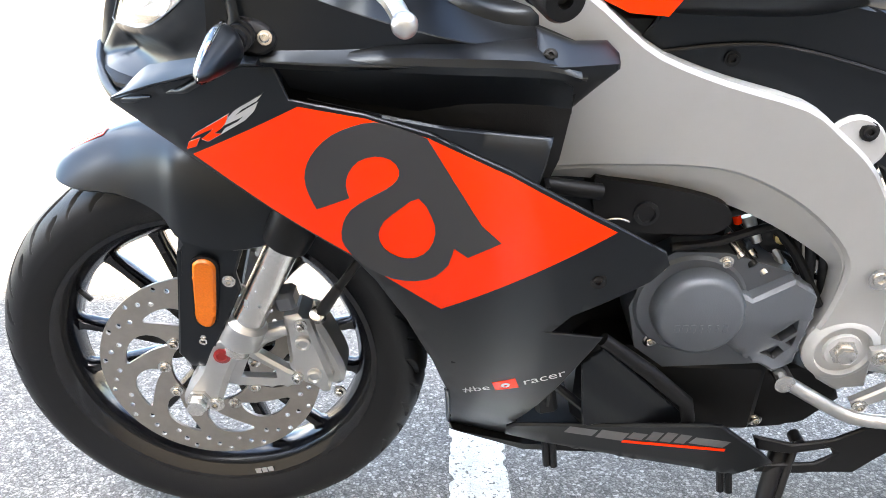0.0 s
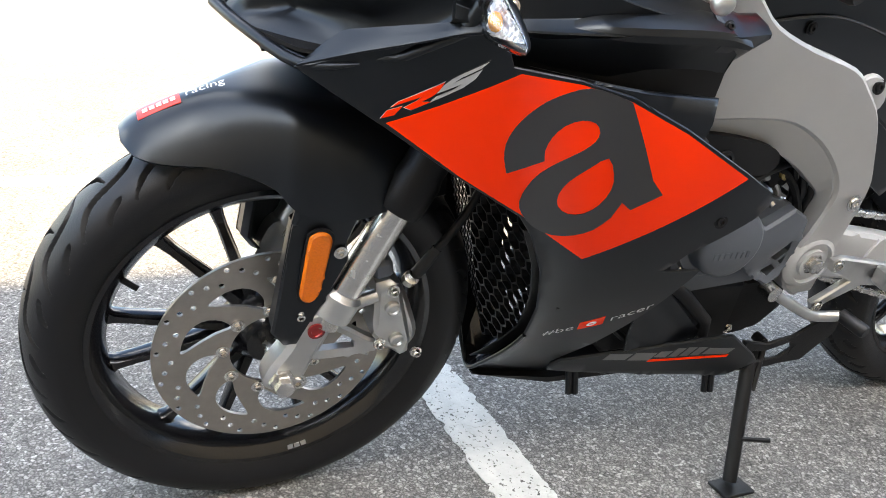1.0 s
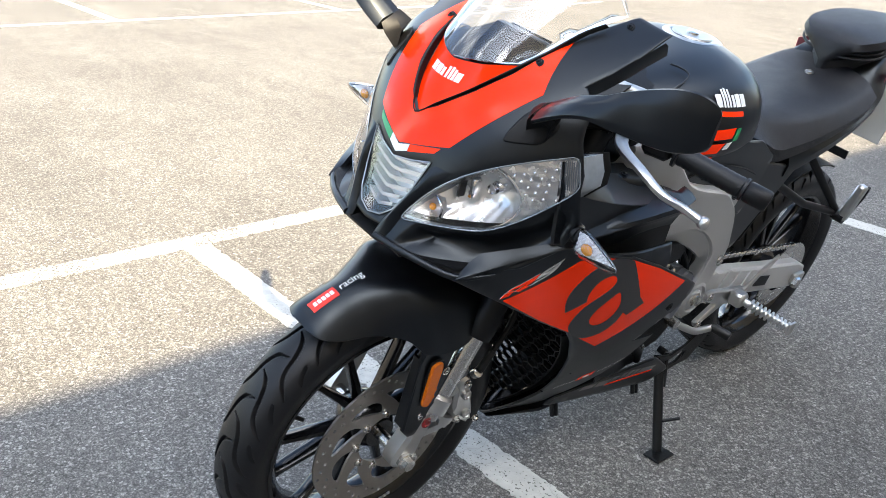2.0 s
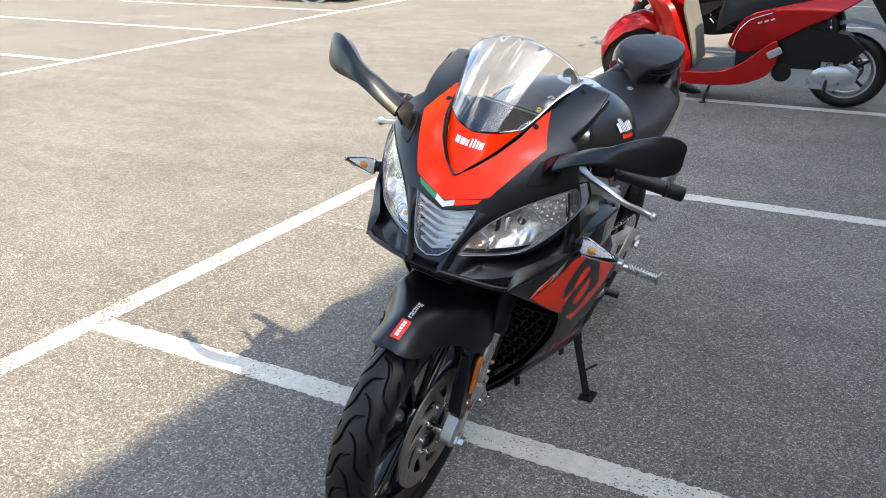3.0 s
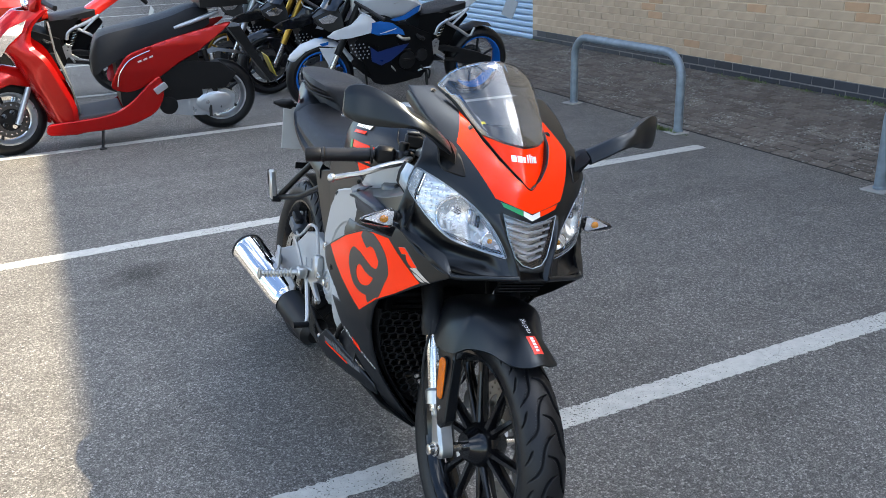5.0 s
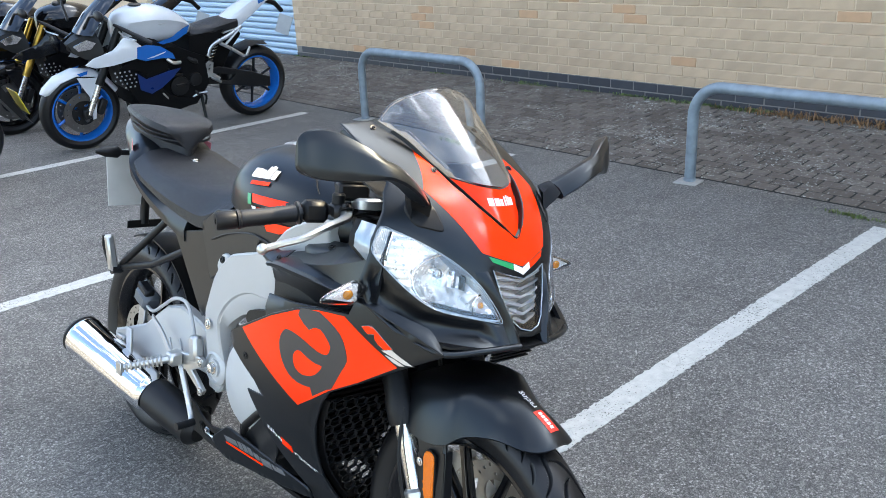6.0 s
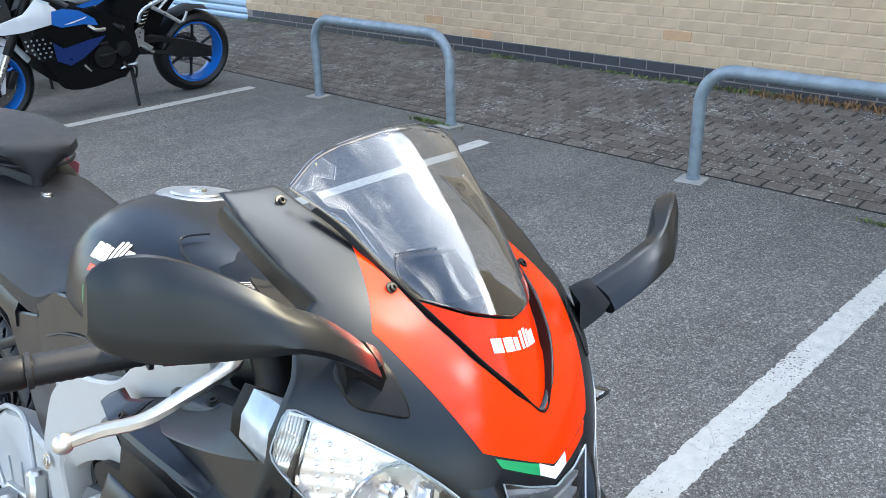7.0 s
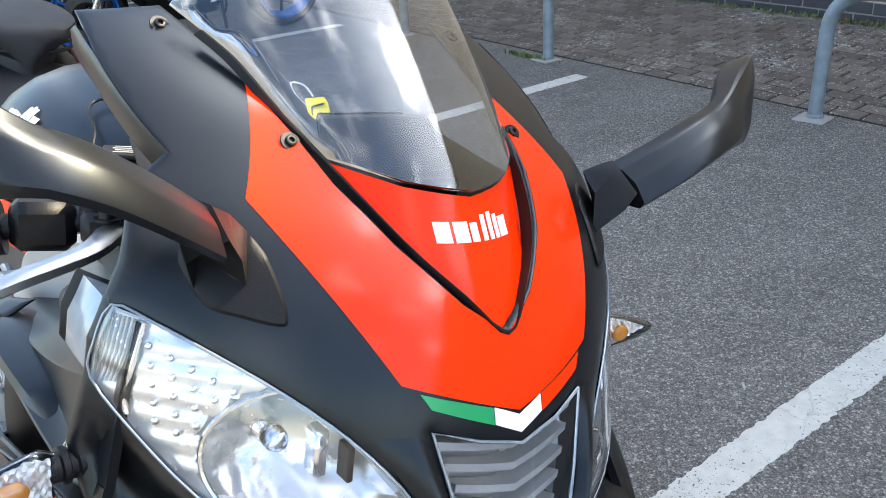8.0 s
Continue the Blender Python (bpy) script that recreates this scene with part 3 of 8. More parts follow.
# ---- wheels
def tyre(R, half, bead, n, k, grooves, depth=0.007):
    """A tyre with curved tread grooves cut into its crown."""
    prof = [(half * 0.72, bead), (half * 0.9, bead + 0.012), (half, bead + (R - bead) * 0.45)]
    crown = []
    zc = bead + (R - bead) * 0.45
    for i in range(k + 1):
        a = math.pi * i / k
        crown.append((half * math.cos(a), zc + (R - zc) * math.sin(a) ** 0.9))
    full = [prof[0], prof[1]] + crown + [(-p[0], p[1]) for p in reversed(prof[:2])]
    m = len(full)
    P = np.array(full)
    ang = np.arange(n) * 2 * math.pi / n
    H = np.repeat(P[None, :, 0], n, 0)
    Rr = np.repeat(P[None, :, 1], n, 0)
    A = np.repeat(ang[:, None], m, 1)
    u = H / half
    # lie each groove's line on the flattened tread: along the tyre, and across it from the crown
    across = np.concatenate([[0], np.cumsum(np.hypot(np.diff(P[:, 0]), np.diff(P[:, 1])))])
    across = across[m // 2] - across
    order = np.argsort(P[2:-2, 0])
    cut = np.zeros_like(Rr)
    for count, first, wide, line in grooves:
        pitch = 2 * math.pi / count
        for sgn in (1, -1):
            pts = [(radians(first + g) + (0 if sgn > 0 else pitch / 2), np.interp(sgn * q * half, P[2:-2, 0][order], across[2:-2][order])) for q, g in cr(line, 4)]
            mid = (pts[0][0] + pts[-1][0]) / 2
            along = ((A - mid + pitch / 2) % pitch - pitch / 2)
            for lap in (-1, 0, 1):
                near = np.full_like(Rr, 1.0)
                size = np.full_like(Rr, 0.0)
                for i, (p, q) in enumerate(zip(pts, pts[1:])):
                    ex, ey = (q[0] - p[0]) * R, q[1] - p[1]
                    dx, dy = (along + mid + lap * pitch - p[0]) * R, across[None, :] - p[1]
                    k_on = np.clip((dx * ex + dy * ey) / (ex * ex + ey * ey), 0, 1)
                    gap = np.hypot(dx - k_on * ex, dy - k_on * ey)
                    done = (i + k_on) / (len(pts) - 1)
                    size = np.where(gap < near, wide * np.clip(np.minimum(done, 1 - done) * 6, 0.25, 1), size)
                    near = np.minimum(near, gap)
                cut = np.maximum(cut, np.clip((size - near) / 0.0015 + 0.4, 0, 1))
    Rr = Rr - depth * cut
    V = np.stack([H, Rr * np.cos(A), Rr * np.sin(A)], -1).reshape(-1, 3)
    F = [(i * m + q, i * m + q + 1, ((i + 1) % n) * m + q + 1, ((i + 1) % n) * m + q) for i in range(n) for q in range(m - 1)]
    return [tuple(p) for p in V], F


def at(shape, c):
    return xf(shape, Matrix.Translation(c))


def spoke_pair(a, r0, r1, spread, w, t):
    """One forked spoke of a cast wheel at the angle a (from the rear, upwards)."""
    out = []
    for s in (-1, 1):
        e = a + s * spread
        i = a + s * 0.13
        P = [np.array((0, r0 * math.cos(i), r0 * math.sin(i))), np.array((0, r1 * math.cos(e), r1 * math.sin(e)))]
        d = (P[1] - P[0]) / np.linalg.norm(P[1] - P[0])
        q = np.array((0, -d[2], d[1]))
        rings = []
        for k, f in ((0, 1.25), (0.25, 1.0), (0.8, 0.8), (0.94, 1.0), (1.0, 1.7)):
            p = P[0] + (P[1] - P[0]) * k
            ww, tt = w * f, t * (1.15 - 0.3 * k)
            rings.append([p + q * ww * x + np.array((tt * y, 0, 0)) for x, y in ((-1, -0.55), (-0.6, -1), (0.6, -1), (1, -0.55), (1, 0.55), (0.6, 1), (-0.6, 1), (-1, 0.55))])
        out.append(loft(rings))
    return out


def circle(cx, cy, r, n, a0=0.0):
    return [(cx + r * math.cos(a0 + 2 * math.pi * i / n), cy + r * math.sin(a0 + 2 * math.pi * i / n)) for i in range(n)]


def brake_disc(R, r_in, x, thick, windows, drill):
    """A drilled brake disc with swept windows."""
    holes = [circle(0, 0, r_in, 36)]
    for k in range(windows):
        a = 2 * math.pi * k / windows
        pts = []
        for r, da in ((0.455, -0.34), (0.53, -0.10), (0.63, 0.16), (0.745, 0.36), (0.770, 0.30), (0.765, 0.06), (0.73, -0.16), (0.66, -0.32), (0.56, -0.42), (0.47, -0.42)):
            pts.append((R * r * math.cos(a + da * 6.28 / windows * 1.15), R * r * math.sin(a + da * 6.28 / windows * 1.15)))
        holes.append(cr(pts, 2, True))
    for k in range(drill):
        a = 2 * math.pi * (k + 0.35) / drill
        r = R * (0.84, 0.90, 0.955)[k % 3] if drill > 30 else R * (0.84, 0.93)[k % 2]
        holes.append(circle(r * math.cos(a), r * math.sin(a), 0.0038, 8))
    return sheet(circle(0, 0, R, 96), lambda u, v, d: (x + d, u, v), thick, 0.012, holes)


def wheel(name, c, R, half, spread, a0, grooves, disc, label):
    w = part(name, at(lathe([(-half * 0.74, 0.222), (-half * 0.8, 0.226), (-half * 0.8, 0.219), (-half * 0.62, 0.208), (-half * 0.3, 0.198), (half * 0.3, 0.198), (half * 0.62, 0.208), (half * 0.8, 0.219), (half * 0.8, 0.226), (half * 0.74, 0.222),
                             (half * 0.5, 0.214), (-half * 0.5, 0.214)], 96, closed=True), c), GLOSS, bike, label)
    part("tyre", at(tyre(R, half, 0.222, 1300 if half < 0.06 else 700, 96 if half < 0.06 else 60, grooves), c), RUBBER, w, "black tyre with curved tread grooves", 30)
    for k in range(6):
        for sp in spoke_pair(a0 + k * math.pi / 3, 0.045, 0.2, 0.2, 0.0085, 0.013):
            part("spoke", at(sp, c), GLOSS, w)
    part("hub", at(lathe([(-0.05, 0.02), (-0.05, 0.03), (-0.03, 0.045), (-0.012, 0.055), (0.012, 0.055), (0.03, 0.045), (0.05, 0.03), (0.05, 0.02)], 36), c), GLOSS, w)
    R_d, x_d, n_w, n_h = disc
    d = part("brake_disc", at(brake_disc(R_d, R_d * 0.36, x_d, 0.0045 * (1 if x_d > 0 else -1), n_w, n_h), c), DISCM, w, "drilled steel brake disc", 30)
    for k in range(n_w):
        a = 2 * math.pi * (k + 0.4) / n_w
        part("disc_bolt", at(bolt((x_d, R_d * 0.42 * math.cos(a), R_d * 0.42 * math.sin(a)), (1 if x_d > 0 else -1, 0, 0), 0.006, 0.006), c), STEEL, d)
    return w


GROOVES = [(22, 122.4, 0.0034, [(-0.2, 0), (0.1, 1.5), (0.28, 4.0), (0.39, 7.5), (0.45, 11), (0.53, 13.8), (0.70, 16.6), (0.90, 19.5)]), (22, 122.4, 0.0027, [(0.76, 6.0), (0.82, 8.2), (0.88, 10.3), (0.96, 12.3)])]
front_wheel = wheel("front_wheel", FA, 0.296, 0.052, 0.2, radians(122), GROOVES, (0.150, 0.062, 9, 54), "glossy black cast front wheel")
rear_wheel = wheel("rear_wheel", RA, 0.302, 0.066, 0.2, radians(100), GROOVES, (0.11, -0.072, 6, 30), "glossy black cast rear wheel")
part("valve", tube([(0.01, FA[1] - 0.205, FA[2] + 0.115), (0.028, FA[1] - 0.16, FA[2] + 0.088)], [0.005, 0.004], 8), PLASTIC, front_wheel)
for k in range(3):
    a = radians(-78 + 2.6 * k)
    p = Vector((0.041, FA[1] + 0.213 * math.cos(a), FA[2] + 0.213 * math.sin(a)))
    part("rim_mark", cbox(p, (0.001, 0.008, 0.009), 0.0004, pose(0, 0, 0, math.degrees(a) + 90, 0, 0)), GREY, front_wheel)


# ---- front fork
def fork_y(z):
    return -0.26 + (z - 0.534) * 0.466


def fork(s):
    x = 0.107 * s
    leg = part("fork_leg", tube([(x, fork_y(0.37), 0.37), (x, fork_y(0.56), 0.56)], 0.0205, 24), STEEL, bike, "polished steel fork tube")
    part("outer_tube", lathe([(0, 0.0215), (0, 0.0285), (0.012, 0.030), (0.045, 0.030), (0.055, 0.0265), (0.44, 0.0265)], 28, (x, fork_y(0.53), 0.53), way=(0, 0.466, 1)), PLASTIC, leg, "black outer fork tube")
    part("fork_cap", lathe([(0, 0.0265), (0.012, 0.027), (0.016, 0.02), (0.03, 0.02), (0.03, 0.008)], 20, (x, fork_y(0.925), 0.925), way=(0, 0.466, 1)), ALLOY, leg)
    xs = x + 0.003 * s
    lug = [(-0.408, 0.288), (-0.402, 0.312), (-0.382, 0.345), (-0.366, 0.385), (-0.350, 0.398), (-0.327, 0.392), (-0.328, 0.37), (-0.345, 0.33), (-0.358, 0.292), (-0.372, 0.277), (-0.393, 0.275)]
    part("axle_lug", sheet(cr(lug, 3, True), lambda y, z, d: (xs + s * (0.013 + d), y, z), 0.034, 0.01, edge=0.007), ALLOY, leg, "cast alloy axle clamp")
    part("lug_collar", lathe([(0, 0.021), (0, 0.0275), (0.03, 0.0275), (0.036, 0.022)], 24, (x, fork_y(0.385), 0.385), way=(0, 0.466, 1)), ALLOY, leg)
    if s > 0:
        arm = [(-0.350, 0.372), (-0.317, 0.390), (-0.275, 0.403), (-0.264, 0.390), (-0.298, 0.372), (-0.310, 0.358), (-0.272, 0.332), (-0.252, 0.322), (-0.258, 0.306), (-0.300, 0.302), (-0.338, 0.302), (-0.365, 0.308)]
        tri = [(-0.322, 0.350), (-0.288, 0.328), (-0.288, 0.316), (-0.335, 0.316)]
        part("caliper_bracket", sheet(arm, lambda y, z, d: (0.102 + d, y, z), 0.016, 0.01, [tri], edge=0.004), ALLOY, leg, "alloy arm that carries the brake caliper")
        part("slide_pin", tube([(0.10, -0.318, 0.385), (0.10, -0.268, 0.399)], 0.009, 14), ALLOY, leg)
    part("axle_nut", lathe([(0, 0.017), (0.006, 0.017), (0.007, 0.0125), (0.02, 0.0125), (0.022, 0.008)], 6 if s > 0 else 20, (x + s * 0.016, FA[1], FA[2]), way=(s, 0, 0)), STEEL, leg)
    part("clamp_bolt", bolt((x + s * 0.014, -0.366, 0.29), (s, 0, 0), 0.008, 0.006), STEEL, leg)
    part("fork_reflex", lathe([(0, 0.011), (0.003, 0.011), (0.004, 0.007), (0.002, 0.006), (0.002, 0.0004)], 20, (x + s * 0.015, -0.349, 0.37), way=(s, 0, 0)), mat("dark_red_cap", (0.2, 0.01, 0.01), 0.3) if s > 0 else ALLOY, leg)
    return leg


fork_l, fork_r = fork(1), fork(-1)
part("axle", tube([(-0.12, FA[1], FA[2]), (0.12, FA[1], FA[2])], 0.0115, 16), STEEL, bike)
# brake caliper
cal = part("brake_caliper", sheet([(-0.272, 0.419), (-0.254, 0.424), (-0.240, 0.416), (-0.228, 0.375), (-0.212, 0.325), (-0.218, 0.300), (-0.251, 0.315), (-0.267, 0.336), (-0.270, 0.384)], lambda y, z, d: (0.108 + d, y, z), 0.05, 0.01, edge=0.006), ALLOY, bike, "cast alloy front brake caliper")
part("piston_half", sheet(cr([(-0.246, 0.405), (-0.228, 0.398), (-0.210, 0.36), (-0.198, 0.325), (-0.204, 0.302), (-0.222, 0.304), (-0.234, 0.33), (-0.246, 0.37)], 3, True), lambda y, z, d: (0.092 + d, y, z), 0.05, 0.01, edge=0.007), ALLOY, cal)
for y, z, r in ((-0.236, 0.384, 0.010), (-0.224, 0.332, 0.010)):
    part("caliper_cap", lathe([(0, r), (0.006, r), (0.008, r * 0.75), (0.005, r * 0.6), (0.005, 0.001)], 18, (0.108, y - 0.012, z), way=(1, 0, 0)), ALLOY, cal)
for y, z in ((-0.204, 0.306), (-0.25, 0.41), (-0.258, 0.327)):
    part("caliper_bolt", bolt((0.108, y, z), (1, 0, 0), 0.0055, 0.008), STEEL, cal)
part("caliper_block", cbox((0.095, -0.268, 0.443), (0.034, 0.026, 0.026), 0.005, pose(0, 0, 0, 12, 0, 0)), ENGINE, cal)
part("banjo", lathe([(0, 0.010), (0.014, 0.010), (0.015, 0.007)], 12, (0.1, -0.228, 0.418), way=(0.6, 0, 0.8)), STEEL, cal)
part("brake_hose", tube(cr([(0.106, -0.226, 0.425), (0.106, -0.212, 0.45), (0.106, -0.185, 0.49), (0.1, -0.16, 0.53), (0.09, -0.14, 0.6), (0.08, -0.13, 0.72)], 5), 0.0055, 10), PLASTIC, bike, "black brake hose")
part("hose_sleeve", tube([(0.106, -0.222, 0.432), (0.106, -0.2, 0.468)], [0.0085, 0.007], 12), RUBBER, bike)
part("sensor_cable", tube(cr([(-0.128, -0.34, 0.31), (-0.14, -0.315, 0.4), (-0.14, -0.29, 0.48), (-0.12, -0.27, 0.57)], 5), 0.0035, 8), PLASTIC, bike)


# ---- front mudguard with its two leg shields
def mudguard():
    rings = []
    stations = cr([(-0.560, 0.582, 0.020, 0.578), (-0.548, 0.593, 0.046, 0.573), (-0.52, 0.61, 0.062, 0.570), (-0.46, 0.633, 0.074, 0.569), (-0.41, 0.644, 0.098, 0.558), (-0.38, 0.646, 0.120, 0.535),
                   (-0.32, 0.643, 0.127, 0.528), (-0.26, 0.63, 0.112, 0.535), (-0.19, 0.595, 0.08, 0.53)], 4)
    for y, zt, w, zb in stations:
        half = []
        for i in range(13):
            a = math.pi / 2 * i / 12
            k = math.sin(a)
            half.append((w * k, zb + (zt - zb) * (1 - k ** (2.2 + 4.5 * max(0.0, min(1.0, (y + 0.47) / 0.09))))))
        outer = [(-x, y, z) for x, z in reversed(half[1:])] + [(x, y, z) for x, z in half]
        inner = [(x * 0.95, y + 0.002, z - 0.0035) for x, _, z in reversed(outer)]
        rings.append(outer + inner)
    return loft(rings)


guard = part("front_mudguard", mudguard(), BLACK, bike, "matt black front mudguard")
SHIELD = [(-0.384, 0.548), (-0.305, 0.560), (-0.312, 0.52), (-0.322, 0.49), (-0.317, 0.468), (-0.345, 0.405), (-0.372, 0.352), (-0.388, 0.352), (-0.404, 0.372), (-0.398, 0.43), (-0.391, 0.507)]
REFL = [(-0.371, 0.500), (-0.367, 0.510), (-0.358, 0.514), (-0.348, 0.511), (-0.343, 0.502), (-0.344, 0.488), (-0.349, 0.440), (-0.353, 0.422), (-0.361, 0.415), (-0.370, 0.418), (-0.375, 0.428), (-0.374, 0.450)]
for s in (1, -1):
    sh = part("leg_shield", sheet(SHIELD, flat(s, 0.1205, 0.0, -0.045, 0, 0.45), 0.007, 0.016, edge=0.003), BLACK, guard)
    edge = [(-0.389, 0.520), (-0.392, 0.490), (-0.398, 0.430), (-0.4035, 0.375), (-0.388, 0.354)]
    part("shield_front", loft([[(s * x, y + dy, z) for x, dy in ((0.088, 0.010), (0.096, 0.0015), (0.119, 0.0005), (0.119, 0.006), (0.098, 0.006), (0.089, 0.014))] for y, z in edge]), BLACK, sh)
    part("reflector", sheet(cr(REFL, 3, True), flat(s, 0.128, 0.0, 0.02, 0, 0.45), 0.008, 0.008, edge=0.003), AMBER, sh, "amber side reflector")
    part("reflector_bed", sheet(cr([(y * 1.0 + (y + 0.36) * 0.18, z + (z - 0.464) * 0.06) for y, z in REFL], 3, True), flat(s, 0.1235, 0.0, 0.02, 0, 0.45), 0.004, 0.012), PLASTIC, sh)
    for y, z in ((-0.330, 0.482), (-0.370, 0.393)):
        part("shield_bolt", bolt((s * 0.1215, y, z), (s, 0, 0), 0.0055, 0.004), STEEL, sh)


def guard_skin(u, v, d):
    """u: along the mudguard from its tip, v: across, near the ridge."""
    y = -0.548 + 0.94 * u
    z = 0.594 + 0.52 * u - 1.0 * u * u - 9.0 * v * v
    return (v, y, z + d)


part("sticker", sheet([(0.008, -0.011), (0.056, -0.011), (0.056, 0.012), (0.008, 0.012)], lambda u, v, d: guard_skin(u, v, d + 0.0018), 0.0008, 0.006), mat("red_sticker", (0.75, 0.03, 0.015), 0.35, var=0.04), guard, "red sticker with pale bars")
for k in range(5):
    part("sticker_bar", sheet([(0.014 + 0.0078 * k, -0.004), (0.0195 + 0.0078 * k, -0.004), (0.0195 + 0.0078 * k, 0.004), (0.014 + 0.0078 * k, 0.004)], lambda u, v, d: guard_skin(u, v, d + 0.0026), 0.0006, 0.006), WHITE, guard)
part("lettering", letters("racing", 0.019, lambda u, v, d: guard_skin(0.061 + u, 0.006 - v, d + 0.0026)), WHITE, guard, "white lettering")

# ---- flank panels
PANEL = [(-0.415, 0.727), (-0.343, 0.762), (-0.287, 0.780), (-0.236, 0.788), (-0.222, 0.757), (-0.153, 0.750), (-0.092, 0.736), (-0.013, 0.702), (0.092, 0.647), (0.147, 0.616), (0.153, 0.600), (0.137, 0.579), (0.063, 0.529),
         (0.045, 0.501), (0.101, 0.497), (0.085, 0.453), (0.056, 0.36), (0.030, 0.268), (0.046, 0.215), (0.048, 0.16), (-0.02, 0.15), (-0.056, 0.166), (-0.060, 0.26), (-0.064, 0.342), (-0.083, 0.417), (-0.112, 0.494),
         (-0.145, 0.553), (-0.169, 0.583), (-0.246, 0.627), (-0.326, 0.676)]
REDP = [(-0.328, 0.683), (-0.214, 0.751), (-0.150, 0.7455), (-0.092, 0.731), (-0.013, 0.697), (0.094, 0.640), (-0.075, 0.523), (-0.125, 0.556), (-0.169, 0.5865), (-0.246, 0.630)]
GLYPH = [(-0.202, 0.641), (-0.209, 0.658), (-0.212, 0.676), (-0.208, 0.694), (-0.198, 0.711), (-0.183, 0.726), (-0.163, 0.737), (-0.142, 0.743), (-0.118, 0.739), (-0.093, 0.731), (-0.068, 0.691), (-0.038, 0.642), (-0.018, 0.623),
         (-0.050, 0.602), (-0.064, 0.612), (-0.069, 0.590), (-0.082, 0.572), (-0.102, 0.562), (-0.127, 0.561), (-0.151, 0.571), (-0.170, 0.589), (-0.178, 0.606), (-0.176, 0.627), (-0.167, 0.646), (-0.149, 0.662), (-0.131, 0.675),
         (-0.121, 0.686), (-0.119, 0.697), (-0.127, 0.707), (-0.142, 0.709), (-0.158, 0.702), (-0.168, 0.688), (-0.171, 0.673), (-0.168, 0.660)]
COUNTER = [(-0.100, 0.668), (-0.087, 0.648), (-0.083, 0.629), (-0.089, 0.608), (-0.102, 0.595), (-0.120, 0.593), (-0.135, 0.603), (-0.140, 0.619), (-0.134, 0.637), (-0.117, 0.655)]
GLYPH_R = [(-0.103, 0.738), (-0.097, 0.723), (-0.113, 0.71), (-0.129, 0.701), (-0.142, 0.709), (-0.159, 0.71), (-0.175, 0.697), (-0.184, 0.684), (-0.18, 0.67), (-0.172, 0.663), (-0.153, 0.663), (-0.119, 0.675), (-0.095, 0.682), (-0.069, 0.685), (-0.056, 0.679), (-0.045, 0.662), (-0.043, 0.637),
           (-0.051, 0.61), (-0.066, 0.589), (-0.089, 0.579), (-0.112, 0.578), (-0.122, 0.58), (-0.125, 0.561), (-0.165, 0.588), (-0.177, 0.593), (-0.188, 0.609), (-0.208, 0.641), (-0.222, 0.665), (-0.219, 0.691), (-0.207, 0.714), (-0.18, 0.732), (-0.152, 0.743)]
COUNTER_R = [(-0.094, 0.649), (-0.084, 0.638), (-0.082, 0.622), (-0.088, 0.608), (-0.105, 0.601), (-0.129, 0.606), (-0.147, 0.618), (-0.161, 0.636), (-0.145, 0.637), (-0.123, 0.643), (-0.106, 0.651)]
EMBLEM_R = ([(-0.255, 0.743), (-0.271, 0.748), (-0.284, 0.74), (-0.281, 0.735), (-0.268, 0.732)], [(-0.275, 0.7485), (-0.286, 0.742), (-0.319, 0.716), (-0.304, 0.711), (-0.291, 0.718), (-0.284, 0.725), (-0.282, 0.735)],
            [(-0.298, 0.7085), (-0.318, 0.714), (-0.359, 0.694), (-0.343, 0.693), (-0.322, 0.701)], [(-0.305, 0.702), (-0.322, 0.699), (-0.343, 0.690), (-0.333, 0.688), (-0.32, 0.692)])
CHARCOAL = mat("charcoal_foil", (0.028, 0.028, 0.03), 0.4, var=0.06, rvar=0.03)
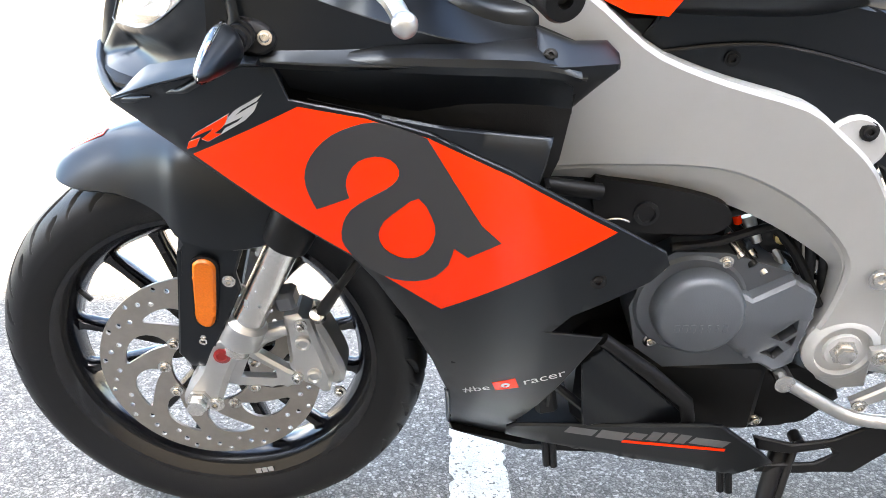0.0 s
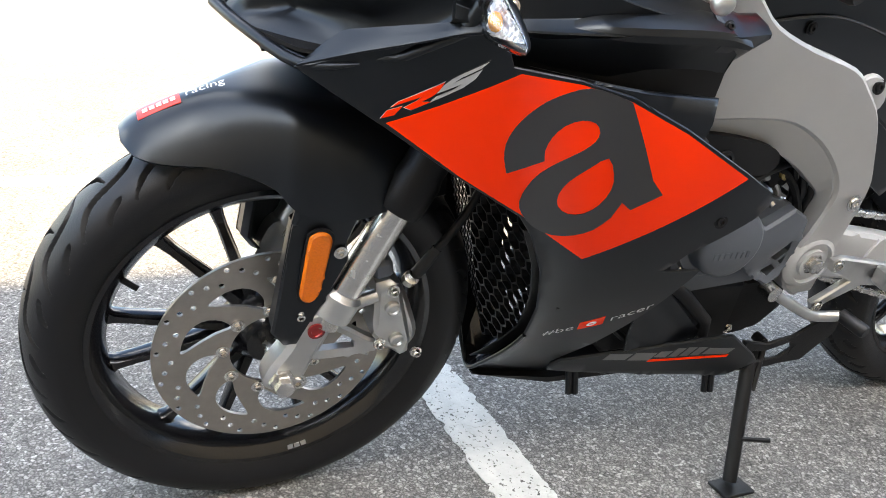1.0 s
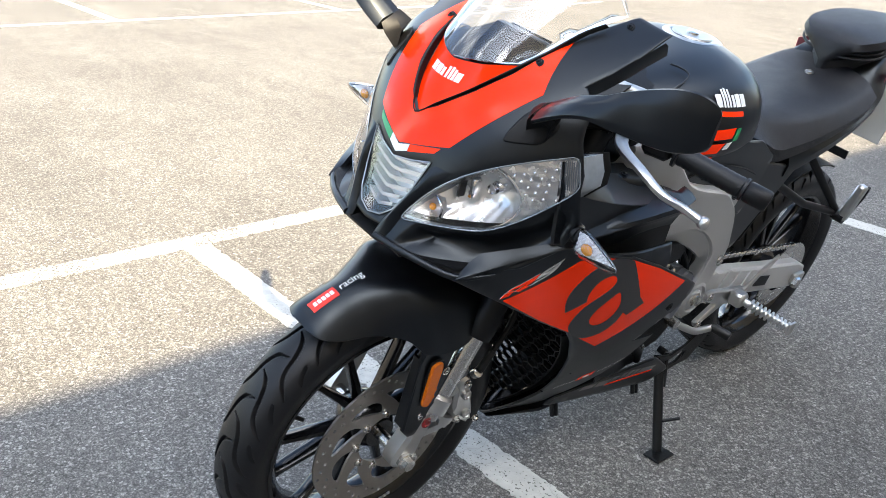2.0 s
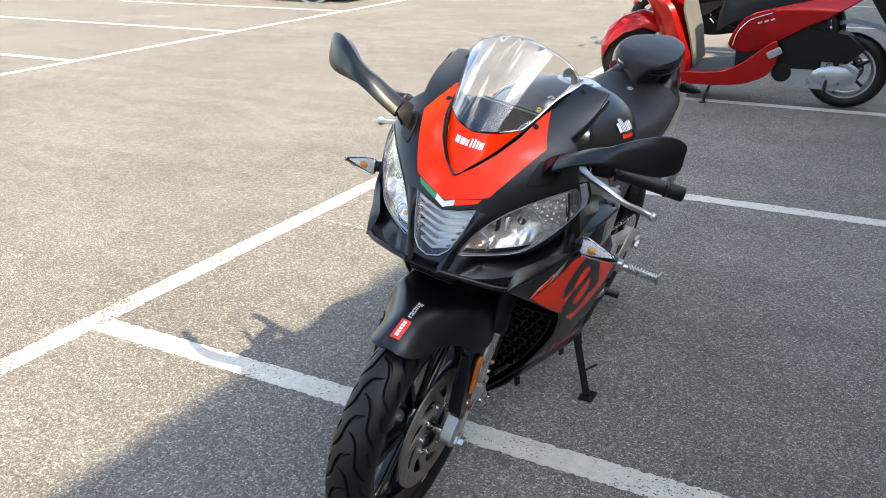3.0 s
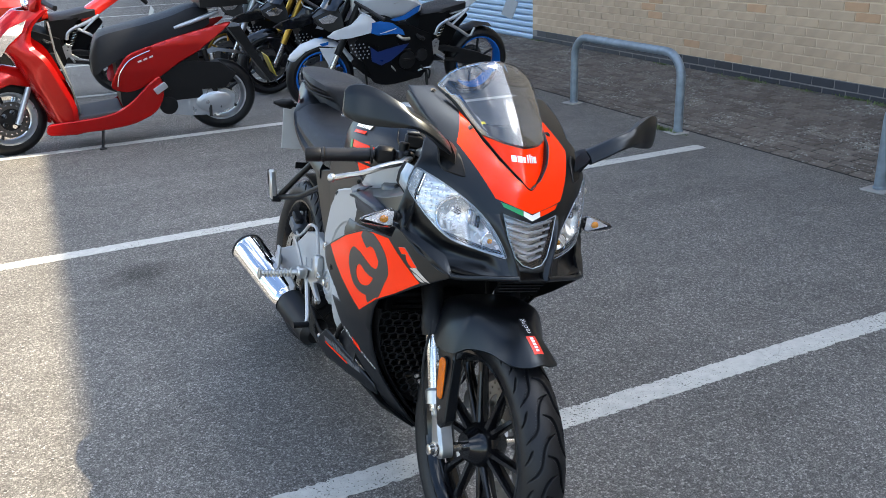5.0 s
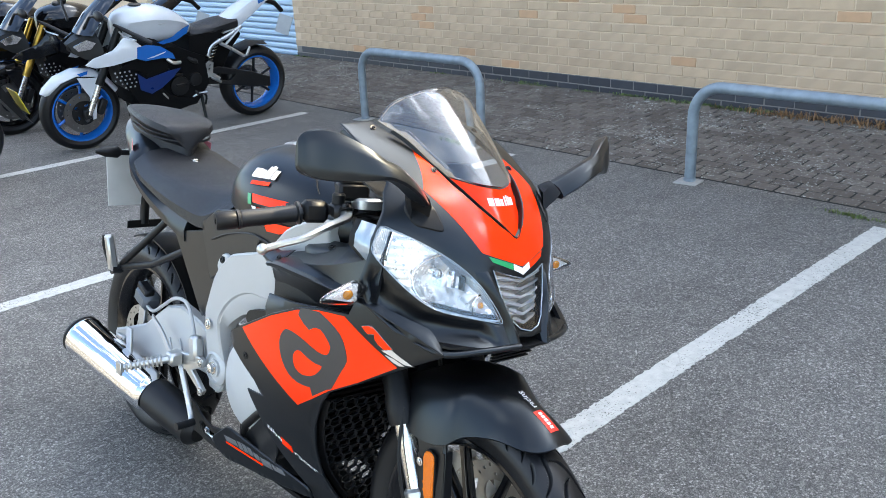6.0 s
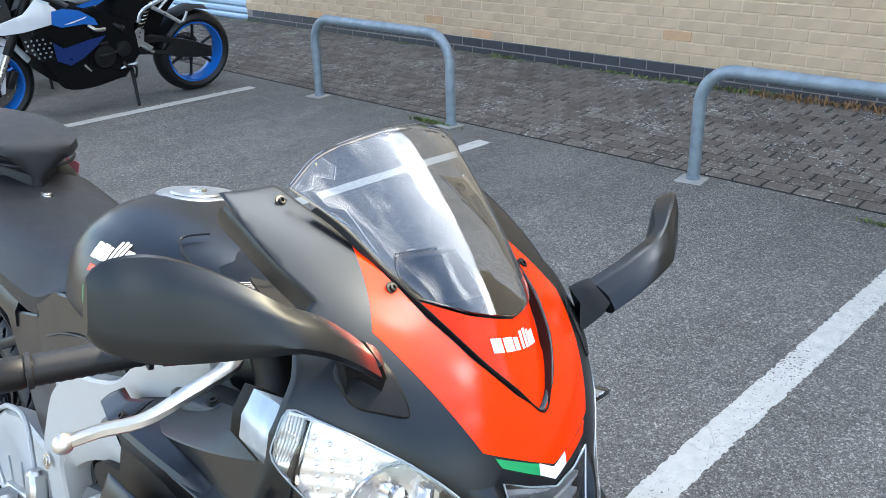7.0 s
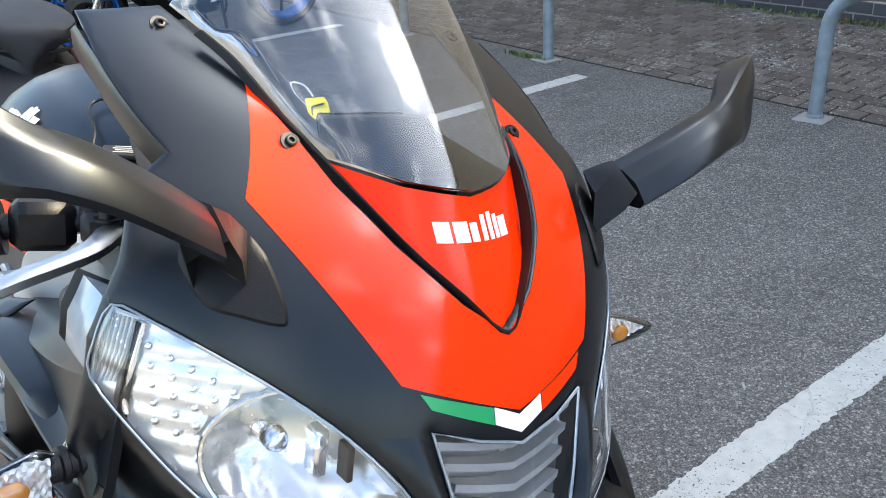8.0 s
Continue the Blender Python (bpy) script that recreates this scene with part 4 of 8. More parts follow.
for s in (1, -1):
    panel = part("side_fairing", sheet(PANEL, side(s), 0.004, 0.016, edge=0.0012), BLACK, bike, "matt black side fairing with an orange-red field")
    part("red_field", sheet(REDP, side(s, 0.0006), 0.0009, 0.014), RED, panel, "orange-red field")
    part("round_emblem", sheet(cr(GLYPH[:10], 2)[:-1] + GLYPH[9:15] + cr(GLYPH[15:], 2), side(s, 0.0014), 0.0008, 0.012, [cr(COUNTER, 2, True)]) if s > 0 else sheet(GLYPH_R[:4] + cr(GLYPH_R[4:22], 2)[:-1] + GLYPH_R[21:24] + cr(GLYPH_R[24:], 2), side(s, 0.0014), 0.0008, 0.012, [cr(COUNTER_R, 2, True)]), CHARCOAL, panel, "large dark looped emblem")
    # red and silver emblem of two slanted shapes
    left_marks = ([(-0.3266, 0.7015), (-0.3208, 0.7086), (-0.2838, 0.7341), (-0.2873, 0.7252), (-0.2921, 0.7189), (-0.3006, 0.7118), (-0.2931, 0.7126), (-0.3085, 0.7015), (-0.3152, 0.7032), (-0.3050, 0.7122), (-0.3010, 0.7172), (-0.3234, 0.7041)],
                  [(-0.3341, 0.6878), (-0.3298, 0.6973), (-0.3173, 0.7038), (-0.3227, 0.6934)],
                  [(-0.2471, 0.7596), (-0.2530, 0.7524), (-0.2694, 0.7412), (-0.2761, 0.7345), (-0.2519, 0.7516), (-0.2566, 0.7417), (-0.2664, 0.7313), (-0.2935, 0.7120), (-0.2886, 0.7193), (-0.2738, 0.7290), (-0.2677, 0.7351), (-0.2888, 0.7223), (-0.2843, 0.7309), (-0.2774, 0.7387), (-0.2716, 0.7432)])
    for k, pts in enumerate(left_marks if s > 0 else EMBLEM_R):
        m = RED if k < 2 else SILVERF
        cy, cz = sum(p[0] for p in pts) / len(pts), sum(p[1] for p in pts) / len(pts)
        part("emblem_rim", sheet([(y + (y - cy) * 0.05, z + (z - cz) * 0.07) for y, z in pts], side(s, 0.0006), 0.0006, 0.01), SILVERF if m is RED else CHARCOAL, panel)
        part("emblem", sheet(pts, side(s, 0.0013), 0.0006, 0.01), m, panel)

    def words(u, v, d, s=s):
        # a baseline that runs back and up along the lower edge
        y, z = -0.05 + 0.87 * u - 0.42 * v * 0.6, 0.338 + 0.62 * u + 0.80 * v
        return side(s)(y, z, d)
    if s > 0:
        part("lettering", letters("#be", 0.0235, lambda u, v, d: words(u + 0.0095, v + 0.001, d + 0.0004)), WHITE, panel, "white lettering")
        part("lettering", letters("racer", 0.0245, lambda u, v, d: words(u + 0.0875, v - 0.001, d + 0.0004)), WHITE, panel, "white lettering")
        part("sticker", sheet([(0.051, -0.004), (0.081, -0.006), (0.081, 0.02), (0.051, 0.02)], lambda u, v, d: words(u, v, d + 0.0007), 0.0006, 0.008), RED, panel, "small red sticker")
        part("sticker_mark", sheet(circle(0.066, 0.007, 0.006, 12), lambda u, v, d: words(u, v, d + 0.0013), 0.0005, 0.006, [circle(0.066, 0.006, 0.0025, 8)]), WHITE, panel)
    else:
        part("lettering", letters("#be", 0.026, lambda u, v, d: words(0.125 - u, v + 0.001, d + 0.0004)), WHITE, panel, "white lettering")
        part("lettering", letters("racer", 0.026, lambda u, v, d: words(0.055 - u, v - 0.001, d + 0.0004)), WHITE, panel, "white lettering")
        part("sticker", sheet([(0.059, -0.004), (0.087, -0.006), (0.087, 0.02), (0.059, 0.02)], lambda u, v, d: words(u, v, d + 0.0007), 0.0006, 0.008), RED, panel, "small red sticker")
    part("fairing_bolt", bolt((s * side_x(0.083, 0.581), 0.083, 0.581), (s, -0.1, 0.1), 0.006, 0.003), PLASTIC, panel)
    # recessed duct above the red field and the ledge over it
    part("side_duct", sheet([(-0.24, 0.80), (0.04, 0.80), (0.045, 0.765), (0.035, 0.70), (0.02, 0.66), (-0.03, 0.69), (-0.09, 0.71), (-0.23, 0.735)], side(s, -0.036), 0.003, 0.02), PLASTIC, bike)
    part("duct_vane", sheet([(-0.205, 0.757), (-0.079, 0.741), (0.025, 0.731), (0.013, 0.683), (0.005, 0.677), (-0.045, 0.704), (-0.10, 0.733), (-0.15, 0.749)], lambda y, z, d: (s * (side_x(y, z) - 0.004 - 0.35 * max(0, z - (0.713 - 0.35 * y)) + d), y, z), 0.004, 0.014, edge=0.002), BLACK, bike)
    ledge = []
    for y, z, r in cr([(-0.215, 0.7915, 0.0015), (-0.17, 0.795, 0.005), (-0.12, 0.797, 0.010), (0.0, 0.798, 0.011), (0.045, 0.789, 0.006)], 4):
        x = side_x(y, z) - 0.0075
        ledge.append([(s * (x + dx * 1.4), y, z + dz) for dx, dz in ((-r * 3, r * 1.2), (-r, r), (0, r * 0.4), (0.002, -r * 0.2), (-0.001, -r), (-r * 3, -r))])
    part("cowl_ledge", loft(ledge), BLACK, bike)
    shelf = []
    for k in cr([(0.172, -0.413, 0.729, 0.166, -0.405, 0.733), (0.190, -0.381, 0.745, 0.170, -0.375, 0.761), (0.200, -0.361, 0.754, 0.182, -0.355, 0.770), (0.213, -0.334, 0.765, 0.200, -0.329, 0.780), (0.228, -0.308, 0.777, 0.217, -0.303, 0.789), (0.242, -0.282, 0.789, 0.234, -0.278, 0.798), (0.254, -0.245, 0.796, 0.249, -0.243, 0.801)], 5):
        p, q = Vector(k[:3]), Vector(k[3:])
        ring = [p - Vector((0.012, -0.004, 0.006)), p - Vector((0.0005, 0, 0.0015)), p + Vector((0, 0, 0.0005)), p.lerp(q, 0.12) + Vector((0, 0, 0.0012)), p.lerp(q, 0.55), q, q - Vector((0.004, 0, 0.008))]
        shelf.append([(s * v.x, v.y, v.z) for v in ring])
    part("ledge_shelf", loft(shelf), BLACK, bike)
    # flank between headlamp and frame: a lit strip over the crease, an undercut hollow, a broad facet above
    flank = []
    for y, ox, oz, vx, vz, px, pz, ix, iz in cr([(-0.292, 0.236, 0.802, 0.232, 0.812, 0.219, 0.895, 0.212, 0.925), (-0.25, 0.240, 0.795, 0.233, 0.802, 0.219, 0.868, 0.197, 0.905), (-0.20, 0.242, 0.7935, 0.228, 0.801, 0.221, 0.848, 0.185, 0.880),
                                                 (-0.13, 0.243, 0.794, 0.222, 0.803, 0.222, 0.8265, 0.172, 0.858), (-0.06, 0.243, 0.795, 0.2185, 0.806, 0.2205, 0.811, 0.162, 0.838), (-0.01, 0.242, 0.793, 0.215, 0.806, 0.2155, 0.8075, 0.160, 0.825),
                                                 (0.03, 0.238, 0.789, 0.212, 0.802, 0.2115, 0.803, 0.163, 0.816), (0.052, 0.232, 0.785, 0.208, 0.798, 0.2075, 0.799, 0.168, 0.810)], 5):
        run = [(ox - 0.006, oz - 0.006), (ox, oz - 0.0012), (ox - 0.001, oz + 0.0006), (vx + 0.0008, vz), (vx, vz + 0.0008), (px, pz - 0.0008), (px - 0.0008, pz + 0.0004), (ix, iz)]
        flank.append([(s * x, y, z) for x, z in run] + [(s * (x - 0.006), y, z - 0.004) for x, z in reversed(run)])
    part("upper_flank", loft(flank), BLACK, bike, "", 22)
    part("shelf_cover", sheet(cr([(-0.16, 0.165), (-0.08, 0.178), (-0.02, 0.185), (0.015, 0.17), (0.0, 0.145), (-0.08, 0.135), (-0.16, 0.14)], 3, True), lambda y, x, d: (s * x, y, 0.846 - 0.10 * y - 0.30 * (x - 0.13) + d), 0.03, 0.012, edge=0.006), BLACK, bike)
    part("indicator_mount", sheet(cr([(-0.270, 0.822), (-0.252, 0.829), (-0.236, 0.822), (-0.230, 0.812), (-0.236, 0.802), (-0.254, 0.801)], 3, True), lambda y, z, d: (s * (0.238 - 0.35 * (z - 0.815) + d), y, z), 0.014, 0.008, edge=0.003), PLASTIC, bike)
    part("mount_bolt", bolt((s * 0.2385, -0.239, 0.815), (s, 0, 0.35), 0.0045, 0.003), STEEL, bike)
    part("cover_screw", bolt((s * 0.168, -0.07, 0.842), (s * 0.3, 0, 1), 0.006, 0.003), PLASTIC, bike)
    part("side_recess", sheet([(-0.238, 0.788), (-0.12, 0.789), (0.02, 0.788), (0.04, 0.775), (0.043, 0.745), (0.025, 0.732), (-0.02, 0.737), (-0.10, 0.742), (-0.225, 0.758)], lambda y, z, d: (s * (0.240 - 0.75 * (0.79 - z) + 6.0 * (0.79 - z) ** 2 - 0.2 * max(0, -0.15 - y) + d), y, z), 0.004, 0.014), BLACK, bike)
    part("cowl_tail", sheet([(0.004, 0.822), (0.039, 0.813), (0.071, 0.812), (0.081, 0.804), (0.082, 0.792), (0.064, 0.769), (0.046, 0.744), (0.034, 0.724), (0.020, 0.718), (0.008, 0.726), (0.006, 0.75), (0.006, 0.79)],
                            lambda y, z, d: (s * (0.2435 - 1.6 * max(0, z - 0.798) - 0.75 * max(0, 0.793 - z) - 0.3 * max(0, y - 0.03) + d), y, z), 0.006, 0.008, edge=0.0025), BLACK, bike, "", 30)
    part("fairing_stay", tube([(s * 0.19, 0.02, 0.657), (s * 0.175, 0.09, 0.642)], 0.009, 14), PLASTIC, bike)
    part("flank_bolt", bolt((s * 0.2325, 0.016, 0.805), (s, 0, 0.62), 0.0046, 0.003), PLASTIC, bike)

# chin: the two flanks close below, with the honeycomb grille in the intake
rim_line = [(side_x(y, z), y, z) for y, z in ((-0.064, 0.342), (-0.061, 0.30), (-0.060, 0.26), (-0.058, 0.21), (-0.056, 0.18))]
part("chin_lip", tube(cr(rim_line + [(0.0, -0.056, 0.168)] + [(-x, y, z) for x, y, z in reversed(rim_line)], 4), 0.0032, 8), BLACK, bike)
for s in (1, -1):
    edge_line = cr([(-0.169, 0.583), (-0.145, 0.553), (-0.112, 0.494), (-0.083, 0.417), (-0.064, 0.342), (-0.060, 0.26), (-0.056, 0.19)], 4)
    part("intake_lip", loft([[(s * (side_x(y, z) - 0.001), y + 0.001, z), (s * (side_x(y, z) - 0.005), y + 0.007, z), (s * (side_x(y, z) - 0.010), y + 0.012, z + 0.004), (s * (side_x(y, z) - 0.012), y + 0.016, z + 0.004)] for y, z in edge_line], True, True), GLOSS, bike, "rolled lip of the intake")
floor_front = [(0.128, -0.062, 0.32), (0.113, -0.061, 0.30), (0.079, -0.059, 0.25), (0.047, -0.057, 0.21), (0.0, -0.055, 0.17)]
floor_back = [(0.108, -0.028, 0.34), (0.10, -0.02, 0.318), (0.07, -0.008, 0.272), (0.04, -0.004, 0.240), (0.0, -0.002, 0.215)]
rows = [cr(r + [(-x, y, z) for x, y, z in reversed(r[:-1])], 3) for r in (floor_front, floor_back)]
part("chin_floor", loft([rows[0], [tuple((p + q) / 2 - (0.004 if k == 2 else 0) for k, (p, q) in enumerate(zip(u, v))) for u, v in zip(*rows)], rows[1]], False, False), GLOSS, bike, "glossy inner floor of the intake")
part("belly_floor", loft([[(0.02, -0.055, 0.166), (-0.02, -0.055, 0.166), (-0.03, -0.05, 0.172), (0.03, -0.05, 0.172)], [(0.075, 0.05, 0.18), (-0.075, 0.05, 0.18), (-0.075, 0.05, 0.19), (0.075, 0.05, 0.19)], [(0.1, 0.3, 0.2), (-0.1, 0.3, 0.2), (-0.1, 0.3, 0.21), (0.1, 0.3, 0.21)]]), PLASTIC, bike)


def honeycomb(x0, x1, z0, z1, pitch, place, keep, bar=0.0028, deep=0.008):
    """Open hexagon cells of thin bars."""
    shapes = []
    seen = set()
    h = pitch * math.sqrt(3) / 2
    for r in range(int((z1 - z0) / h) + 2):
        for c in range(int((x1 - x0) / pitch) + 2):
            cx, cz = x0 + pitch * (c + 0.5 * (r % 2)), z0 + h * r
            if not keep(cx, cz):
                continue
            R = pitch / math.sqrt(3)
            corner = [(cx + R * math.sin(math.pi / 3 * k), cz + R * math.cos(math.pi / 3 * k)) for k in range(6)]
            for k in range(6):
                a, b = corner[k], corner[(k + 1) % 6]
                key = (round((a[0] + b[0]) * 2000), round((a[1] + b[1]) * 2000))
                if key in seen:
                    continue
                seen.add(key)
                d = np.array((b[0] - a[0], b[1] - a[1]))
                q = np.array((-d[1], d[0])) / np.linalg.norm(d) * bar / 2
                ring = [[place(p[0] + e * q[0], p[1] + e * q[1], dd) for e, dd in ((-1, 0), (1, 0), (1, -deep), (-1, -deep))] for p in (a, b)]
                shapes.append(loft(ring))
    return join(*shapes)


part("intake_grille", honeycomb(-0.16, 0.16, 0.22, 0.50, 0.024, lambda x, z, d: (x, -0.018 - 0.30 * (z - 0.24) - 0.2 * (0.13 - abs(x)) - d, z), lambda x, z: z > 0.225 + abs(x) and abs(x) < side_x(-0.018 - 0.30 * (z - 0.24), z) - 0.012), GRILLE, bike, "black honeycomb grille over the radiator", 0)
part("radiator", cbox((0, 0.045, 0.41), (0.24, 0.03, 0.26), 0.006, pose(0, 0, 0, 12, 0, 0)), DARK, bike)
for k in range(16):
    part("radiator_fin", cbox((0, 0.045 - 0.0034 * k, 0.295 + 0.015 * k), (0.21, 0.012, 0.003), 0.001), DARK, bike)
both("intake_cheek", lambda s: sheet([(-0.062, 0.2), (-0.064, 0.34), (-0.085, 0.42), (-0.112, 0.49), (-0.145, 0.55), (-0.06, 0.55), (0.0, 0.48), (0.02, 0.3)], side(s, -0.02), 0.003, 0.03), PLASTIC)
# dark sheet added behind the radiator to close the gaps beside the fork
gap_edge = [(side_x(0.03, z) - 0.014, z) for z in (0.30, 0.38, 0.46, 0.54, 0.62, 0.68)]
part("gap_sheet", sheet([(-x, z) for x, z in gap_edge] + [(x, z) for x, z in reversed(gap_edge)], lambda x, z, d: (x, 0.072 - 0.12 * (z - 0.3) + d, z), 0.004, 0.03), PLASTIC, bike, "dark sheet added to close the gaps behind the radiator")
# ---- nose cowl, lamps and windscreen
HEAD = [(0.222, 0.931), (0.205, 0.926), (0.178, 0.912), (0.147, 0.893), (0.116, 0.868), (0.089, 0.838), (0.069, 0.805), (0.060, 0.780), (0.085, 0.783), (0.123, 0.790), (0.163, 0.799), (0.192, 0.822), (0.217, 0.854), (0.2345, 0.884), (0.232, 0.906)]
CENTRE = [(0.067, 0.870), (0.035, 0.860), (0.0, 0.852), (-0.035, 0.860), (-0.067, 0.870), (-0.055, 0.820), (-0.040, 0.783), (-0.024, 0.768), (0.0, 0.762), (0.024, 0.768), (0.040, 0.783), (0.055, 0.820)]
half = [(0.0, 0.922), (0.030, 0.942), (0.062, 0.974), (0.086, 1.006), (0.099, 1.040), (0.112, 1.072), (0.127, 1.095), (0.186, 1.087), (0.1895, 1.062), (0.185, 1.038), (0.174, 1.016), (0.190, 1.004), (0.204, 0.985), (0.214, 0.955), (0.2238, 0.9335), (0.2334, 0.907), (0.2362, 0.8835), (0.246, 0.833), (0.238, 0.785), (0.214, 0.752),
        (0.162, 0.727), (0.107, 0.736), (0.04, 0.734), (0.031, 0.737), (0.030, 0.755), (0.0, 0.752)]
OUTER = half + [(-x, z) for x, z in reversed(half[1:-1])]
HEAD_R = [(-x, z) for x, z in HEAD]


def scoop(x, z):
    """How far the cowl is hollowed between a headlamp and the jaw."""
    ax = abs(x)
    if z > 0.875 or ax < 0.06:
        return 0.0
    p = np.array([(ax, z)])
    rise = min(near(p, HEAD)[0], near(p, half)[0], max(0.0, (ax - 0.064) - 0.45 * (z - 0.74)))
    k = max(0.0, min(1.0, (rise - 0.001) / 0.026))
    return 0.030 * k * k * (3 - 2 * k)


cowl = part("nose_cowl", sheet(OUTER, lambda x, z, d: (x, nose_y(x, z) + scoop(x, z) - d, z), 0.005, 0.0065, [HEAD, HEAD_R, CENTRE], edge=0.0015), BLACK, bike, "matt black nose cowl with orange-red and tricolour trim", 60)
red_half = [(0.0, 0.9205), (0.0305, 0.9405), (0.0635, 0.9730), (0.0872, 1.0052), (0.1002, 1.0390), (0.1065, 1.056), (0.143, 0.996), (0.112, 0.946), (0.083, 0.899), (0.0, 0.8735)]
part("red_field", sheet(red_half + [(-x, z) for x, z in reversed(red_half[1:-1])], nose(0.0008), 0.001, 0.012), RED_GLOSS, cowl, "orange-red nose field")
part("green_stripe", sheet([(-0.072, 0.893), (-0.022, 0.879), (-0.022, 0.868), (-0.066, 0.8835)], nose(0.0008), 0.001, 0.01), GREEN, cowl, "green stripe")
part("white_stripe", sheet([(-0.021, 0.879), (0.0, 0.8705), (0.021, 0.879), (0.021, 0.868), (0.0, 0.859), (-0.021, 0.868)], nose(0.0008), 0.001, 0.01), WHITE, cowl, "white stripe")
part("red_stripe", sheet([(0.072, 0.893), (0.022, 0.879), (0.022, 0.868), (0.066, 0.8835)], nose(0.0008), 0.001, 0.01), RED, cowl, "red stripe")
for s in (1, -1):
    for x, y, z in ((0.101, -0.26, 1.026), (0.138, -0.138, 1.084)):
        p = (s * x, nose_y(x, z) - 0.001, z)
        part("cowl_screw", bolt(p, (0, -0.75, 0.65), 0.0042, 0.003), DARK, cowl)
        part("screw_washer", lathe([(0, 0.0075), (0.0009, 0.007), (0.001, 0.004)], 18, p, way=(0, -0.75, 0.65)), PLASTIC, cowl)
    # turned-down outer lip of the wing beside the screen
    wing = cr([(0.128, 1.099), (0.186, 1.086), (0.1895, 1.062), (0.185, 1.038), (0.174, 1.016), (0.150, 0.985), (0.138, 0.965)], 3)[4:]
    part("wing_lip", loft([[(s * x, nose_y(x, z) - 0.0005, z), (s * (x + 0.002), nose_y(x, z) + 0.006, z - 0.004), (s * (x - 0.004), nose_y(x, z) + 0.020 - 0.012 * k / len(wing), z - 0.022), (s * (x - 0.010), nose_y(x, z) + 0.012, z - 0.014)] for k, (x, z) in enumerate(wing[:-6])]), BLACK, cowl)
# pointed lower jaw corners
for s in (1, -1):
    ridge = []
    for z, xl, xr, xc, p in cr([(0.880, 0.119, 0.083, 0.070, -0.006), (0.868, 0.110, 0.079, 0.067, 0.0), (0.845, 0.094, 0.073, 0.0615, 0.008), (0.815, 0.075, 0.063, 0.054, 0.013), (0.785, 0.062, 0.051, 0.041, 0.013), (0.760, 0.058, 0.043, 0.030, 0.009), (0.738, 0.054, 0.038, 0.029, 0.004)], 4):
        run = [(xl, 0.003), (xl - 0.3 * (xl - xr), -0.4 * p), (xr + 0.003, -0.93 * p), (xr - 0.001, -p), (xr - 0.004, -0.85 * p), (xc, 0.003), (xc, 0.018), (xl, 0.018)]
        ridge.append([(s * x, nose_y(x, z) + d, z) for x, d in run])
    part("jaw_corner", loft(ridge), BLACK, cowl)
    part("jaw_edge", tube(cr([(s * 0.037, -0.468, 0.742), (s * 0.10, -0.447, 0.737), (s * 0.165, -0.408, 0.728), (s * 0.20, -0.362, 0.742)], 4), [0.006] * 9 + [0.005, 0.0035, 0.002, 0.001], 10), BLACK, cowl)
# lower jaw plate and the small grille under the centre lamp
part("jaw_plate", sheet([(-0.2, -0.34), (-0.16, -0.41), (-0.1, -0.445), (-0.035, -0.468), (0.035, -0.468), (0.1, -0.445), (0.16, -0.41), (0.2, -0.34), (0.18, -0.2), (-0.18, -0.2)], lambda x, y, d: (x, y, 0.735 + 0.05 * (y + 0.46) - d), 0.004, 0.03), PLASTIC, bike)
for k in range(5):
    part("chin_slat", cbox((0, -0.43 + 0.004 * k, 0.728 - 0.008 * k), (0.13 - 0.008 * k, 0.01, 0.003), 0.001), PLASTIC, bike)


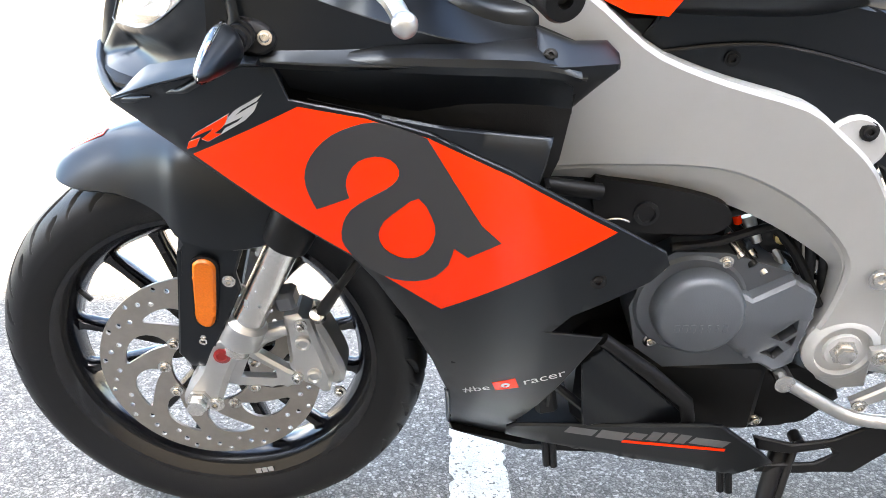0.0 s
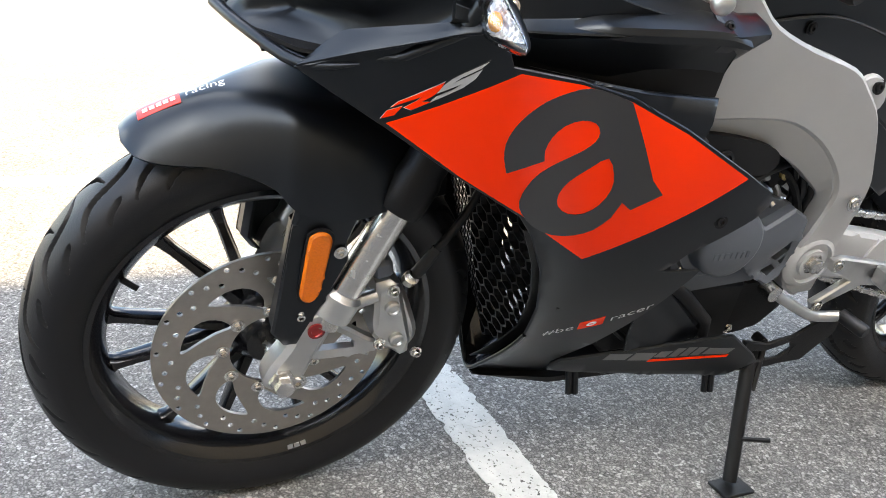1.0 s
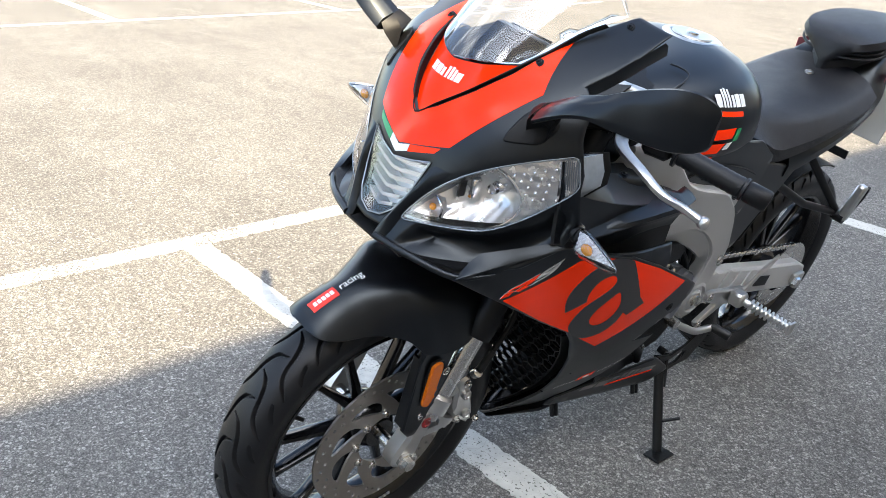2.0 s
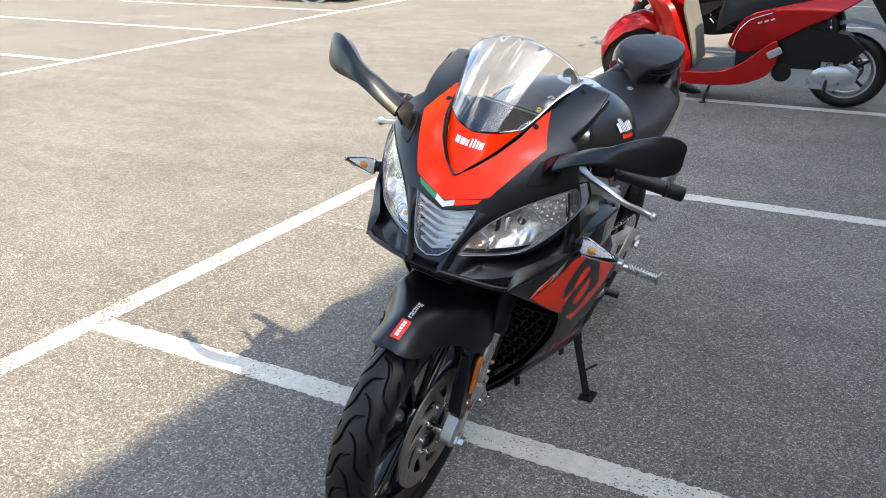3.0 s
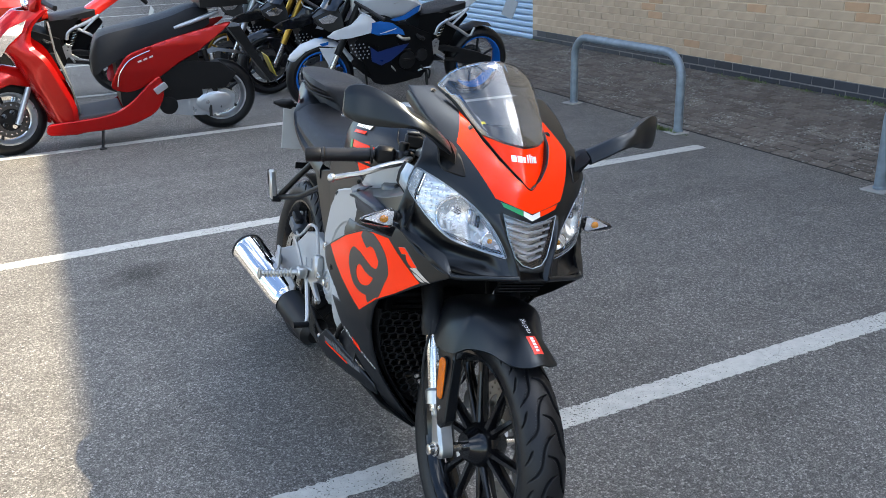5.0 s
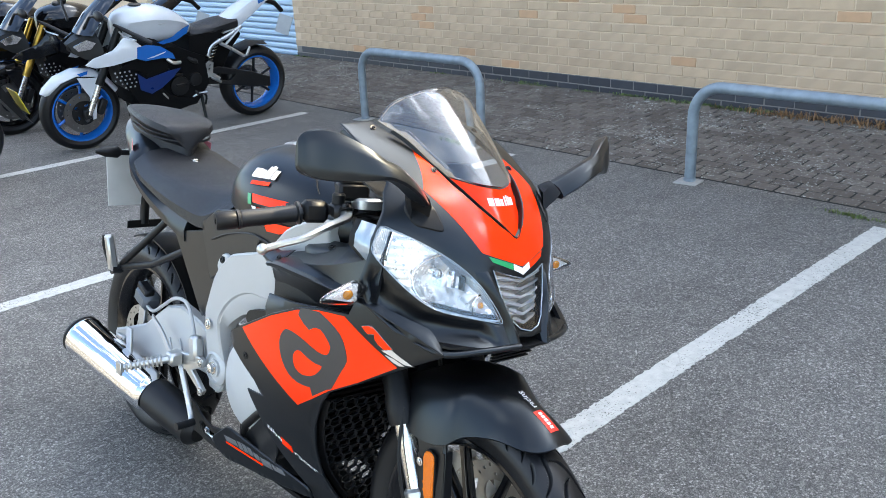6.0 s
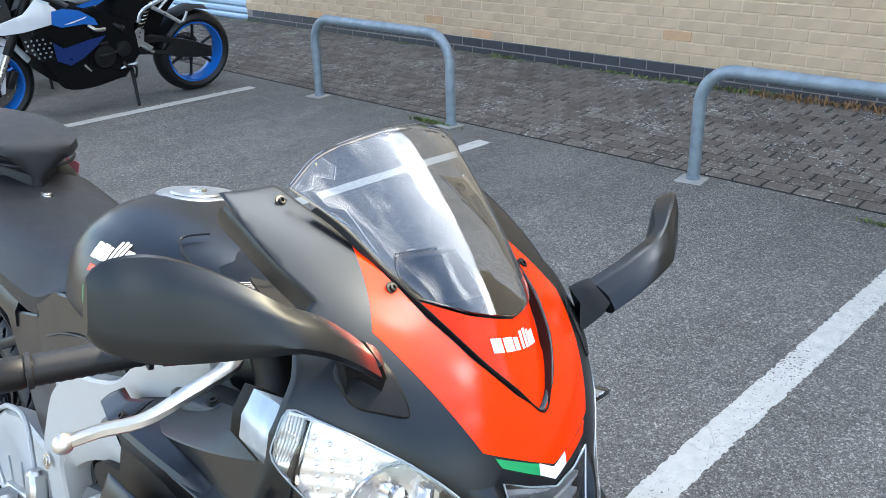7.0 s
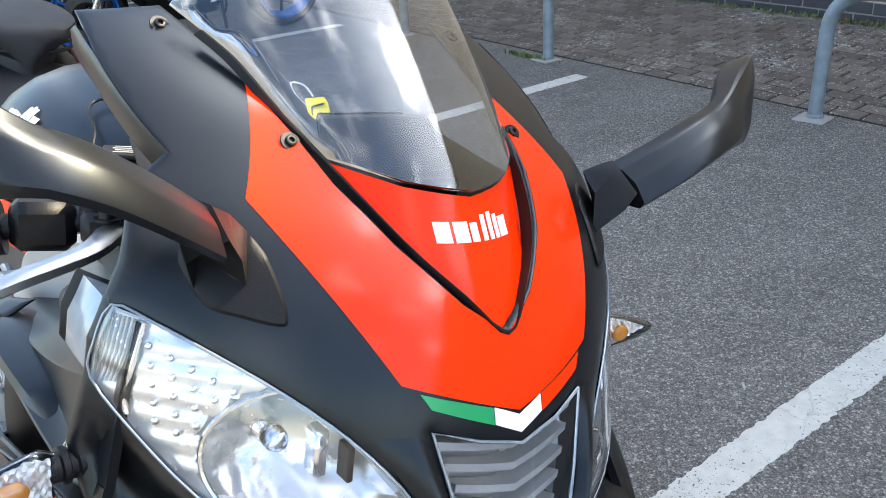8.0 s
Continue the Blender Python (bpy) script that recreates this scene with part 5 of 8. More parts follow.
def lamp(s):
    """A headlamp: main bowl, small side cup, dimpled panel and fluted end behind one clear lens."""
    pts = [(s * x, z) for x, z in HEAD]
    cx, cz = 0.15 * s, 0.855
    small = [(cx + (x - cx) * 0.965, cz + (z - cz) * 0.955) for x, z in pts]
    MX, MZ, MA, MB = 0.128, 0.842, 0.058, 0.052
    CX, CZ, CR = 0.088, 0.807, 0.021

    def bowl(x, z, d):
        ax = abs(x)
        r = math.hypot((ax - MX) / MA, (z - MZ) / MB)
        c = math.hypot(ax - CX, z - CZ) / CR
        deep = 0.011 + 0.0012 * math.sin(z * 420)
        if r < 1:
            turn = math.atan2(z - MZ, ax - MX)
            deep = 0.012 + 0.046 * (1 - r * r) + 0.0032 * abs(math.sin(turn * 6)) * r
            if z < MZ - 0.012:
                deep += 0.0022 * abs(math.sin(ax * 210))
        if c < 1:
            deep = max(deep, 0.014 + 0.018 * (1 - c * c))
        return (x, nose_y(x, z) + deep - d, z)
    body = part("headlamp", sheet(pts, lambda x, z, d: (x, nose_y(x, z) + 0.004 - d + (0.045 if d < -0.001 else 0), z), 0.004, 0.012, [small]), LAMPEDGE, bike, "clear-lens headlamp with chrome reflectors")
    part("reflector_bowl", sheet(small, bowl, 0, 0.004), LAMPS, body, "chrome faceted reflector", 32)
    part("lens", sheet(pts, nose(0.001), 0.003, 0.014), GLASS, body, "clear lens")
    part("lens_seal", tube([(x, nose_y(x, z) - 0.001, z) for x, z in cr(pts, 3, True)] + [(pts[0][0], nose_y(*pts[0]) - 0.001, pts[0][1])], 0.0009, 6), LAMPEDGE, body)
    # bright rim of the main bowl, where it stands clear of the lamp's edge
    ring = [(MX + MA * math.cos(a), MZ + MB * math.sin(a)) for a in np.linspace(-0.9, 1.75, 22)]
    part("bowl_rim", tube([(s * x, nose_y(x, z) + 0.0095, z) for x, z in ring], 0.0018, 6), CHROME, body)
    part("bulb_shield", lathe([(0.0, 0.0105), (0.006, 0.012), (0.016, 0.0115), (0.022, 0.0085), (0.022, 0.007), (0.012, 0.007), (0.008, 0.001)], 20, (0.146 * s, nose_y(0.146, 0.862) + 0.048, 0.860), way=(0, -1, -0.1)), CHROME, body, "chrome bulb shield")
    part("bulb", ball((0.146 * s, nose_y(0.146, 0.862) + 0.022, 0.857), (0.0085, 0.013, 0.0085)), GLASS, body)
    part("bulb_stay", cbox((0.122 * s, nose_y(0.122, 0.848) + 0.028, 0.848), (0.010, 0.016, 0.034), 0.003), CHROME, body)
    part("bulb_stay", cbox((0.107 * s, nose_y(0.107, 0.842) + 0.026, 0.842), (0.005, 0.014, 0.026), 0.002), DARK, body)
    part("side_bulb", ball((CX * s, nose_y(CX, CZ) + 0.012, CZ), 0.0055), BULB, body, "amber side bulb")
    part("cup_wall", tube([(s * (CX + CR * math.cos(a)), nose_y(CX, CZ) + 0.011, CZ + CR * math.sin(a)) for a in np.linspace(-0.7, 1.4, 12)], 0.0016, 6), CHROME, body)
    part("lower_trim", sheet([(s * x, z) for x, z in ((0.064, 0.783), (0.086, 0.7855), (0.123, 0.7925), (0.161, 0.802), (0.178, 0.815), (0.158, 0.8095), (0.12, 0.8005), (0.088, 0.7935), (0.069, 0.792))], nose(-0.006), 0.003, 0.008), GLOSS, body, "dark strip along the lamp's foot")
    for i in range(5):
        for j in range(5):
            x, z = 0.168 + 0.0092 * i, 0.852 + 0.0115 * j + 0.005 * (i - 2)
            r = math.hypot((x - MX) / MA, (z - MZ) / MB)
            if r < 1.08 or z > 0.905 + (x - 0.168) * 0.28 or x > 0.2155 - (z - 0.878) * 0.28 or z < 0.826 + (x - 0.19) * 1.5:
                continue
            part("lens_dimple", ball((s * x, nose_y(x, z) + 0.0095, z), (0.0029, 0.0026, 0.0029), 8, 5), CHROME, body)
    # fluted clear end beyond a bright wall
    part("end_wall", tube([(s * x, nose_y(x, z) + 0.006, z) for x, z in ((0.2065, 0.9225), (0.2125, 0.901), (0.2195, 0.876), (0.218, 0.864))], 0.0022, 8), CHROME, body)
    for k in range(7):
        f = 0.0022 + 0.0019 * k
        run = [(0.2085 + f, 0.9235 + 0.15 * f), (0.2145 + f, 0.902), (0.2205 + f * 0.9, 0.884 - 0.2 * f)]
        part("fluted_rib", tube([(s * x, nose_y(x, z) + 0.005, z) for x, z in run], 0.0008, 6), LAMPEDGE, body)
    part("lamp_bowl_back", sheet(pts, nose(-0.066), 0.002, 0.03), PLASTIC, body)
    return body


lamp(1)
lamp(-1)
cl = part("centre_lamp", sheet([(x * 0.985, 0.815 + (z - 0.815) * 0.985) for x, z in CENTRE], nose(-0.04), 0.002, 0.02), SILVERF, bike, "centre lamp of chrome chevron slats behind a clear lens")
for k in range(6):
    z = 0.858 - 0.0145 * k
    w = 0.062 - 0.0065 * k
    rings = [[(x, nose_y(x, z) + 0.008 + o, z - 0.012 * (1 - abs(x) / w) + dz) for o, dz in ((0, 0.002), (0, -0.004), (0.022, -0.011), (0.024, -0.006))] for x in np.linspace(-w, w, 9)]
    part("chevron_slat", loft(rings), SLATS, cl)
part("lens", sheet(CENTRE, nose(0.0008), 0.003, 0.014), GLASS, cl, "clear lens")
part("lens_seal", tube([(x, nose_y(x, z) - 0.001, z) for x, z in CENTRE + CENTRE[:1]], 0.0013, 6), LAMPEDGE, cl)

# windscreen with its painted foot
clear_half = [(0.0, 1.003), (0.045, 1.008), (0.082, 1.017), (0.096, 1.04), (0.110, 1.07), (0.133, 1.098), (0.112, 1.125), (0.087, 1.143), (0.045, 1.160), (0.0, 1.167)]
screen = part("windscreen", sheet(clear_half + [(-x, z) for x, z in reversed(clear_half[1:-1])], screen_skin(0.004), 0.003, 0.012), SCREEN, bike, "clear curved windscreen", 60)
screen.visible_shadow = False
foot_half = [(0.0, 0.9195), (0.0315, 0.9405), (0.0645, 0.9735), (0.0885, 1.0165), (0.045, 1.0065), (0.0, 1.0015)]


def sunk_skin(off=0.0):
    """The painted foot: it dips below the cowl towards its point."""
    def place(x, z, d):
        k = max(0.0, min(1.0, (1.045 - z) / 0.07))
        return screen_skin(0.004 - 0.009 * k * k * (3 - 2 * k) + off)(x, z, d)
    return place


foot = part("screen_foot", sheet(foot_half + [(-x, z) for x, z in reversed(foot_half[1:-1])], sunk_skin(), 0.003, 0.012), RED_GLOSS, screen, "orange-red painted foot of the windscreen", 60)
rail = [(0.13, 1.094), (0.112, 1.072), (0.098, 1.042), (0.085, 1.016), (0.058, 0.976), (0.027, 0.944), (0.0, 0.920)]
rail = rail + [(-x, z) for x, z in reversed(rail[:-1])]
seam = [(x, min(screen_y(x, z), nose_y(x, z)) - 0.0005, z) for x, z in cr(rail, 4)]
rim_wall = []
for x, y, z in seam[2:-2]:
    inward = Vector((-x * 0.03, 0, 0.004 * (1 - min(1, abs(x) / 0.05))))
    deep = Vector((0, 0.0085, -0.0068)) * (0.55 + 0.45 * max(0.0, min(1.0, (1.045 - z) / 0.07)))
    p = Vector((x, y, z))
    rim_wall.append([p + Vector((x * 0.012, -0.0012, 0.0008)), p + Vector((0, -0.0016, 0.0012)), p + inward * 0.5 + Vector((0, -0.001, 0.0008)), p + inward + deep, p + deep - inward])
# the cowl's inner wall, standing above the sunken foot
part("step_wall", loft(rim_wall), PLASTIC, screen, "black inner wall of the step around the screen foot")
for x, w, h in ((-0.027, 0.011, 0.012), (-0.0135, 0.011, 0.012), (-0.003, 0.006, 0.011), (0.006, 0.004, 0.015), (0.0125, 0.004, 0.016), (0.0185, 0.004, 0.014), (0.0265, 0.009, 0.012)):
    part("emblem_bar", sheet([(x - w / 2, 0.976), (x + w / 2, 0.976), (x + w / 2, 0.976 + h), (x - w / 2, 0.976 + h)], sunk_skin(0.0008), 0.0006, 0.006), WHITE, foot)
part("edge_bead", tube([(x, screen_y(x, z) - 0.002, z + 0.003) for x, z in cr(clear_half[5:], 4)] + [(-x, screen_y(x, z) - 0.002, z + 0.003) for x, z in reversed(cr(clear_half[5:], 4))], 0.0022, 6), GLASS, screen)

# dashboard, yoke and bars
dash = part("dashboard", cbox((0, -0.20, 0.985), (0.17, 0.05, 0.085), 0.014, pose(0, 0, 0, -48, 0, 0)), PLASTIC, bike, "black instrument panel")
part("display", cbox((0, -0.186, 1.004), (0.13, 0.006, 0.055), 0.003, pose(0, 0, 0, -48, 0, 0)), GLOSS, dash)
part("inner_cowl", sheet([(-0.10, -0.345), (0.10, -0.345), (0.14, -0.30), (0.165, -0.24), (0.17, -0.2), (0.15, -0.1), (0.08, -0.16), (-0.08, -0.16), (-0.15, -0.1), (-0.17, -0.2), (-0.165, -0.24), (-0.14, -0.30)], lambda x, y, d: (x, y, 0.93 + 0.25 * (y + 0.36) + d), 0.004, 0.03), PLASTIC, bike)
yoke = part("top_yoke", sheet(cr([(-0.14, -0.1), (-0.09, -0.125), (0, -0.09), (0.09, -0.125), (0.14, -0.1), (0.12, -0.06), (0.04, -0.02), (-0.04, -0.02), (-0.12, -0.06)], 3, True), lambda x, y, d: (x, y, 0.945 + 0.0 * y + d), 0.022, 0.02, edge=0.005), ALLOY, bike, "cast alloy top yoke")
part("ignition_lock", lathe([(0, 0.022), (0.02, 0.022), (0.024, 0.016), (0.024, 0.002)], 24, (0, -0.06, 0.945), way=(0, -0.2, 1)), STEEL, yoke)
part("stem_nut", lathe([(0, 0.016), (0.012, 0.016), (0.014, 0.01)], 6, (0, -0.1, 0.945), way=(0, 0, 1)), STEEL, yoke)
part("head_tube", tube([(0, -0.14, 0.72), (0, -0.04, 0.94)], 0.035, 20), DARK, bike)
part("lower_yoke", cbox((0, -0.165, 0.72), (0.27, 0.07, 0.03), 0.008, pose(0, 0, 0, -25, 0, 0)), DARK, bike)


def tag_skin(lift=0.0):
    """The hanging tag: u across, v up, folded at its middle strap."""
    return lambda u, v, d: (0.040 + 0.78 * u, -0.046 + 0.48 * v + (0.2 if u < 0 else -0.12) * u - d - lift, 0.994 + 0.74 * v + 0.17 * u)


tag = part("yellow_tag", sheet([(-0.031, -0.019), (-0.006, -0.021), (0.008, -0.021), (0.031, -0.017), (0.032, 0.012), (0.028, 0.019), (0.004, 0.021), (-0.006, 0.013), (-0.030, 0.010)], tag_skin(), 0.0012, 0.006), YELLOW, bike, "yellow paper tag on a white string")
part("tag_strap", sheet([(-0.010, -0.022), (0.002, -0.022), (0.000, 0.014), (-0.011, 0.014)], tag_skin(0.0018), 0.0008, 0.006), mat("navy_strap", (0.02, 0.03, 0.08), 0.5), tag)
part("tag_string", tube(cr([(0.034, -0.040, 1.002), (0.027, -0.034, 1.014), (0.033, -0.026, 1.024), (0.046, -0.028, 1.022), (0.054, -0.034, 1.012)], 4), 0.0010, 6), WHITE, tag)
for u, v, w in ((-0.026, 0.003, 0.011), (-0.026, -0.008, 0.009), (0.008, 0.010, 0.018), (0.008, 0.000, 0.012), (0.009, -0.010, 0.017)):
    part("tag_mark", sheet([(u, v), (u + w, v + 0.001), (u + w, v + 0.0032), (u, v + 0.0022)], tag_skin(0.0018), 0.0004, 0.006), DARK, tag)


def handlebar(s):
    a, b = Vector((s * 0.105, -0.085, 0.925)), Vector((s * 0.372, 0.0, 0.892))
    d = (b - a).normalized()
    bar = part("handlebar", tube([a, a + d * 0.24], 0.011, 14), DARK, bike, "black clip-on handlebar")
    part("clamp", lathe([(0, 0.027), (0, 0.034), (0.03, 0.034), (0.03, 0.027)], 20, (s * 0.107, fork_y(0.915), 0.905), way=(0, 0.466, 1)), DARK, bar)
    g0, g1 = a + d * 0.135, a + d * 0.255
    prof = []
    L = (g1 - g0).length
    prof = [(0, 0.014), (0, 0.0225), (0.005, 0.0225), (0.007, 0.0165)]
    for k in range(1, 12):
        prof += [(0.007 + (L - 0.014) * (k - 0.5) / 11, 0.0172), (0.007 + (L - 0.014) * k / 11, 0.0163)]
    prof += [(L - 0.005, 0.019), (L, 0.019), (L, 0.012)]
    part("grip", lathe(prof, 22, g0, way=d), RUBBER, bar, "black ribbed rubber grip")
    part("bar_end", lathe([(0, 0.012), (0, 0.016), (0.004, 0.0175), (0.034, 0.0175), (0.038, 0.015), (0.038, 0.006), (0.03, 0.005), (0.03, 0.0005)], 24, g1 + d * 0.001, way=d), PLASTIC, bar, "black bar-end weight")
    part("switch_pod", cbox(a + d * 0.105 + Vector((0, 0, 0.0)), (0.05, 0.036, 0.042), 0.01, pose(0, 0, 0, 0, 0, s * 17)), PLASTIC, bar, "black switch pod")
    part("switch", cbox(a + d * 0.105 + Vector((0, 0.02, 0.008)), (0.014, 0.01, 0.01), 0.003), RED if s > 0 else PLASTIC, bar)
    # lever with a ball end
    tip = Vector((s * 0.352, -0.110, 0.862))
    p0 = a + d * 0.062 + Vector((0, -0.035, 0.0))
    P = cr([p0, p0 + Vector((s * 0.03, -0.035, -0.004)), p0 + Vector((s * 0.085, -0.05, -0.014)), (tip + p0) / 2 + Vector((s * 0.035, -0.042, -0.004)), tip + Vector((-s * 0.03, -0.012, 0.010)), tip], 4)
    n = len(P)
    rings = []
    for i, p in enumerate(P):
        w = 0.011 - 0.0045 * i / n
        t = 0.0062
        q = (Vector(P[min(i + 1, n - 1)]) - Vector(P[max(i - 1, 0)])).normalized()
        e = q.cross(Vector((0, 0, 1))).normalized()
        rings.append([Vector(p) + e * w * x + Vector((0, 0, t * z)) for x, z in ((-1, -0.5), (-0.5, -1), (0.5, -1), (1, -0.5), (1, 0.5), (0.5, 1), (-0.5, 1), (-1, 0.5))])
    lever = part("lever", loft(rings), ALLOY, bar, "silver hand lever with a ball end")
    part("lever_ball", ball(tip, 0.0105, 14, 10), ALLOY, lever)
    part("lever_perch", cbox(p0 + Vector((s * 0.0, 0.018, 0.0)), (0.04, 0.045, 0.03), 0.007, pose(0, 0, 0, 0, 0, s * 15)), DARK, bar)
    part("perch_bolt", bolt(p0 + Vector((s * 0.006, -0.004, 0.010)), (0, 0, 1), 0.007, 0.007), DARK, bar)
    part("cable", tube(cr([p0 + Vector((-s * 0.02, 0, -0.004)), p0 + Vector((-s * 0.06, -0.02, -0.01)), (s * 0.06, -0.2, 0.9), (s * 0.05, -0.16, 0.8)], 5), 0.004, 8), PLASTIC, bar)
    if s < 0:
        part("fluid_reservoir", cbox((-0.135, -0.078, 0.955), (0.062, 0.04, 0.035), 0.006, pose(0, 0, 0, 0, 0, -20)), PLASTIC, bar, "black brake fluid reservoir with a printed lid")
        part("reservoir_lid", cbox((-0.135, -0.078, 0.974), (0.056, 0.034, 0.004), 0.002, pose(0, 0, 0, 0, 0, -20)), DARK, bar)
        for k in range(4):
            part("lid_mark", cbox((-0.135 + 0.002 * k, -0.087 + 0.006 * k, 0.9765), (0.046 - 0.004 * (k % 2), 0.0022, 0.0006), 0.0002, pose(0, 0, 0, 0, 0, -20)), GREY, bar)
        part("banjo_cap", lathe([(0, 0.013), (0.018, 0.013), (0.021, 0.010), (0.021, 0.001)], 18, (-0.172, -0.085, 0.932), way=(0, 0, 1)), PLASTIC, bar)
    else:
        part("steering_damper", tube([(0.08, -0.09, 0.972), (0.15, -0.05, 0.966)], 0.015, 18), ALLOY, bar)
    return bar


handlebar(1)
handlebar(-1)


SECTION = [(-0.85, -0.95), (-1.0, -0.55), (-0.55, 0.45), (0.12, 1.0), (0.95, 0.72), (1.0, -0.75), (0.7, -1.0)]


def mirror(s):
    root = part("mirror_root", loft([[(s * x, max(y, nose_y(x, z) + 0.002) if z < 0.965 else y, z) for x, y, z in r] for r in (
        [(0.156, -0.328, 0.950), (0.165, -0.338, 0.940), (0.182, -0.318, 0.945), (0.184, -0.292, 0.972), (0.170, -0.290, 0.995), (0.155, -0.320, 0.985)],
        [(0.169, -0.343, 0.976), (0.178, -0.338, 0.964), (0.192, -0.318, 0.968), (0.194, -0.300, 0.986), (0.182, -0.298, 1.003), (0.168, -0.322, 0.998)],
        [(0.178, -0.345, 0.990), (0.187, -0.334, 0.981), (0.197, -0.318, 0.984), (0.198, -0.306, 0.996), (0.189, -0.304, 1.007), (0.179, -0.322, 1.004)])]), PLASTIC, bike, "black mirror foot")
    base = cr([(0.186, 0.966), (0.184, 0.948), (0.178, 0.938), (0.163, 0.9345), (0.145, 0.9315), (0.1395, 0.936), (0.1405, 0.955), (0.146, 0.976), (0.166, 0.985)], 3, True)
    part("mirror_base", sheet([(s * x, z) for x, z in base], nose(0.004), 0.006, 0.008, edge=0.0025), PLASTIC, root, "black base plate of the mirror")
    path = cr([(0.182, -0.324, 0.990), (0.215, -0.338, 1.012), (0.250, -0.345, 1.032), (0.285, -0.342, 1.044), (0.320, -0.330, 1.052), (0.355, -0.315, 1.058), (0.385, -0.298, 1.060), (0.406, -0.284, 1.060)], 4)
    n = len(path)
    rings, spine = [], []
    for i, (x, y, z) in enumerate(path):
        k = i / (n - 1)
        hi = 0.014 + 0.006 * k if k < 0.4 else 0.0164 + 0.026 * math.sin(min(1, (k - 0.4) / 0.45) * math.pi / 2) * math.sqrt(max(0.04, 1 - max(0, (k - 0.7) / 0.3) ** 2))
        wi = 0.027 - 0.006 * k / 0.4 if k < 0.4 else 0.021 - 0.007 * min(1, (k - 0.4) / 0.2)
        deep = 1 + 1.3 * max(0, min(1, (k - 0.48) / 0.14)) - 0.7 * max(0, (k - 0.7) / 0.3)
        if k > 0.7:
            wi *= math.sqrt(max(0.04, 1 - ((k - 0.7) / 0.3) ** 2))
        back = 0.006 * k
        ring = []
        # a broad slanted front face, a crisp crest, a narrow top and a flat rear
        for (ay, az), (by, bz) in zip(SECTION, SECTION[1:] + SECTION[:1]):
            for f in (0.10, 0.5, 0.90):
                c, q = ay + (by - ay) * f, az + (bz - az) * f
                ring.append((s * x, y + back + wi * (deep if c > 0 else 1) * c, z + hi * q))
        rings.append(ring)
        spine.append((x, y + back + wi * deep))
    m = part("mirror", loft(rings), BLACK, bike, "black rear-view mirror on a curved arm", 24)
    face = [(0.305, 1.047), (0.320, 1.070), (0.345, 1.082), (0.374, 1.078), (0.386, 1.060), (0.374, 1.042), (0.345, 1.034), (0.320, 1.036)]
    part("mirror_glass", sheet(cr([(s * x, z) for x, z in face], 3, True), lambda x, z, d: (x, float(np.interp(abs(x), [p[0] for p in spine], [p[1] for p in spine])) - 0.0035 + d, z), 0.003, 0.02), CHROME, m, "mirror glass")
    return m


mirror(1)
mirror(-1)


def indicator(s):
    """A wedge-shaped turn signal: ribbed rubber stalk, black shell behind, clear lens before."""
    stalk = part("indicator", lathe([(-0.004, 0.004), (-0.004, 0.0135), (0.003, 0.0135), (0.004, 0.011), (0.008, 0.011), (0.009, 0.0135), (0.013, 0.0135), (0.014, 0.0105), (0.018, 0.0105), (0.019, 0.013), (0.023, 0.013), (0.024, 0.010), (0.032, 0.010)], 18, (s * 0.228, -0.260, 0.8175), way=(s, -0.05, -0.03)), RUBBER, bike, "turn signal with a clear lens on a rubber stalk")

    def rim(t):
        x = 0.256 + 0.082 * t
        h = 0.0212 * (1 - t) ** 0.72 * (0.66 + 0.34 * min(1, t * 9)) + 0.003
        return x, -0.2675 - 0.006 * t, 0.815 - 0.005 * t, h

    def shell(front, grow, deep):
        rings = []
        for t in np.linspace(0, 1, 14):
            x, y, z, h = rim(t)
            w = deep * (1 - t) ** 0.55 * (0.45 + 0.55 * min(1, t * 5)) + 0.0015
            turn = np.linspace(-math.pi / 2, math.pi / 2, 11)
            arc = [(s * x, y + (-1 if front else 1) * w * math.cos(a), z + h * grow * math.sin(a)) for a in turn]
            thin = [(s * x, y + (-1 if front else 1) * max(0.0004, w - 0.0014) * math.cos(a), z + max(0.001, h * grow - 0.0014) * math.sin(a)) for a in reversed(turn)]
            rings.append(arc + thin)
        return loft(rings)
    part("housing", shell(False, 0.88, 0.020), BLACK, stalk, "smooth black shell")
    part("lens", shell(True, 1.0, 0.017), GLASS, stalk, "clear indicator lens")
    part("lens_rim", tube([(s * x, y - 0.0005, z + h * 0.985 * k) for k, ts in ((1, np.linspace(0, 1, 10)), (-1, np.linspace(1, 0, 10))) for x, y, z, h in [rim(t) for t in ts]], 0.0009, 6), GLASS, stalk)
    part("reflector_cup", sheet([(0.259, 0.800), (0.259, 0.830), (0.272, 0.8315), (0.297, 0.824), (0.328, 0.812), (0.297, 0.804), (0.272, 0.798)], lambda x, z, d: (s * x, -0.2712 - 0.0016 * math.sin(x * 900) * math.sin(z * 800) - d, z), 0.001, 0.0022), INDIC, stalk)
    part("bulb", ball((s * 0.283, -0.2765, 0.8145), (0.0105, 0.0050, 0.0085)), BULB, stalk, "amber bulb")
    return stalk


indicator(1)
indicator(-1)
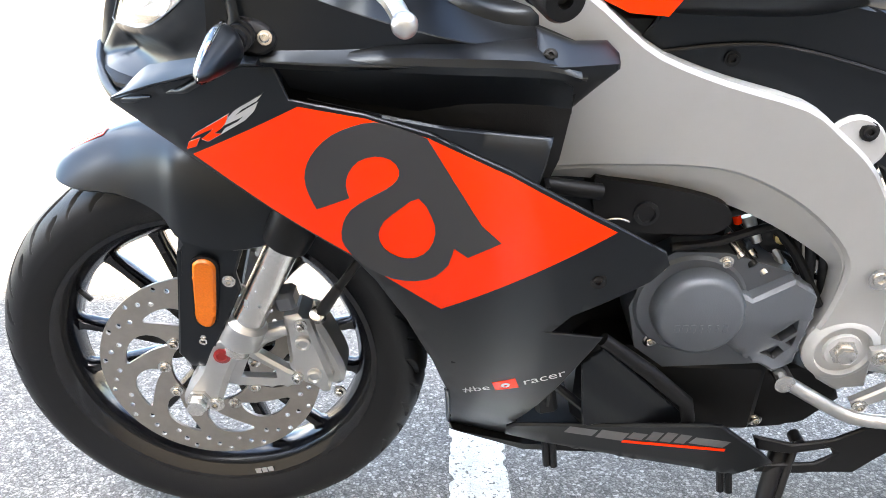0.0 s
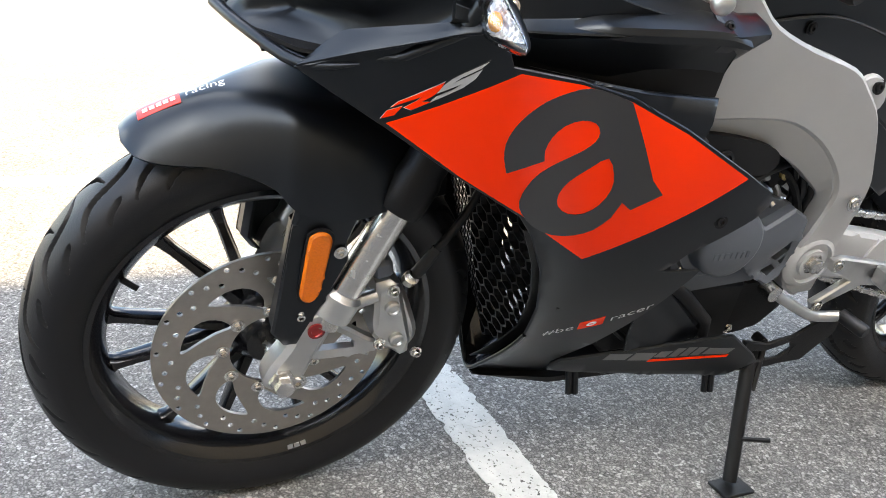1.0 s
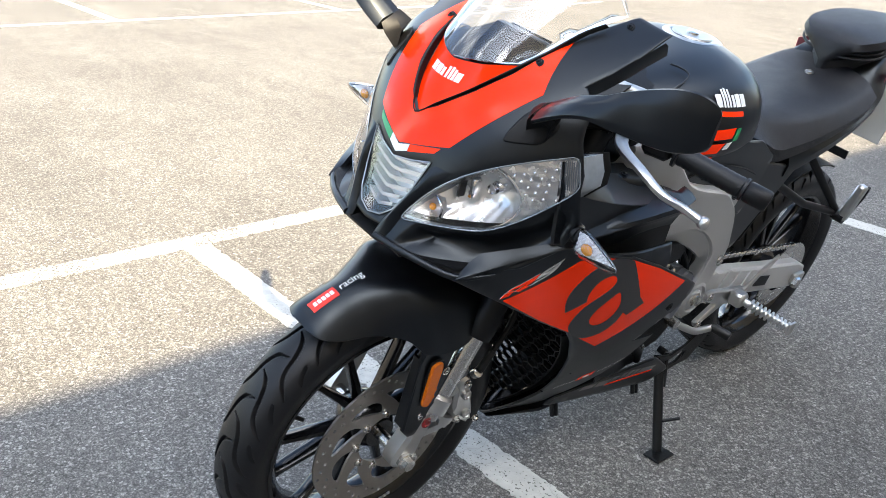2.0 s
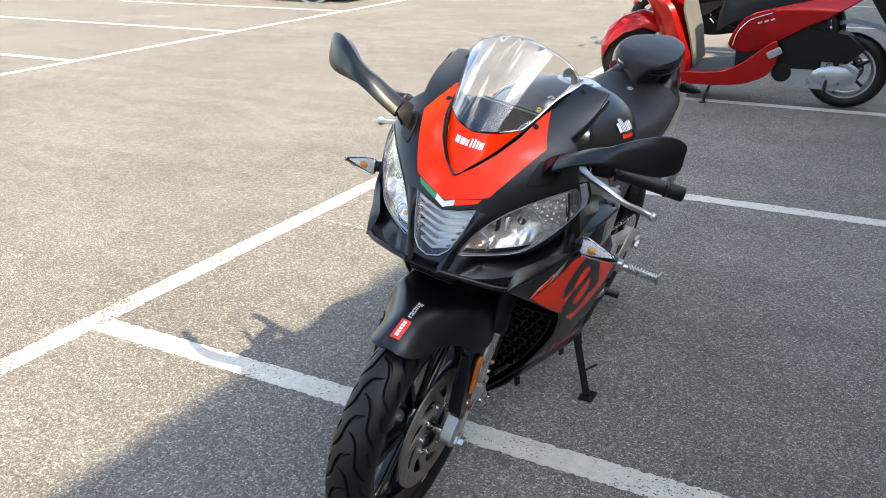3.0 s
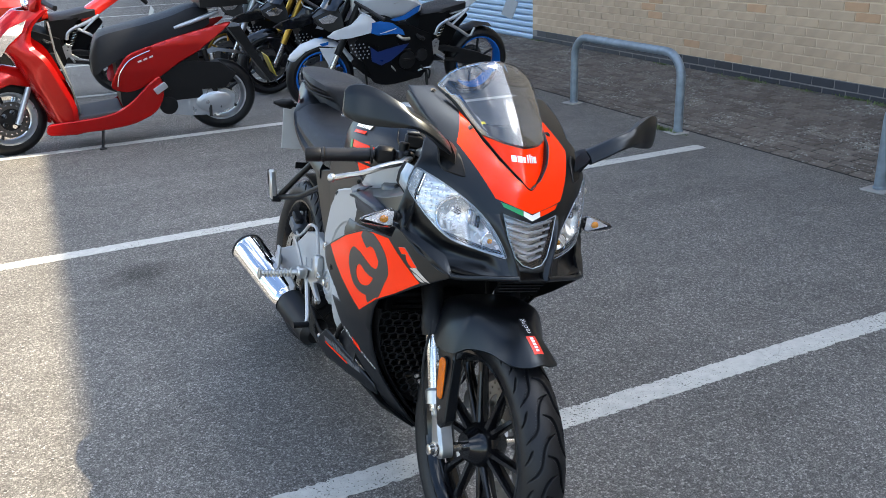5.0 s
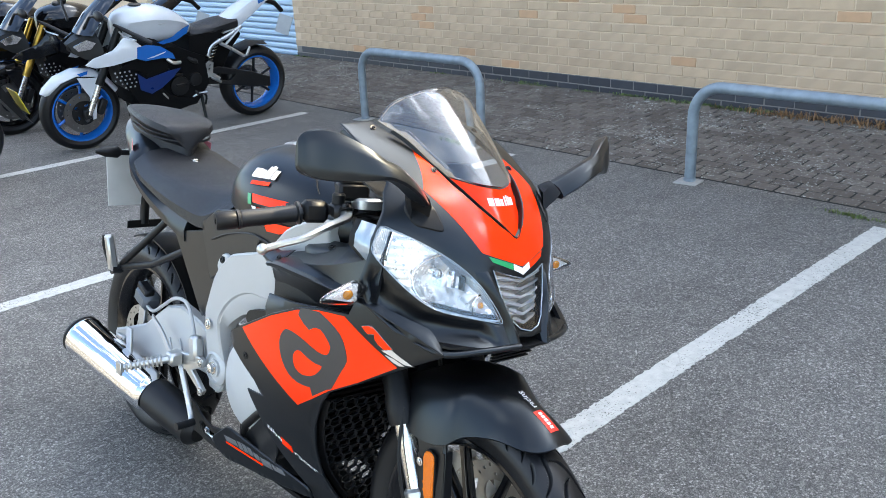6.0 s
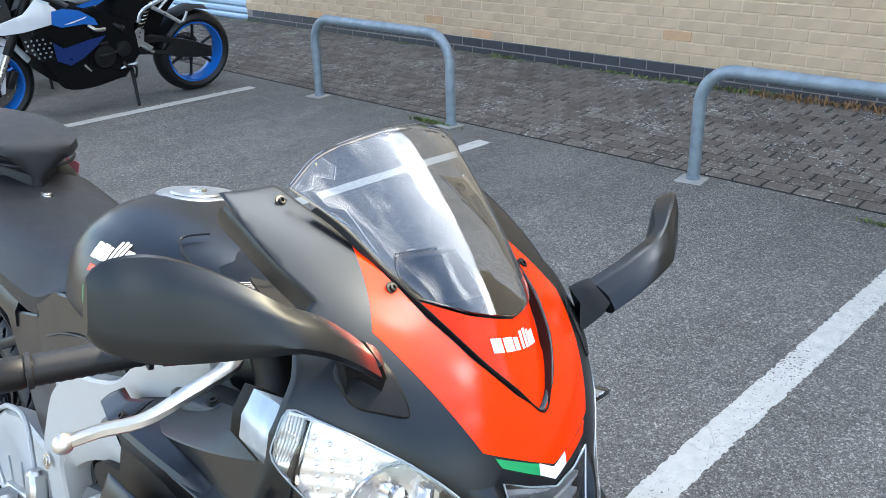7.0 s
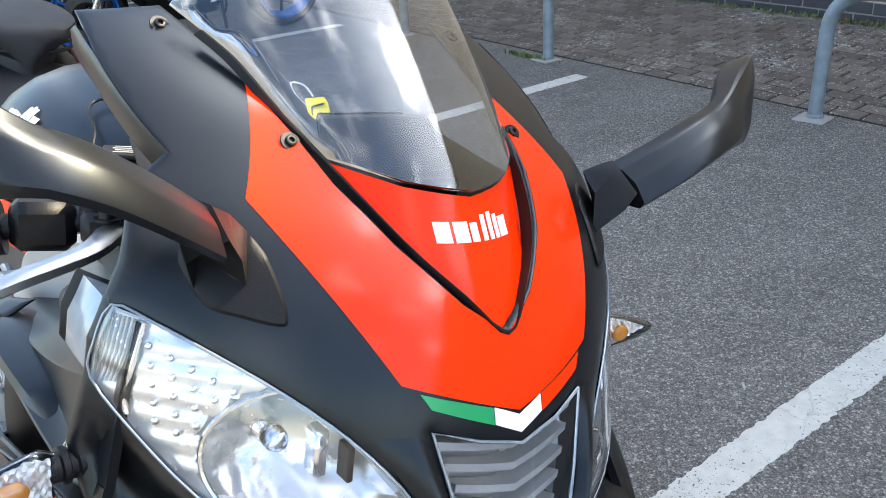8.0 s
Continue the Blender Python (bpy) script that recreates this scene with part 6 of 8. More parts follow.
# ---- frame, engine, tank, seat and tail
SPAR = cr([(-0.01, 0.66), (-0.025, 0.75), (-0.042, 0.82), (-0.045, 0.884)], 2)[:-1] + cr([(-0.045, 0.884), (-0.015, 0.886), (0.02, 0.872), (0.062, 0.845), (0.088, 0.824), (0.13, 0.794), (0.20, 0.768), (0.285, 0.744), (0.330, 0.714), (0.380, 0.670), (0.432, 0.592), (0.452, 0.555), (0.462, 0.497), (0.472, 0.40), (0.480, 0.34)], 3)
SPAR = SPAR + [(0.44, 0.335), (0.414, 0.352)] + cr([(0.386, 0.39), (0.384, 0.43), (0.390, 0.47), (0.392, 0.513), (0.385, 0.551), (0.349, 0.593), (0.296, 0.633), (0.232, 0.662), (0.169, 0.669), (0.08, 0.667)], 3)
ARCH = [(0.03, 0.66, 0.645), (0.08, 0.667, 0.645), (0.169, 0.669, 0.638), (0.232, 0.662, 0.622), (0.296, 0.633, 0.594), (0.349, 0.593, 0.561), (0.383, 0.551, 0.532), (0.391, 0.513, 0.50), (0.39, 0.47, 0.468)]


def spar_x(y, z):
    return 0.127 + (z - 0.413) * 0.163 - 0.45 * max(0.0, 0.05 - y) * max(0.0, min(1.0, (z - 0.70) / 0.1))


for s in (1, -1):
    spar = part("frame_spar", sheet(SPAR, lambda y, z, d: (s * (spar_x(y, z) + d), y, z), 0.05, 0.014, edge=0.0045), FRAME, bike, "silver-grey painted aluminium frame spar")
    lip = []
    for y, z, low in cr(ARCH, 4):
        k, x = z - low, spar_x(y, z)
        lip.append([(s * (x - 0.004), y, z + 0.004), (s * (x - 0.004), y - 0.08 * k, z - 0.1 * k), (s * (x - 0.022), y - 0.25 * k, low), (s * (x - 0.045), y - 0.25 * k, low), (s * (x - 0.045), y, z + 0.004)])
    part("spar_lip", loft(lip), FRAME, spar)
    part("pivot_boss", lathe([(0, 0.048), (0.006, 0.048), (0.012, 0.042), (0.014, 0.036), (0.008, 0.034), (0.008, 0.024), (0.014, 0.023)], 36, (s * 0.122, 0.424, 0.413), way=(s, 0, 0)), FRAME, spar)
    part("pivot_bolt", lathe([(0, 0.018), (0.004, 0.018), (0.005, 0.0125), (0.014, 0.0125), (0.016, 0.009)], 6, (s * 0.134, 0.424, 0.413), way=(s, 0, 0)), STEEL, spar)
    part("frame_tab", sheet(cr([(0.325, 0.715), (0.35, 0.728), (0.376, 0.716), (0.388, 0.69), (0.37, 0.67), (0.335, 0.69)], 3, True), flat(s, 0.158), 0.014, 0.014, edge=0.003), FRAME, spar)
    part("frame_bolt", bolt((s * 0.158, 0.362, 0.712), (s, 0, 0.2), 0.007, 0.004), DARK, spar)
    part("frame_bolt", bolt((s * 0.153, 0.428, 0.53), (s, 0, 0.1), 0.009, 0.004), STEEL, spar)
    # dark cover over the spar, beneath the tank
    part("side_cover", sheet([(0.11, 0.80), (0.135, 0.84), (0.26, 0.85), (0.42, 0.82), (0.50, 0.77), (0.44, 0.64), (0.36, 0.685), (0.30, 0.728), (0.20, 0.755), (0.13, 0.785)], lambda y, z, d: (s * (0.163 - 0.05 * (y - 0.1) + d), y, z), 0.006, 0.02, edge=0.003), BLACK, bike, "matt black side cover")
    part("cover_groove", tube(cr([(s * 0.1635, 0.133, 0.791), (s * 0.161, 0.198, 0.799), (s * 0.158, 0.26, 0.797), (s * 0.153, 0.359, 0.773), (s * 0.15, 0.43, 0.745)], 4), 0.0022, 6), RUBBER, bike)
    part("cover_bolt", bolt((s * 0.16, 0.205, 0.785), (s, 0, 0), 0.0055, 0.003), PLASTIC, bike)


# tank
def tank_ring(y, hw, zt, zb, n=28):
    zc = 0.862
    ring = []
    for j in range(n):
        a = 2 * math.pi * j / n
        c, q = math.cos(a), math.sin(a)
        x = hw * math.copysign(abs(c) ** 0.8, c)
        z = zc + (zt - zc) * abs(q) ** 0.8 if q >= 0 else zc - (zc - zb) * abs(q) ** 0.7
        ring.append((x * (1 if q >= 0 else 1 - 0.25 * abs(q)), y, z))
    return ring


def tank_x(y, z):
    """Half width of the tank's flank."""
    hw = 0.197 - 1.6 * (y - 0.19) ** 2
    zt = 0.997
    t = max(0.0, (z - 0.862) / (zt - 0.862))
    return hw * (1 - min(0.99, t) ** 2.5) ** 0.4


stations = cr([(-0.115, 0.085, 0.915, 0.83), (-0.08, 0.12, 0.945, 0.81), (0.0, 0.155, 0.972, 0.80), (0.08, 0.182, 0.987, 0.795), (0.19, 0.197, 1.0, 0.80), (0.28, 0.186, 1.0, 0.80), (0.35, 0.150, 0.972, 0.80), (0.40, 0.115, 0.93, 0.79), (0.44, 0.09, 0.875, 0.78)], 3)
tank = part("fuel_tank", loft([tank_ring(y, hw, zt, zb) for y, hw, zt, zb in stations]), BLACK, bike, "matt black fuel tank with orange-red stripes", 50)
part("filler_ring", lathe([(-0.004, 0.062), (0.003, 0.060), (0.006, 0.054), (0.005, 0.040), (0.008, 0.038), (0.008, 0.0004)], 40, (0, 0.262, 0.9945), way=(0, 0.04, 1)), ALLOY, tank, "bright alloy fuel cap ring")
part("filler_lock", lathe([(0, 0.013), (0.006, 0.012), (0.007, 0.001)], 20, (0, 0.262, 1.0), way=(0, 0.04, 1)), STEEL, tank)
part("tank_front_cover", sheet([(-0.135, -0.10), (-0.10, 0.09), (0.10, 0.09), (0.135, -0.10), (0.08, -0.13), (-0.08, -0.13)], lambda x, y, d: (x, y, 0.975 + 0.10 * y - 2.0 * x * x + 0.006 + d), 0.03, 0.03, edge=0.006), PLASTIC, tank, "black airbox cover")
for s in (1, -1):
    def tk(y, z, d, s=s):
        return (s * (tank_x(y, z) + d + 0.003), y, z)
    for x, w, h in ((0.238, 0.013, 0.014), (0.222, 0.013, 0.014), (0.209, 0.007, 0.013), (0.199, 0.0045, 0.019), (0.191, 0.0045, 0.020), (0.183, 0.0045, 0.019), (0.170, 0.014, 0.014)):
        part("emblem_bar", sheet([(x - 0.026 + i * w / 2 + j * 0.2 * h, 0.936 + j * 1.25 * h + (0.235 - x) * 0.06) for i, j in ((-1, 0), (1, 0), (1, 1), (-1, 1))], tk, 0.0008, 0.008), WHITE, tank)
    part("cover_seam", tube([(s * (tank_x(y, z) + 0.003), y, z) for y, z in cr([(0.088, 0.989), (0.104, 0.985), (0.107, 0.980), (0.085, 0.973), (0.052, 0.963), (0.030, 0.942), (0.011, 0.920)], 5)], 0.0016, 6), RUBBER, tank)
    part("emblem_underline", sheet([(0.208, 0.929), (0.145, 0.934), (0.145, 0.926), (0.208, 0.921)], tk, 0.0008, 0.01), RED, tank)
    part("green_stripe", sheet([(0.205, 0.902), (0.192, 0.902), (0.184, 0.880), (0.197, 0.880)], tk, 0.0008, 0.01), GREEN, tank, "green stripe")
    part("red_stripe", sheet([(0.187, 0.904), (0.03, 0.904), (0.03, 0.886), (0.179, 0.886)], tk, 0.0008, 0.012), RED, tank, "orange-red stripe")
    part("white_stripe", sheet([(0.182, 0.878), (0.168, 0.878), (0.160, 0.866), (0.174, 0.866)], tk, 0.0008, 0.01), WHITE, tank)
    part("red_stripe", sheet([(0.163, 0.878), (0.03, 0.878), (0.03, 0.860), (0.147, 0.860)], tk, 0.0008, 0.012), RED, tank, "orange-red stripe")
    part("red_stripe", sheet([(0.14, 0.853), (0.04, 0.853), (0.092, 0.833), (0.127, 0.833)], tk, 0.0008, 0.012), RED, tank, "orange-red stripe")


# seat and tail
def ring_box(y, hw_t, hw_b, zt, zb, crown=0.01, edge=0.9):
    pts = []
    for x, z in ((-hw_b, zb), (-hw_b * 1.02, zb + (zt - zb) * 0.35), (-hw_t * 1.03, zb + (zt - zb) * 0.8), (-hw_t * edge, zt - 0.002), (-hw_t * 0.5, zt + crown * 0.7), (0, zt + crown), (hw_t * 0.5, zt + crown * 0.7), (hw_t * edge, zt - 0.002), (hw_t * 1.03, zb + (zt - zb) * 0.8), (hw_b * 1.02, zb + (zt - zb) * 0.35), (hw_b, zb)):
        pts.append((x, y, z))
    return pts


part("rider_seat", loft([ring_box(*r) for r in cr([(0.405, 0.07, 0.12, 0.86, 0.80), (0.44, 0.085, 0.135, 0.848, 0.79), (0.50, 0.105, 0.143, 0.842, 0.757), (0.58, 0.125, 0.150, 0.842, 0.765), (0.68, 0.135, 0.155, 0.848, 0.785), (0.77, 0.134, 0.154, 0.858, 0.805), (0.84, 0.130, 0.150, 0.872, 0.822), (0.892, 0.112, 0.140, 0.893, 0.845)], 3)]), SEATM, bike, "black vinyl rider seat")
part("tail_cowl", loft([ring_box(*r) for r in cr([(0.60, 0.12, 0.135, 0.78, 0.70), (0.72, 0.12, 0.142, 0.80, 0.735), (0.82, 0.112, 0.146, 0.830, 0.775), (0.885, 0.108, 0.144, 0.866, 0.808), (0.925, 0.106, 0.138, 0.905, 0.828), (1.00, 0.085, 0.105, 0.938, 0.86), (1.10, 0.055, 0.075, 0.955, 0.905), (1.16, 0.03, 0.04, 0.962, 0.94)], 3)]), BLACK, bike, "matt black pointed tail unit")
pad = part("pillion_pad", loft([ring_box(*r, 0.004, 0.98) for r in cr([(0.846, 0.030, 0.006, 0.948, 0.877), (0.856, 0.062, 0.016, 0.963, 0.877), (0.880, 0.086, 0.036, 0.974, 0.881), (0.912, 0.097, 0.058, 0.981, 0.889), (0.97, 0.098, 0.080, 0.989, 0.910), (1.04, 0.088, 0.076, 0.995, 0.93), (1.12, 0.062, 0.05, 0.996, 0.945), (1.19, 0.030, 0.022, 0.990, 0.958)], 3)]), SEATM, bike, "black vinyl pillion pad", 38)
for dz, r in ((0.0, 0.0034), (0.012, 0.0022)):
    half_welt = [(0.087, 1.03, 0.955 + dz), (0.0965, 0.965, 0.946 + dz), (0.0955, 0.914, 0.937 + dz), (0.080, 0.883, 0.931 + dz), (0.055, 0.862, 0.926 + dz), (0.02, 0.852, 0.923 + dz)]
    part("pad_welt", tube(cr(half_welt + [(-x, y, z) for x, y, z in reversed(half_welt)], 4), r, 8), SEATM, pad)
part("bolt_boss", lathe([(-0.004, 0.019), (0.003, 0.017), (0.004, 0.011)], 22, (0, 0.812, 0.871), way=(0, -0.25, 1)), PLASTIC, bike)
part("seat_bolt", bolt((0, 0.812, 0.875), (0, -0.25, 1), 0.008, 0.005), STEEL, bike)
for s in (1, -1):
    part("tail_sticker", sheet([(0.95, 0.885), (0.985, 0.892), (0.982, 0.915), (0.948, 0.908)], lambda y, z, d: (s * (0.122 - 0.4 * (y - 0.95) + d), y, z), 0.001, 0.02), mat("pink_sticker", (0.7, 0.2, 0.22), 0.4), bike, "small red and white sticker")
    part("under_seat_panel", sheet([(0.38, 0.80), (0.50, 0.752), (0.66, 0.715), (0.62, 0.66), (0.52, 0.52), (0.47, 0.55), (0.44, 0.60), (0.40, 0.66)], lambda y, z, d: (s * (0.132 + 0.05 * (z - 0.7) + d), y, z), 0.006, 0.022, edge=0.003), BLACK, bike, "matt black panel beneath the seat")
    part("subframe_tube", tube([(s * 0.10, 0.47, 0.63), (s * 0.09, 0.74, 0.74), (s * 0.08, 0.95, 0.83)], 0.013, 12), DARK, bike)
    part("peg_stay", tube([(s * 0.115, 0.60, 0.68), (s * 0.14, 0.76, 0.60), (s * 0.165, 0.90, 0.56)], 0.010, 12), DARK, bike)
    part("peg_stay", tube([(s * 0.10, 0.72, 0.75), (s * 0.14, 0.80, 0.66), (s * 0.165, 0.90, 0.57)], 0.010, 12), DARK, bike)
    pg = part("pillion_peg", cbox((s * 0.195, 0.907, 0.602), (0.022, 0.026, 0.105), 0.006, pose(0, 0, 0, 0, s * 8, 0)), ALLOY, bike, "folded-up alloy pillion footpeg")
    part("peg_joint", lathe([(0, 0.014), (0.03, 0.014)], 16, (s * 0.165, 0.905, 0.555), way=(s, 0, 0)), DARK, pg)
    part("peg_loop", tube(cr([(s * 0.19, 0.93, 0.56), (s * 0.2, 0.945, 0.61), (s * 0.21, 0.925, 0.648)], 4), 0.004, 8), DARK, pg)
# number plate, its holder and rear lamps
holder = part("plate_holder", tube(cr([(0, 1.02, 0.86), (0, 1.08, 0.80), (0, 1.12, 0.70), (0, 1.125, 0.63)], 4), 0.014, 10), PLASTIC, bike)
part("number_plate", cbox((-0.0, 1.135, 0.775), (0.23, 0.004, 0.17), 0.002, pose(0, 0, 0, -8, 0, 0)), mat("plate_back", (0.45, 0.45, 0.43), 0.5), bike, "number plate seen from its grey back")
part("plate_bracket", cbox((0, 1.122, 0.63), (0.11, 0.006, 0.024), 0.002), PLASTIC, bike)
for s in (1, -1):
    ri = part("rear_indicator", tube([(s * 0.03, 1.09, 0.855), (s * 0.10, 1.09, 0.858)], 0.008, 10), RUBBER, bike, "rear turn signal")
    part("lens", loft([[(s * x, 1.09 + r * math.cos(a), 0.86 + r * 1.1 * math.sin(a)) for a in np.linspace(0, 6.283, 13)[:-1]] for x, r in ((0.095, 0.010), (0.105, 0.017), (0.14, 0.014), (0.17, 0.004))]), PLASTIC, ri)

# engine and what hangs on it
case = part("engine", loft([[(x, y, z) for y, z in ((0.172, 0.52), (0.20, 0.54), (0.26, 0.54), (0.345, 0.515), (0.37, 0.48), (0.362, 0.40), (0.33, 0.38), (0.27, 0.375), (0.21, 0.37), (0.17, 0.40), (0.155, 0.46))] for x in (-0.125, -0.115, 0.110, 0.120)]), ENGINE, bike, "grey single-cylinder engine", 30)
part("cover_ring", lathe([(0, 0.069), (0.008, 0.069), (0.012, 0.065), (0.012, 0.05)], 44, (0.112, 0.228, 0.467), way=(1, 0, 0)), ENGINE, case)
part("alternator_cover", lathe([(0, 0.057), (0.024, 0.0545), (0.031, 0.051), (0.0335, 0.046), (0.034, 0.0004)], 48, (0.118, 0.235, 0.466), way=(1, 0, 0)), ENGINE, case, "round grey alternator cover")
for k, w in enumerate((0.006, 0.006, 0.006, 0.003, 0.003, 0.003, 0.006)):
    part("cast_bar", cbox((0.1522, 0.208 + 0.0095 * k, 0.452 + 0.0003 * k), (0.001, w, 0.011), 0.0004), ENGINE, case)
for a in (62, 128, 234, 305):
    part("cover_bolt", bolt((0.120, 0.228 + 0.069 * math.cos(radians(a)), 0.467 + 0.069 * math.sin(radians(a))), (1, 0, 0), 0.006, 0.006), STEEL, case)
part("sprocket_cover", sheet([(0.272, 0.50), (0.295, 0.488), (0.341, 0.515), (0.366, 0.502), (0.372, 0.488), (0.366, 0.394), (0.345, 0.379), (0.292, 0.408), (0.272, 0.425)], lambda y, z, d: (0.138 + 0.006 * max(0, 1 - abs(z - 0.46) / 0.05) + d, y, z), 0.024, 0.01, [[(0.330, 0.432), (0.356, 0.462), (0.359, 0.443), (0.344, 0.426)], [(0.322, 0.407), (0.341, 0.420), (0.352, 0.410), (0.342, 0.397)], [(0.349, 0.424), (0.360, 0.437), (0.359, 0.418)]], edge=0.004), ENGINE, case, "grey sprocket cover")
part("clutch_cover", lathe([(0, 0.112), (0.018, 0.110), (0.028, 0.095), (0.030, 0.0004)], 44, (-0.118, 0.25, 0.425), way=(-1, 0, 0)), FRAME, case, "light grey clutch cover")
part("cylinder", loft([[(x, y + 0.1 * (0.56 - z) * -1, z) for x, y in ((-0.075, 0.12), (0.075, 0.12), (0.085, 0.2), (0.075, 0.27), (-0.075, 0.27), (-0.085, 0.2))] for z in (0.50, 0.56, 0.565, 0.62, 0.66)]), DARK, case, "dark cylinder and head")
part("throttle_body", tube([(0.02, 0.24, 0.63), (0.02, 0.30, 0.66)], 0.028, 20), ALLOY, case)
part("airbox", loft([[(x, y, z) for y, z in cr(((0.085, 0.652), (0.098, 0.650), (0.166, 0.641), (0.225, 0.626), (0.24, 0.607), (0.23, 0.592), (0.206, 0.587), (0.123, 0.588), (0.095, 0.60), (0.085, 0.625)), 3, True)] for x in (-0.162, -0.158, -0.145, 0.145, 0.158, 0.162)]), PLASTIC, bike, "black air duct", 30)
for s in (1, -1):
    part("duct_plug", lathe([(0, 0.014), (0.004, 0.014), (0.005, 0.010), (0.002, 0.009), (0.002, 0.001)], 18, (s * 0.162, 0.145, 0.612), way=(s, 0, 0)), RUBBER, bike)
    part("duct_clip", tube(cr([(s * 0.163, 0.10, 0.602), (s * 0.166, 0.115, 0.606), (s * 0.163, 0.128, 0.601)], 3), 0.0014, 6), STEEL, bike)
rnd = random.Random(3)
for k in range(14):
    y, z = 0.24 + 0.012 * k, 0.60 - 0.006 * k + rnd.uniform(-0.03, 0.03)
    x = rnd.uniform(0.02, 0.11)
    part("hose", tube(cr([(x, y, z), (x + rnd.uniform(-0.02, 0.03), y + 0.03, z - 0.03), (x + rnd.uniform(-0.03, 0.02), y + rnd.uniform(0.03, 0.08), z - rnd.uniform(0.05, 0.1))], 4), rnd.uniform(0.003, 0.008), 8), rnd.choice([PLASTIC, PLASTIC, DARK, ALLOY]), case)
part("wiring_loom", tube(cr([(0.12, 0.14, 0.60), (0.125, 0.2, 0.588), (0.12, 0.27, 0.60), (0.10, 0.34, 0.61)], 5), 0.007, 10), PLASTIC, case)
part("injector", tube([(0.09, 0.285, 0.575), (0.1, 0.30, 0.545)], [0.009, 0.006], 12), ALLOY, case)
part("injector", tube([(0.10, 0.268, 0.58), (0.10, 0.272, 0.57)], 0.005, 10), RED, case)
# dark sheets added behind the engine so its gaps stay dark
both("engine_backdrop", lambda s: sheet([(0.05, 0.62), (0.14, 0.63), (0.24, 0.60), (0.30, 0.54), (0.40, 0.47), (0.44, 0.42), (0.44, 0.30), (0.40, 0.25), (0.13, 0.25), (0.07, 0.36), (0.03, 0.42)], flat(s, 0.02), 0.004, 0.05), DARK)

# belly pan, guards, chain, stand
for s in (1, -1):
    def belly(y, z, d, s=s):
        return (s * (0.115 + 0.17 * (y - 0.03) + 0.3 * (z - 0.26) + d), y, z)
    pan = part("belly_pan", sheet([(0.02, 0.252), (0.03, 0.262), (0.084, 0.275), (0.18, 0.298), (0.266, 0.320), (0.283, 0.321), (0.310, 0.300), (0.345, 0.273), (0.362, 0.254), (0.325, 0.216), (0.2, 0.219), (0.062, 0.227), (0.02, 0.233)], belly, 0.006, 0.018, edge=0.003), BLACK, bike, "matt black belly pan")
    for x, w, h, lo in ((0.116, 0.036, 0.015, 0), (0.156, 0.034, 0.019, -0.005), (0.187, 0.018, 0.015, 0), (0.208, 0.013, 0.021, 0), (0.225, 0.013, 0.022, 0), (0.242, 0.013, 0.020, 0), (0.275, 0.042, 0.015, 0)):
        b = 0.260 + 0.095 * (x - 0.1) + lo
        part("emblem_bar", sheet([(x - w / 2 - 0.003, b), (x + w / 2 - 0.003, b), (x + w / 2 + 0.003, b + h), (x - w / 2 + 0.003, b + h)], lambda y, z, d: belly(y, z, d + 0.0006), 0.0008, 0.012), DULLF, pan)
    part("emblem_underline", sheet([(0.17, 0.262), (0.297, 0.275), (0.297, 0.269), (0.17, 0.256)], lambda y, z, d: belly(y, z, d + 0.0006), 0.0008, 0.012), RED, pan)
    part("heat_shield", sheet([(0.100, 0.394), (0.123, 0.423), (0.180, 0.372), (0.244, 0.310), (0.242, 0.296), (0.114, 0.288)], lambda y, z, d: (s * (0.142 + 0.1 * (z - 0.3) + 0.010 * abs(((y - 0.1) * 0.8 + (z - 0.29) * 0.9) * 14 % 1 - 0.5) + d), y, z), 0.004, 0.008, edge=0.002), BLACK, bike, "", 20)
    part("shield_arm", tube([(s * 0.15, 0.122, 0.432), (s * 0.15, 0.185, 0.385), (s * 0.148, 0.240, 0.335), (s * 0.146, 0.248, 0.306)], [0.009, 0.010, 0.010, 0.009], 12), PLASTIC, bike)
    part("fairing_stay", tube([(s * 0.12, 0.05, 0.36), (s * 0.125, 0.12, 0.30)], 0.006, 8), DARK, bike)
    part("pan_tail", sheet([(0.335, 0.285), (0.39, 0.272), (0.44, 0.282), (0.477, 0.304), (0.53, 0.312), (0.53, 0.28), (0.507, 0.255), (0.48, 0.226), (0.35, 0.222), (0.36, 0.236), (0.425, 0.240), (0.447, 0.256), (0.44, 0.268), (0.39, 0.256), (0.345, 0.262)], flat(s, 0.152), 0.005, 0.02, edge=0.002), PLASTIC, bike)
for y, x in ((0.078, 0.06), (0.088, 0.062), (0.315, 0.10), (0.326, 0.102)):
    part("drain_hose", tube([(x + 0.02, y, 0.21), (x + 0.03, y + 0.006, 0.165)], 0.0055, 8), RUBBER, bike)
part("sump", cbox((0, 0.24, 0.30), (0.19, 0.26, 0.14), 0.02), DARK, case)
part("stand_bracket", sheet([(0.30, 0.345), (0.40, 0.35), (0.455, 0.33), (0.47, 0.295), (0.44, 0.262), (0.40, 0.243), (0.33, 0.235)], lambda y, z, d: (0.085 + d, y, z), 0.05, 0.02, edge=0.004), PLASTIC, case, "black cast stand bracket")
for y, z in ((0.362, 0.258), (0.345, 0.292)):
    part("bracket_bolt", bolt((0.087, y, z), (1, 0, 0), 0.0065, 0.006), STEEL, case)
part("throttle_body", lathe([(0, 0.012), (0.0, 0.023), (0.03, 0.023), (0.032, 0.026), (0.038, 0.026), (0.04, 0.018), (0.043, 0.014), (0.043, 0.001)], 22, (0.06, 0.322, 0.552), way=(1, 0.1, 0.1)), PLASTIC, case, "black throttle body")
